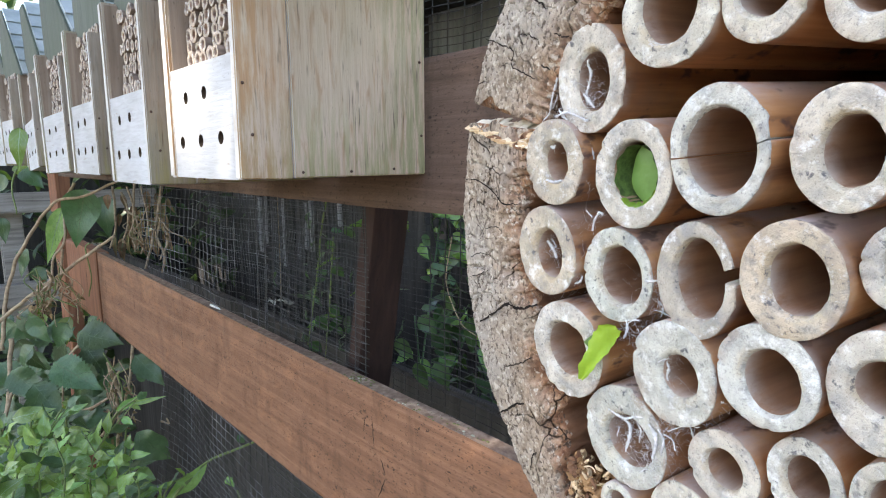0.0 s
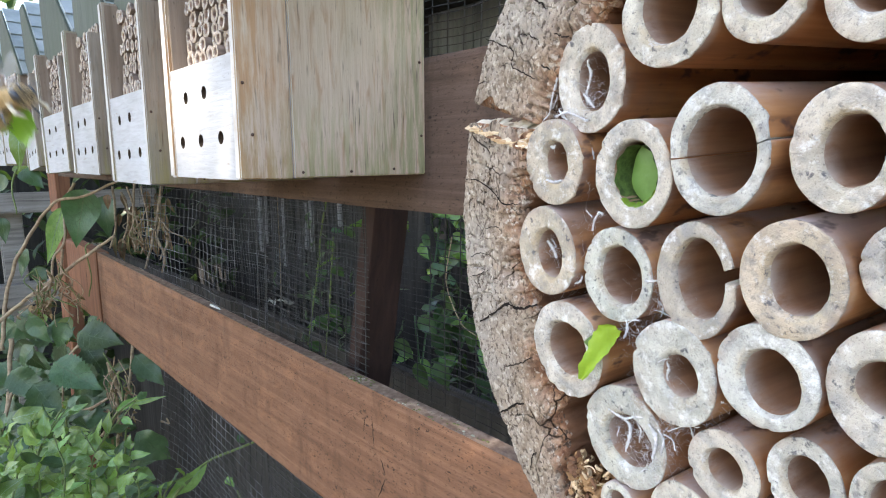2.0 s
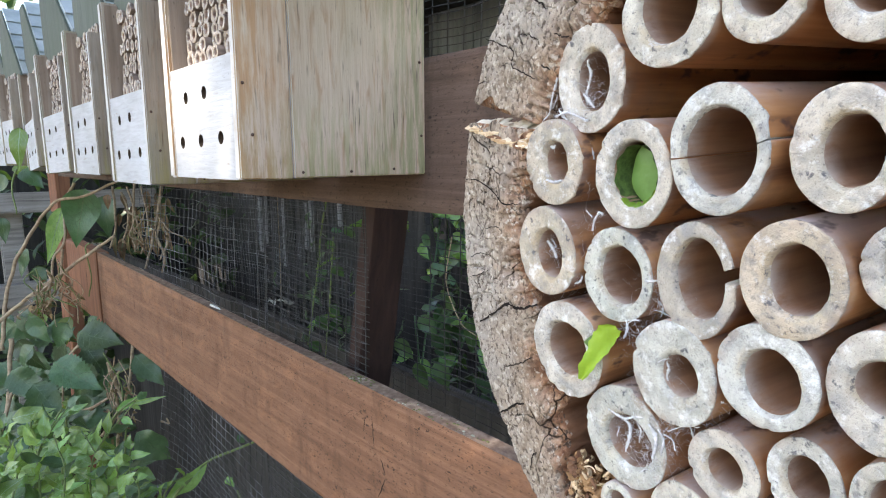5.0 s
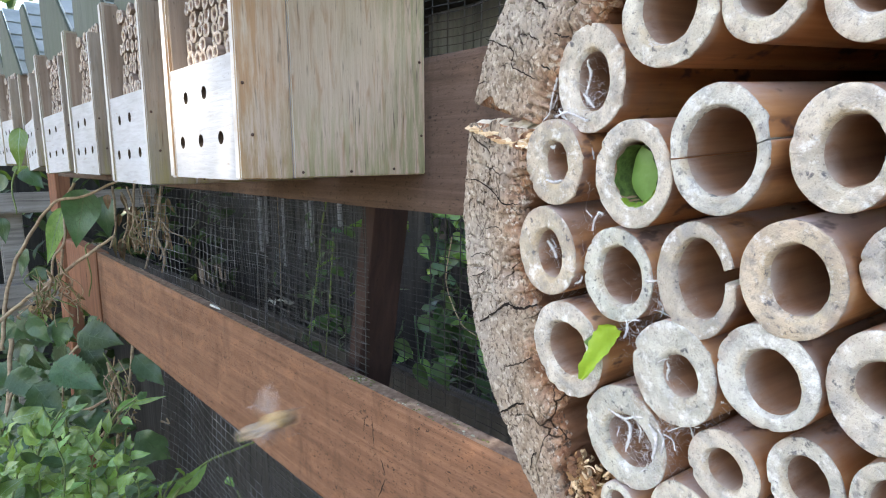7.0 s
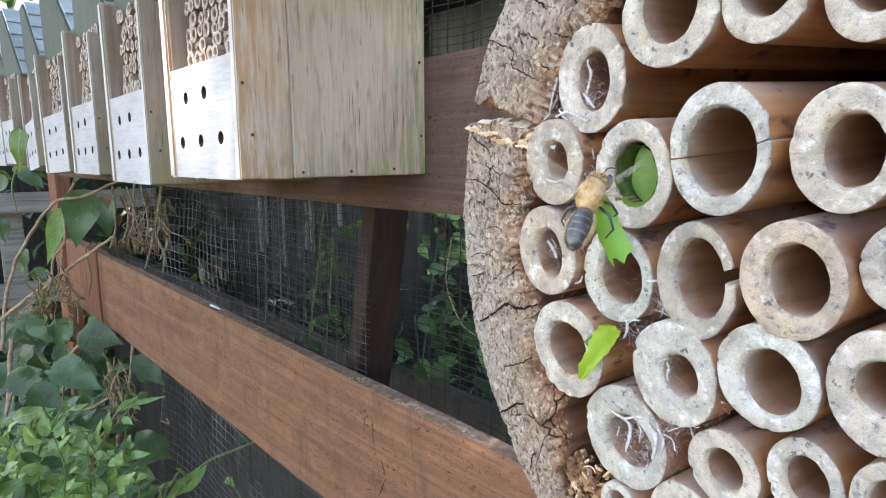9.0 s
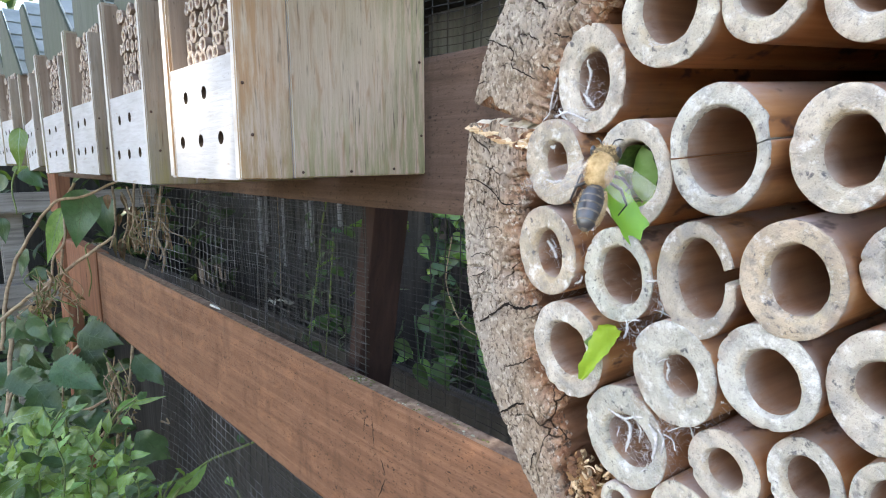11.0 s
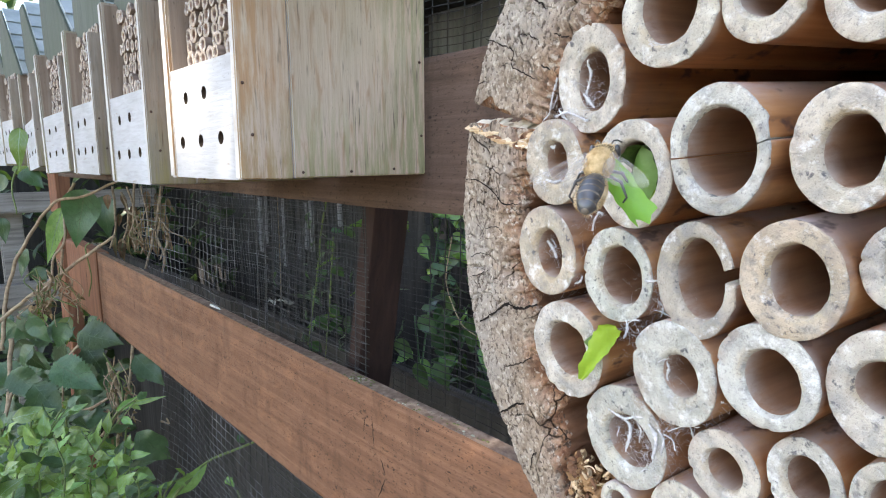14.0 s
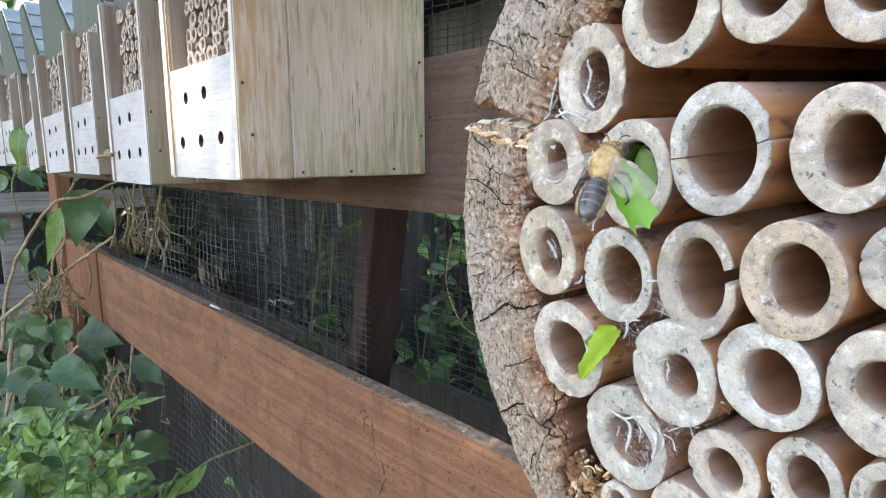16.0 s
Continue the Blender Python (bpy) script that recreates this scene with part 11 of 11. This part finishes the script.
    paths = (
        ((-0.1229, 0.1212, 1.2676), (-0.1126, 0.1107, 1.1738), (-0.1179, 0.1054, 1.1755), (-0.1198, 0.1030, 1.1743), (-0.1391, 0.0825, 1.1763), (-0.1539, 0.0447, 1.0822)),
        ((-0.1339, 0.1335, 1.2756), (-0.1239, 0.1184, 1.1630), (-0.1328, 0.1072, 1.1565), (-0.1392, 0.0980, 1.1465), (-0.1563, 0.0779, 1.1399), (-0.1716, 0.0418, 1.0561)),
        ((-0.1448, 0.1459, 1.2839), (-0.1330, 0.1292, 1.1558), (-0.1407, 0.1181, 1.1436), (-0.1493, 0.1046, 1.1260), (-0.1704, 0.0801, 1.1191), (-0.1896, 0.0383, 1.0281)),
        ((-0.1557, 0.1585, 1.2925), (-0.1464, 0.1353, 1.1480), (-0.1581, 0.1197, 1.1353), (-0.1665, 0.1081, 1.1247), (-0.2028, 0.0629, 1.0998), (-0.2390, 0.0009, 1.0018)),
        ((-0.1664, 0.1713, 1.3013), (-0.1676, 0.1286, 1.1215), (-0.1806, 0.1122, 1.1116), (-0.1965, 0.0920, 1.0991), (-0.2120, 0.0683, 1.0697), (-0.2277, 0.0270, 0.9644)),
        ((-0.1771, 0.1842, 1.3105), (-0.1549, 0.1625, 1.1112), (-0.1571, 0.1582, 1.1031), (-0.1584, 0.1563, 1.1009), (-0.1600, 0.1541, 1.0988), (-0.1586, 0.1297, 0.9862)),
        ((-0.1201, 0.1263, 1.2768), (-0.1062, 0.1087, 1.1345), (-0.1163, 0.0974, 1.1333), (-0.1204, 0.0927, 1.1323), (-0.1268, 0.0855, 1.1314), (-0.1311, 0.0632, 1.0548)),
        ((-0.1309, 0.1391, 1.2856), (-0.1203, 0.1128, 1.1220), (-0.1195, 0.1116, 1.1128), (-0.1190, 0.1103, 1.1047), (-0.1186, 0.1076, 1.0910), (-0.1173, 0.0897, 1.0071)),
        ((-0.1416, 0.1520, 1.2948), (-0.1461, 0.1025, 1.1016), (-0.1525, 0.0935, 1.0927), (-0.1563, 0.0869, 1.0818), (-0.1623, 0.0774, 1.0691), (-0.1672, 0.0512, 0.9781)),
        ((-0.1521, 0.1651, 1.3042), (-0.1472, 0.1216, 1.0924), (-0.1524, 0.1141, 1.0841), (-0.1567, 0.1072, 1.0743), (-0.1619, 0.0984, 1.0606), (-0.1658, 0.0715, 0.9624)),
        ((-0.1626, 0.1783, 1.3140), (-0.1639, 0.1237, 1.0824), (-0.1705, 0.1144, 1.0736), (-0.1751, 0.1069, 1.0631), (-0.1793, 0.0990, 1.0484), (-0.1820, 0.0718, 0.9429)),
        ((-0.1731, 0.1917, 1.3240), (-0.1584, 0.1522, 1.0835), (-0.1628, 0.1447, 1.0716), (-0.1662, 0.1385, 1.0604), (-0.1704, 0.1298, 1.0424), (-0.1733, 0.1007, 0.9298)),
        ((-0.1174, 0.1314, 1.2859), (-0.1057, 0.1144, 1.1570), (-0.1066, 0.1106, 1.1448), (-0.1061, 0.1069, 1.1264), (-0.1068, 0.1011, 1.1049), (-0.1078, 0.0825, 1.0282)),
        ((-0.1279, 0.1447, 1.2957), (-0.1270, 0.1220, 1.1933), (-0.1391, 0.1086, 1.1926), (-0.1807, 0.0633, 1.1924), (-0.2127, 0.0286, 1.1923), (-0.2381, -0.0269, 1.0717)),
        ((-0.1383, 0.1581, 1.3057), (-0.1197, 0.1388, 1.1344), (-0.1393, 0.1116, 1.1090), (-0.1483, 0.0998, 1.1000), (-0.1556, 0.0910, 1.0964), (-0.1607, 0.0645, 1.0053)),
        ((-0.1486, 0.1716, 1.3160), (-0.1414, 0.1259, 1.0835), (-0.1504, 0.1149, 1.0782), (-0.1572, 0.1049, 1.0665), (-0.1617, 0.0981, 1.0587), (-0.1642, 0.0728, 0.9604)),
    )
    for k, (ob, path) in enumerate(zip(chips, paths)):
        times = (0.0, 11.3, 11.6, 11.9, 12.2, 12.6)
        rows = [(t, Matrix.Translation(p) @ pose(0, 0, 0, 40 * i, 25 * k, 50 * i + 30 * k)) for i, (t, p) in enumerate(zip(times, path))]
        rows[1:1] = [(11.0, Matrix.Translation(path[0]) @ pose(0, 0, 0, 0, 25 * k, 30 * k))]
        rows.append((16.0, rows[-1][1]))
        walk(ob, rows)
    walk(held_leaf, [(t, pose(x * 0.001, y * 0.001, z * 0.001, a, b, c)) for t, x, y, z, a, b, c in (
        (0.0, 0, -1.0, 0, 20, 38, 0), (7.0, 0, -1.0, 0, 20, 38, 0), (7.7, 0, 0, 0, 0, 0, 0), (8.5, 0, 0, 0, 0, 0, 0), (8.9, -2.2, 0, 0.3, -50, 0, 0), (11.5, -2.2, 0, 0.3, -50, 0, 0),
        (12.3, -2.2, 0, 0.6, -58, -6, 0), (13.5, -2.0, 0, 0.6, -62, -10, 0), (14.6, -2.4, 0, 0.6, -56, -4, 0), (16.0, -2.2, 0, 0.6, -60, -8, 0))])
    for wing, s, i in carrier_wings:
        rows = [(0.0, wing_pose(s, i, 0.0))]
        rows += [(t0 + 0.1 * k, wing_pose(s, i, 0.0, 38 * (-1) ** k)) for t0, n in ((1.8, 10), (6.0, 6), (7.6, 15)) for k in range(n)]
        rows += [(t, wing_pose(s, i, f, 0.0)) for t, f in ((9.2, 0.5), (11.3, 0.6), (11.5, 0.35), (11.8, 0.7), (12.3, 0.95), (14.6, 0.9), (14.8, 0.6), (15.0, 0.3), (15.3, 0.8), (16.0, 0.7))]
        walk(wing, rows)


motions()
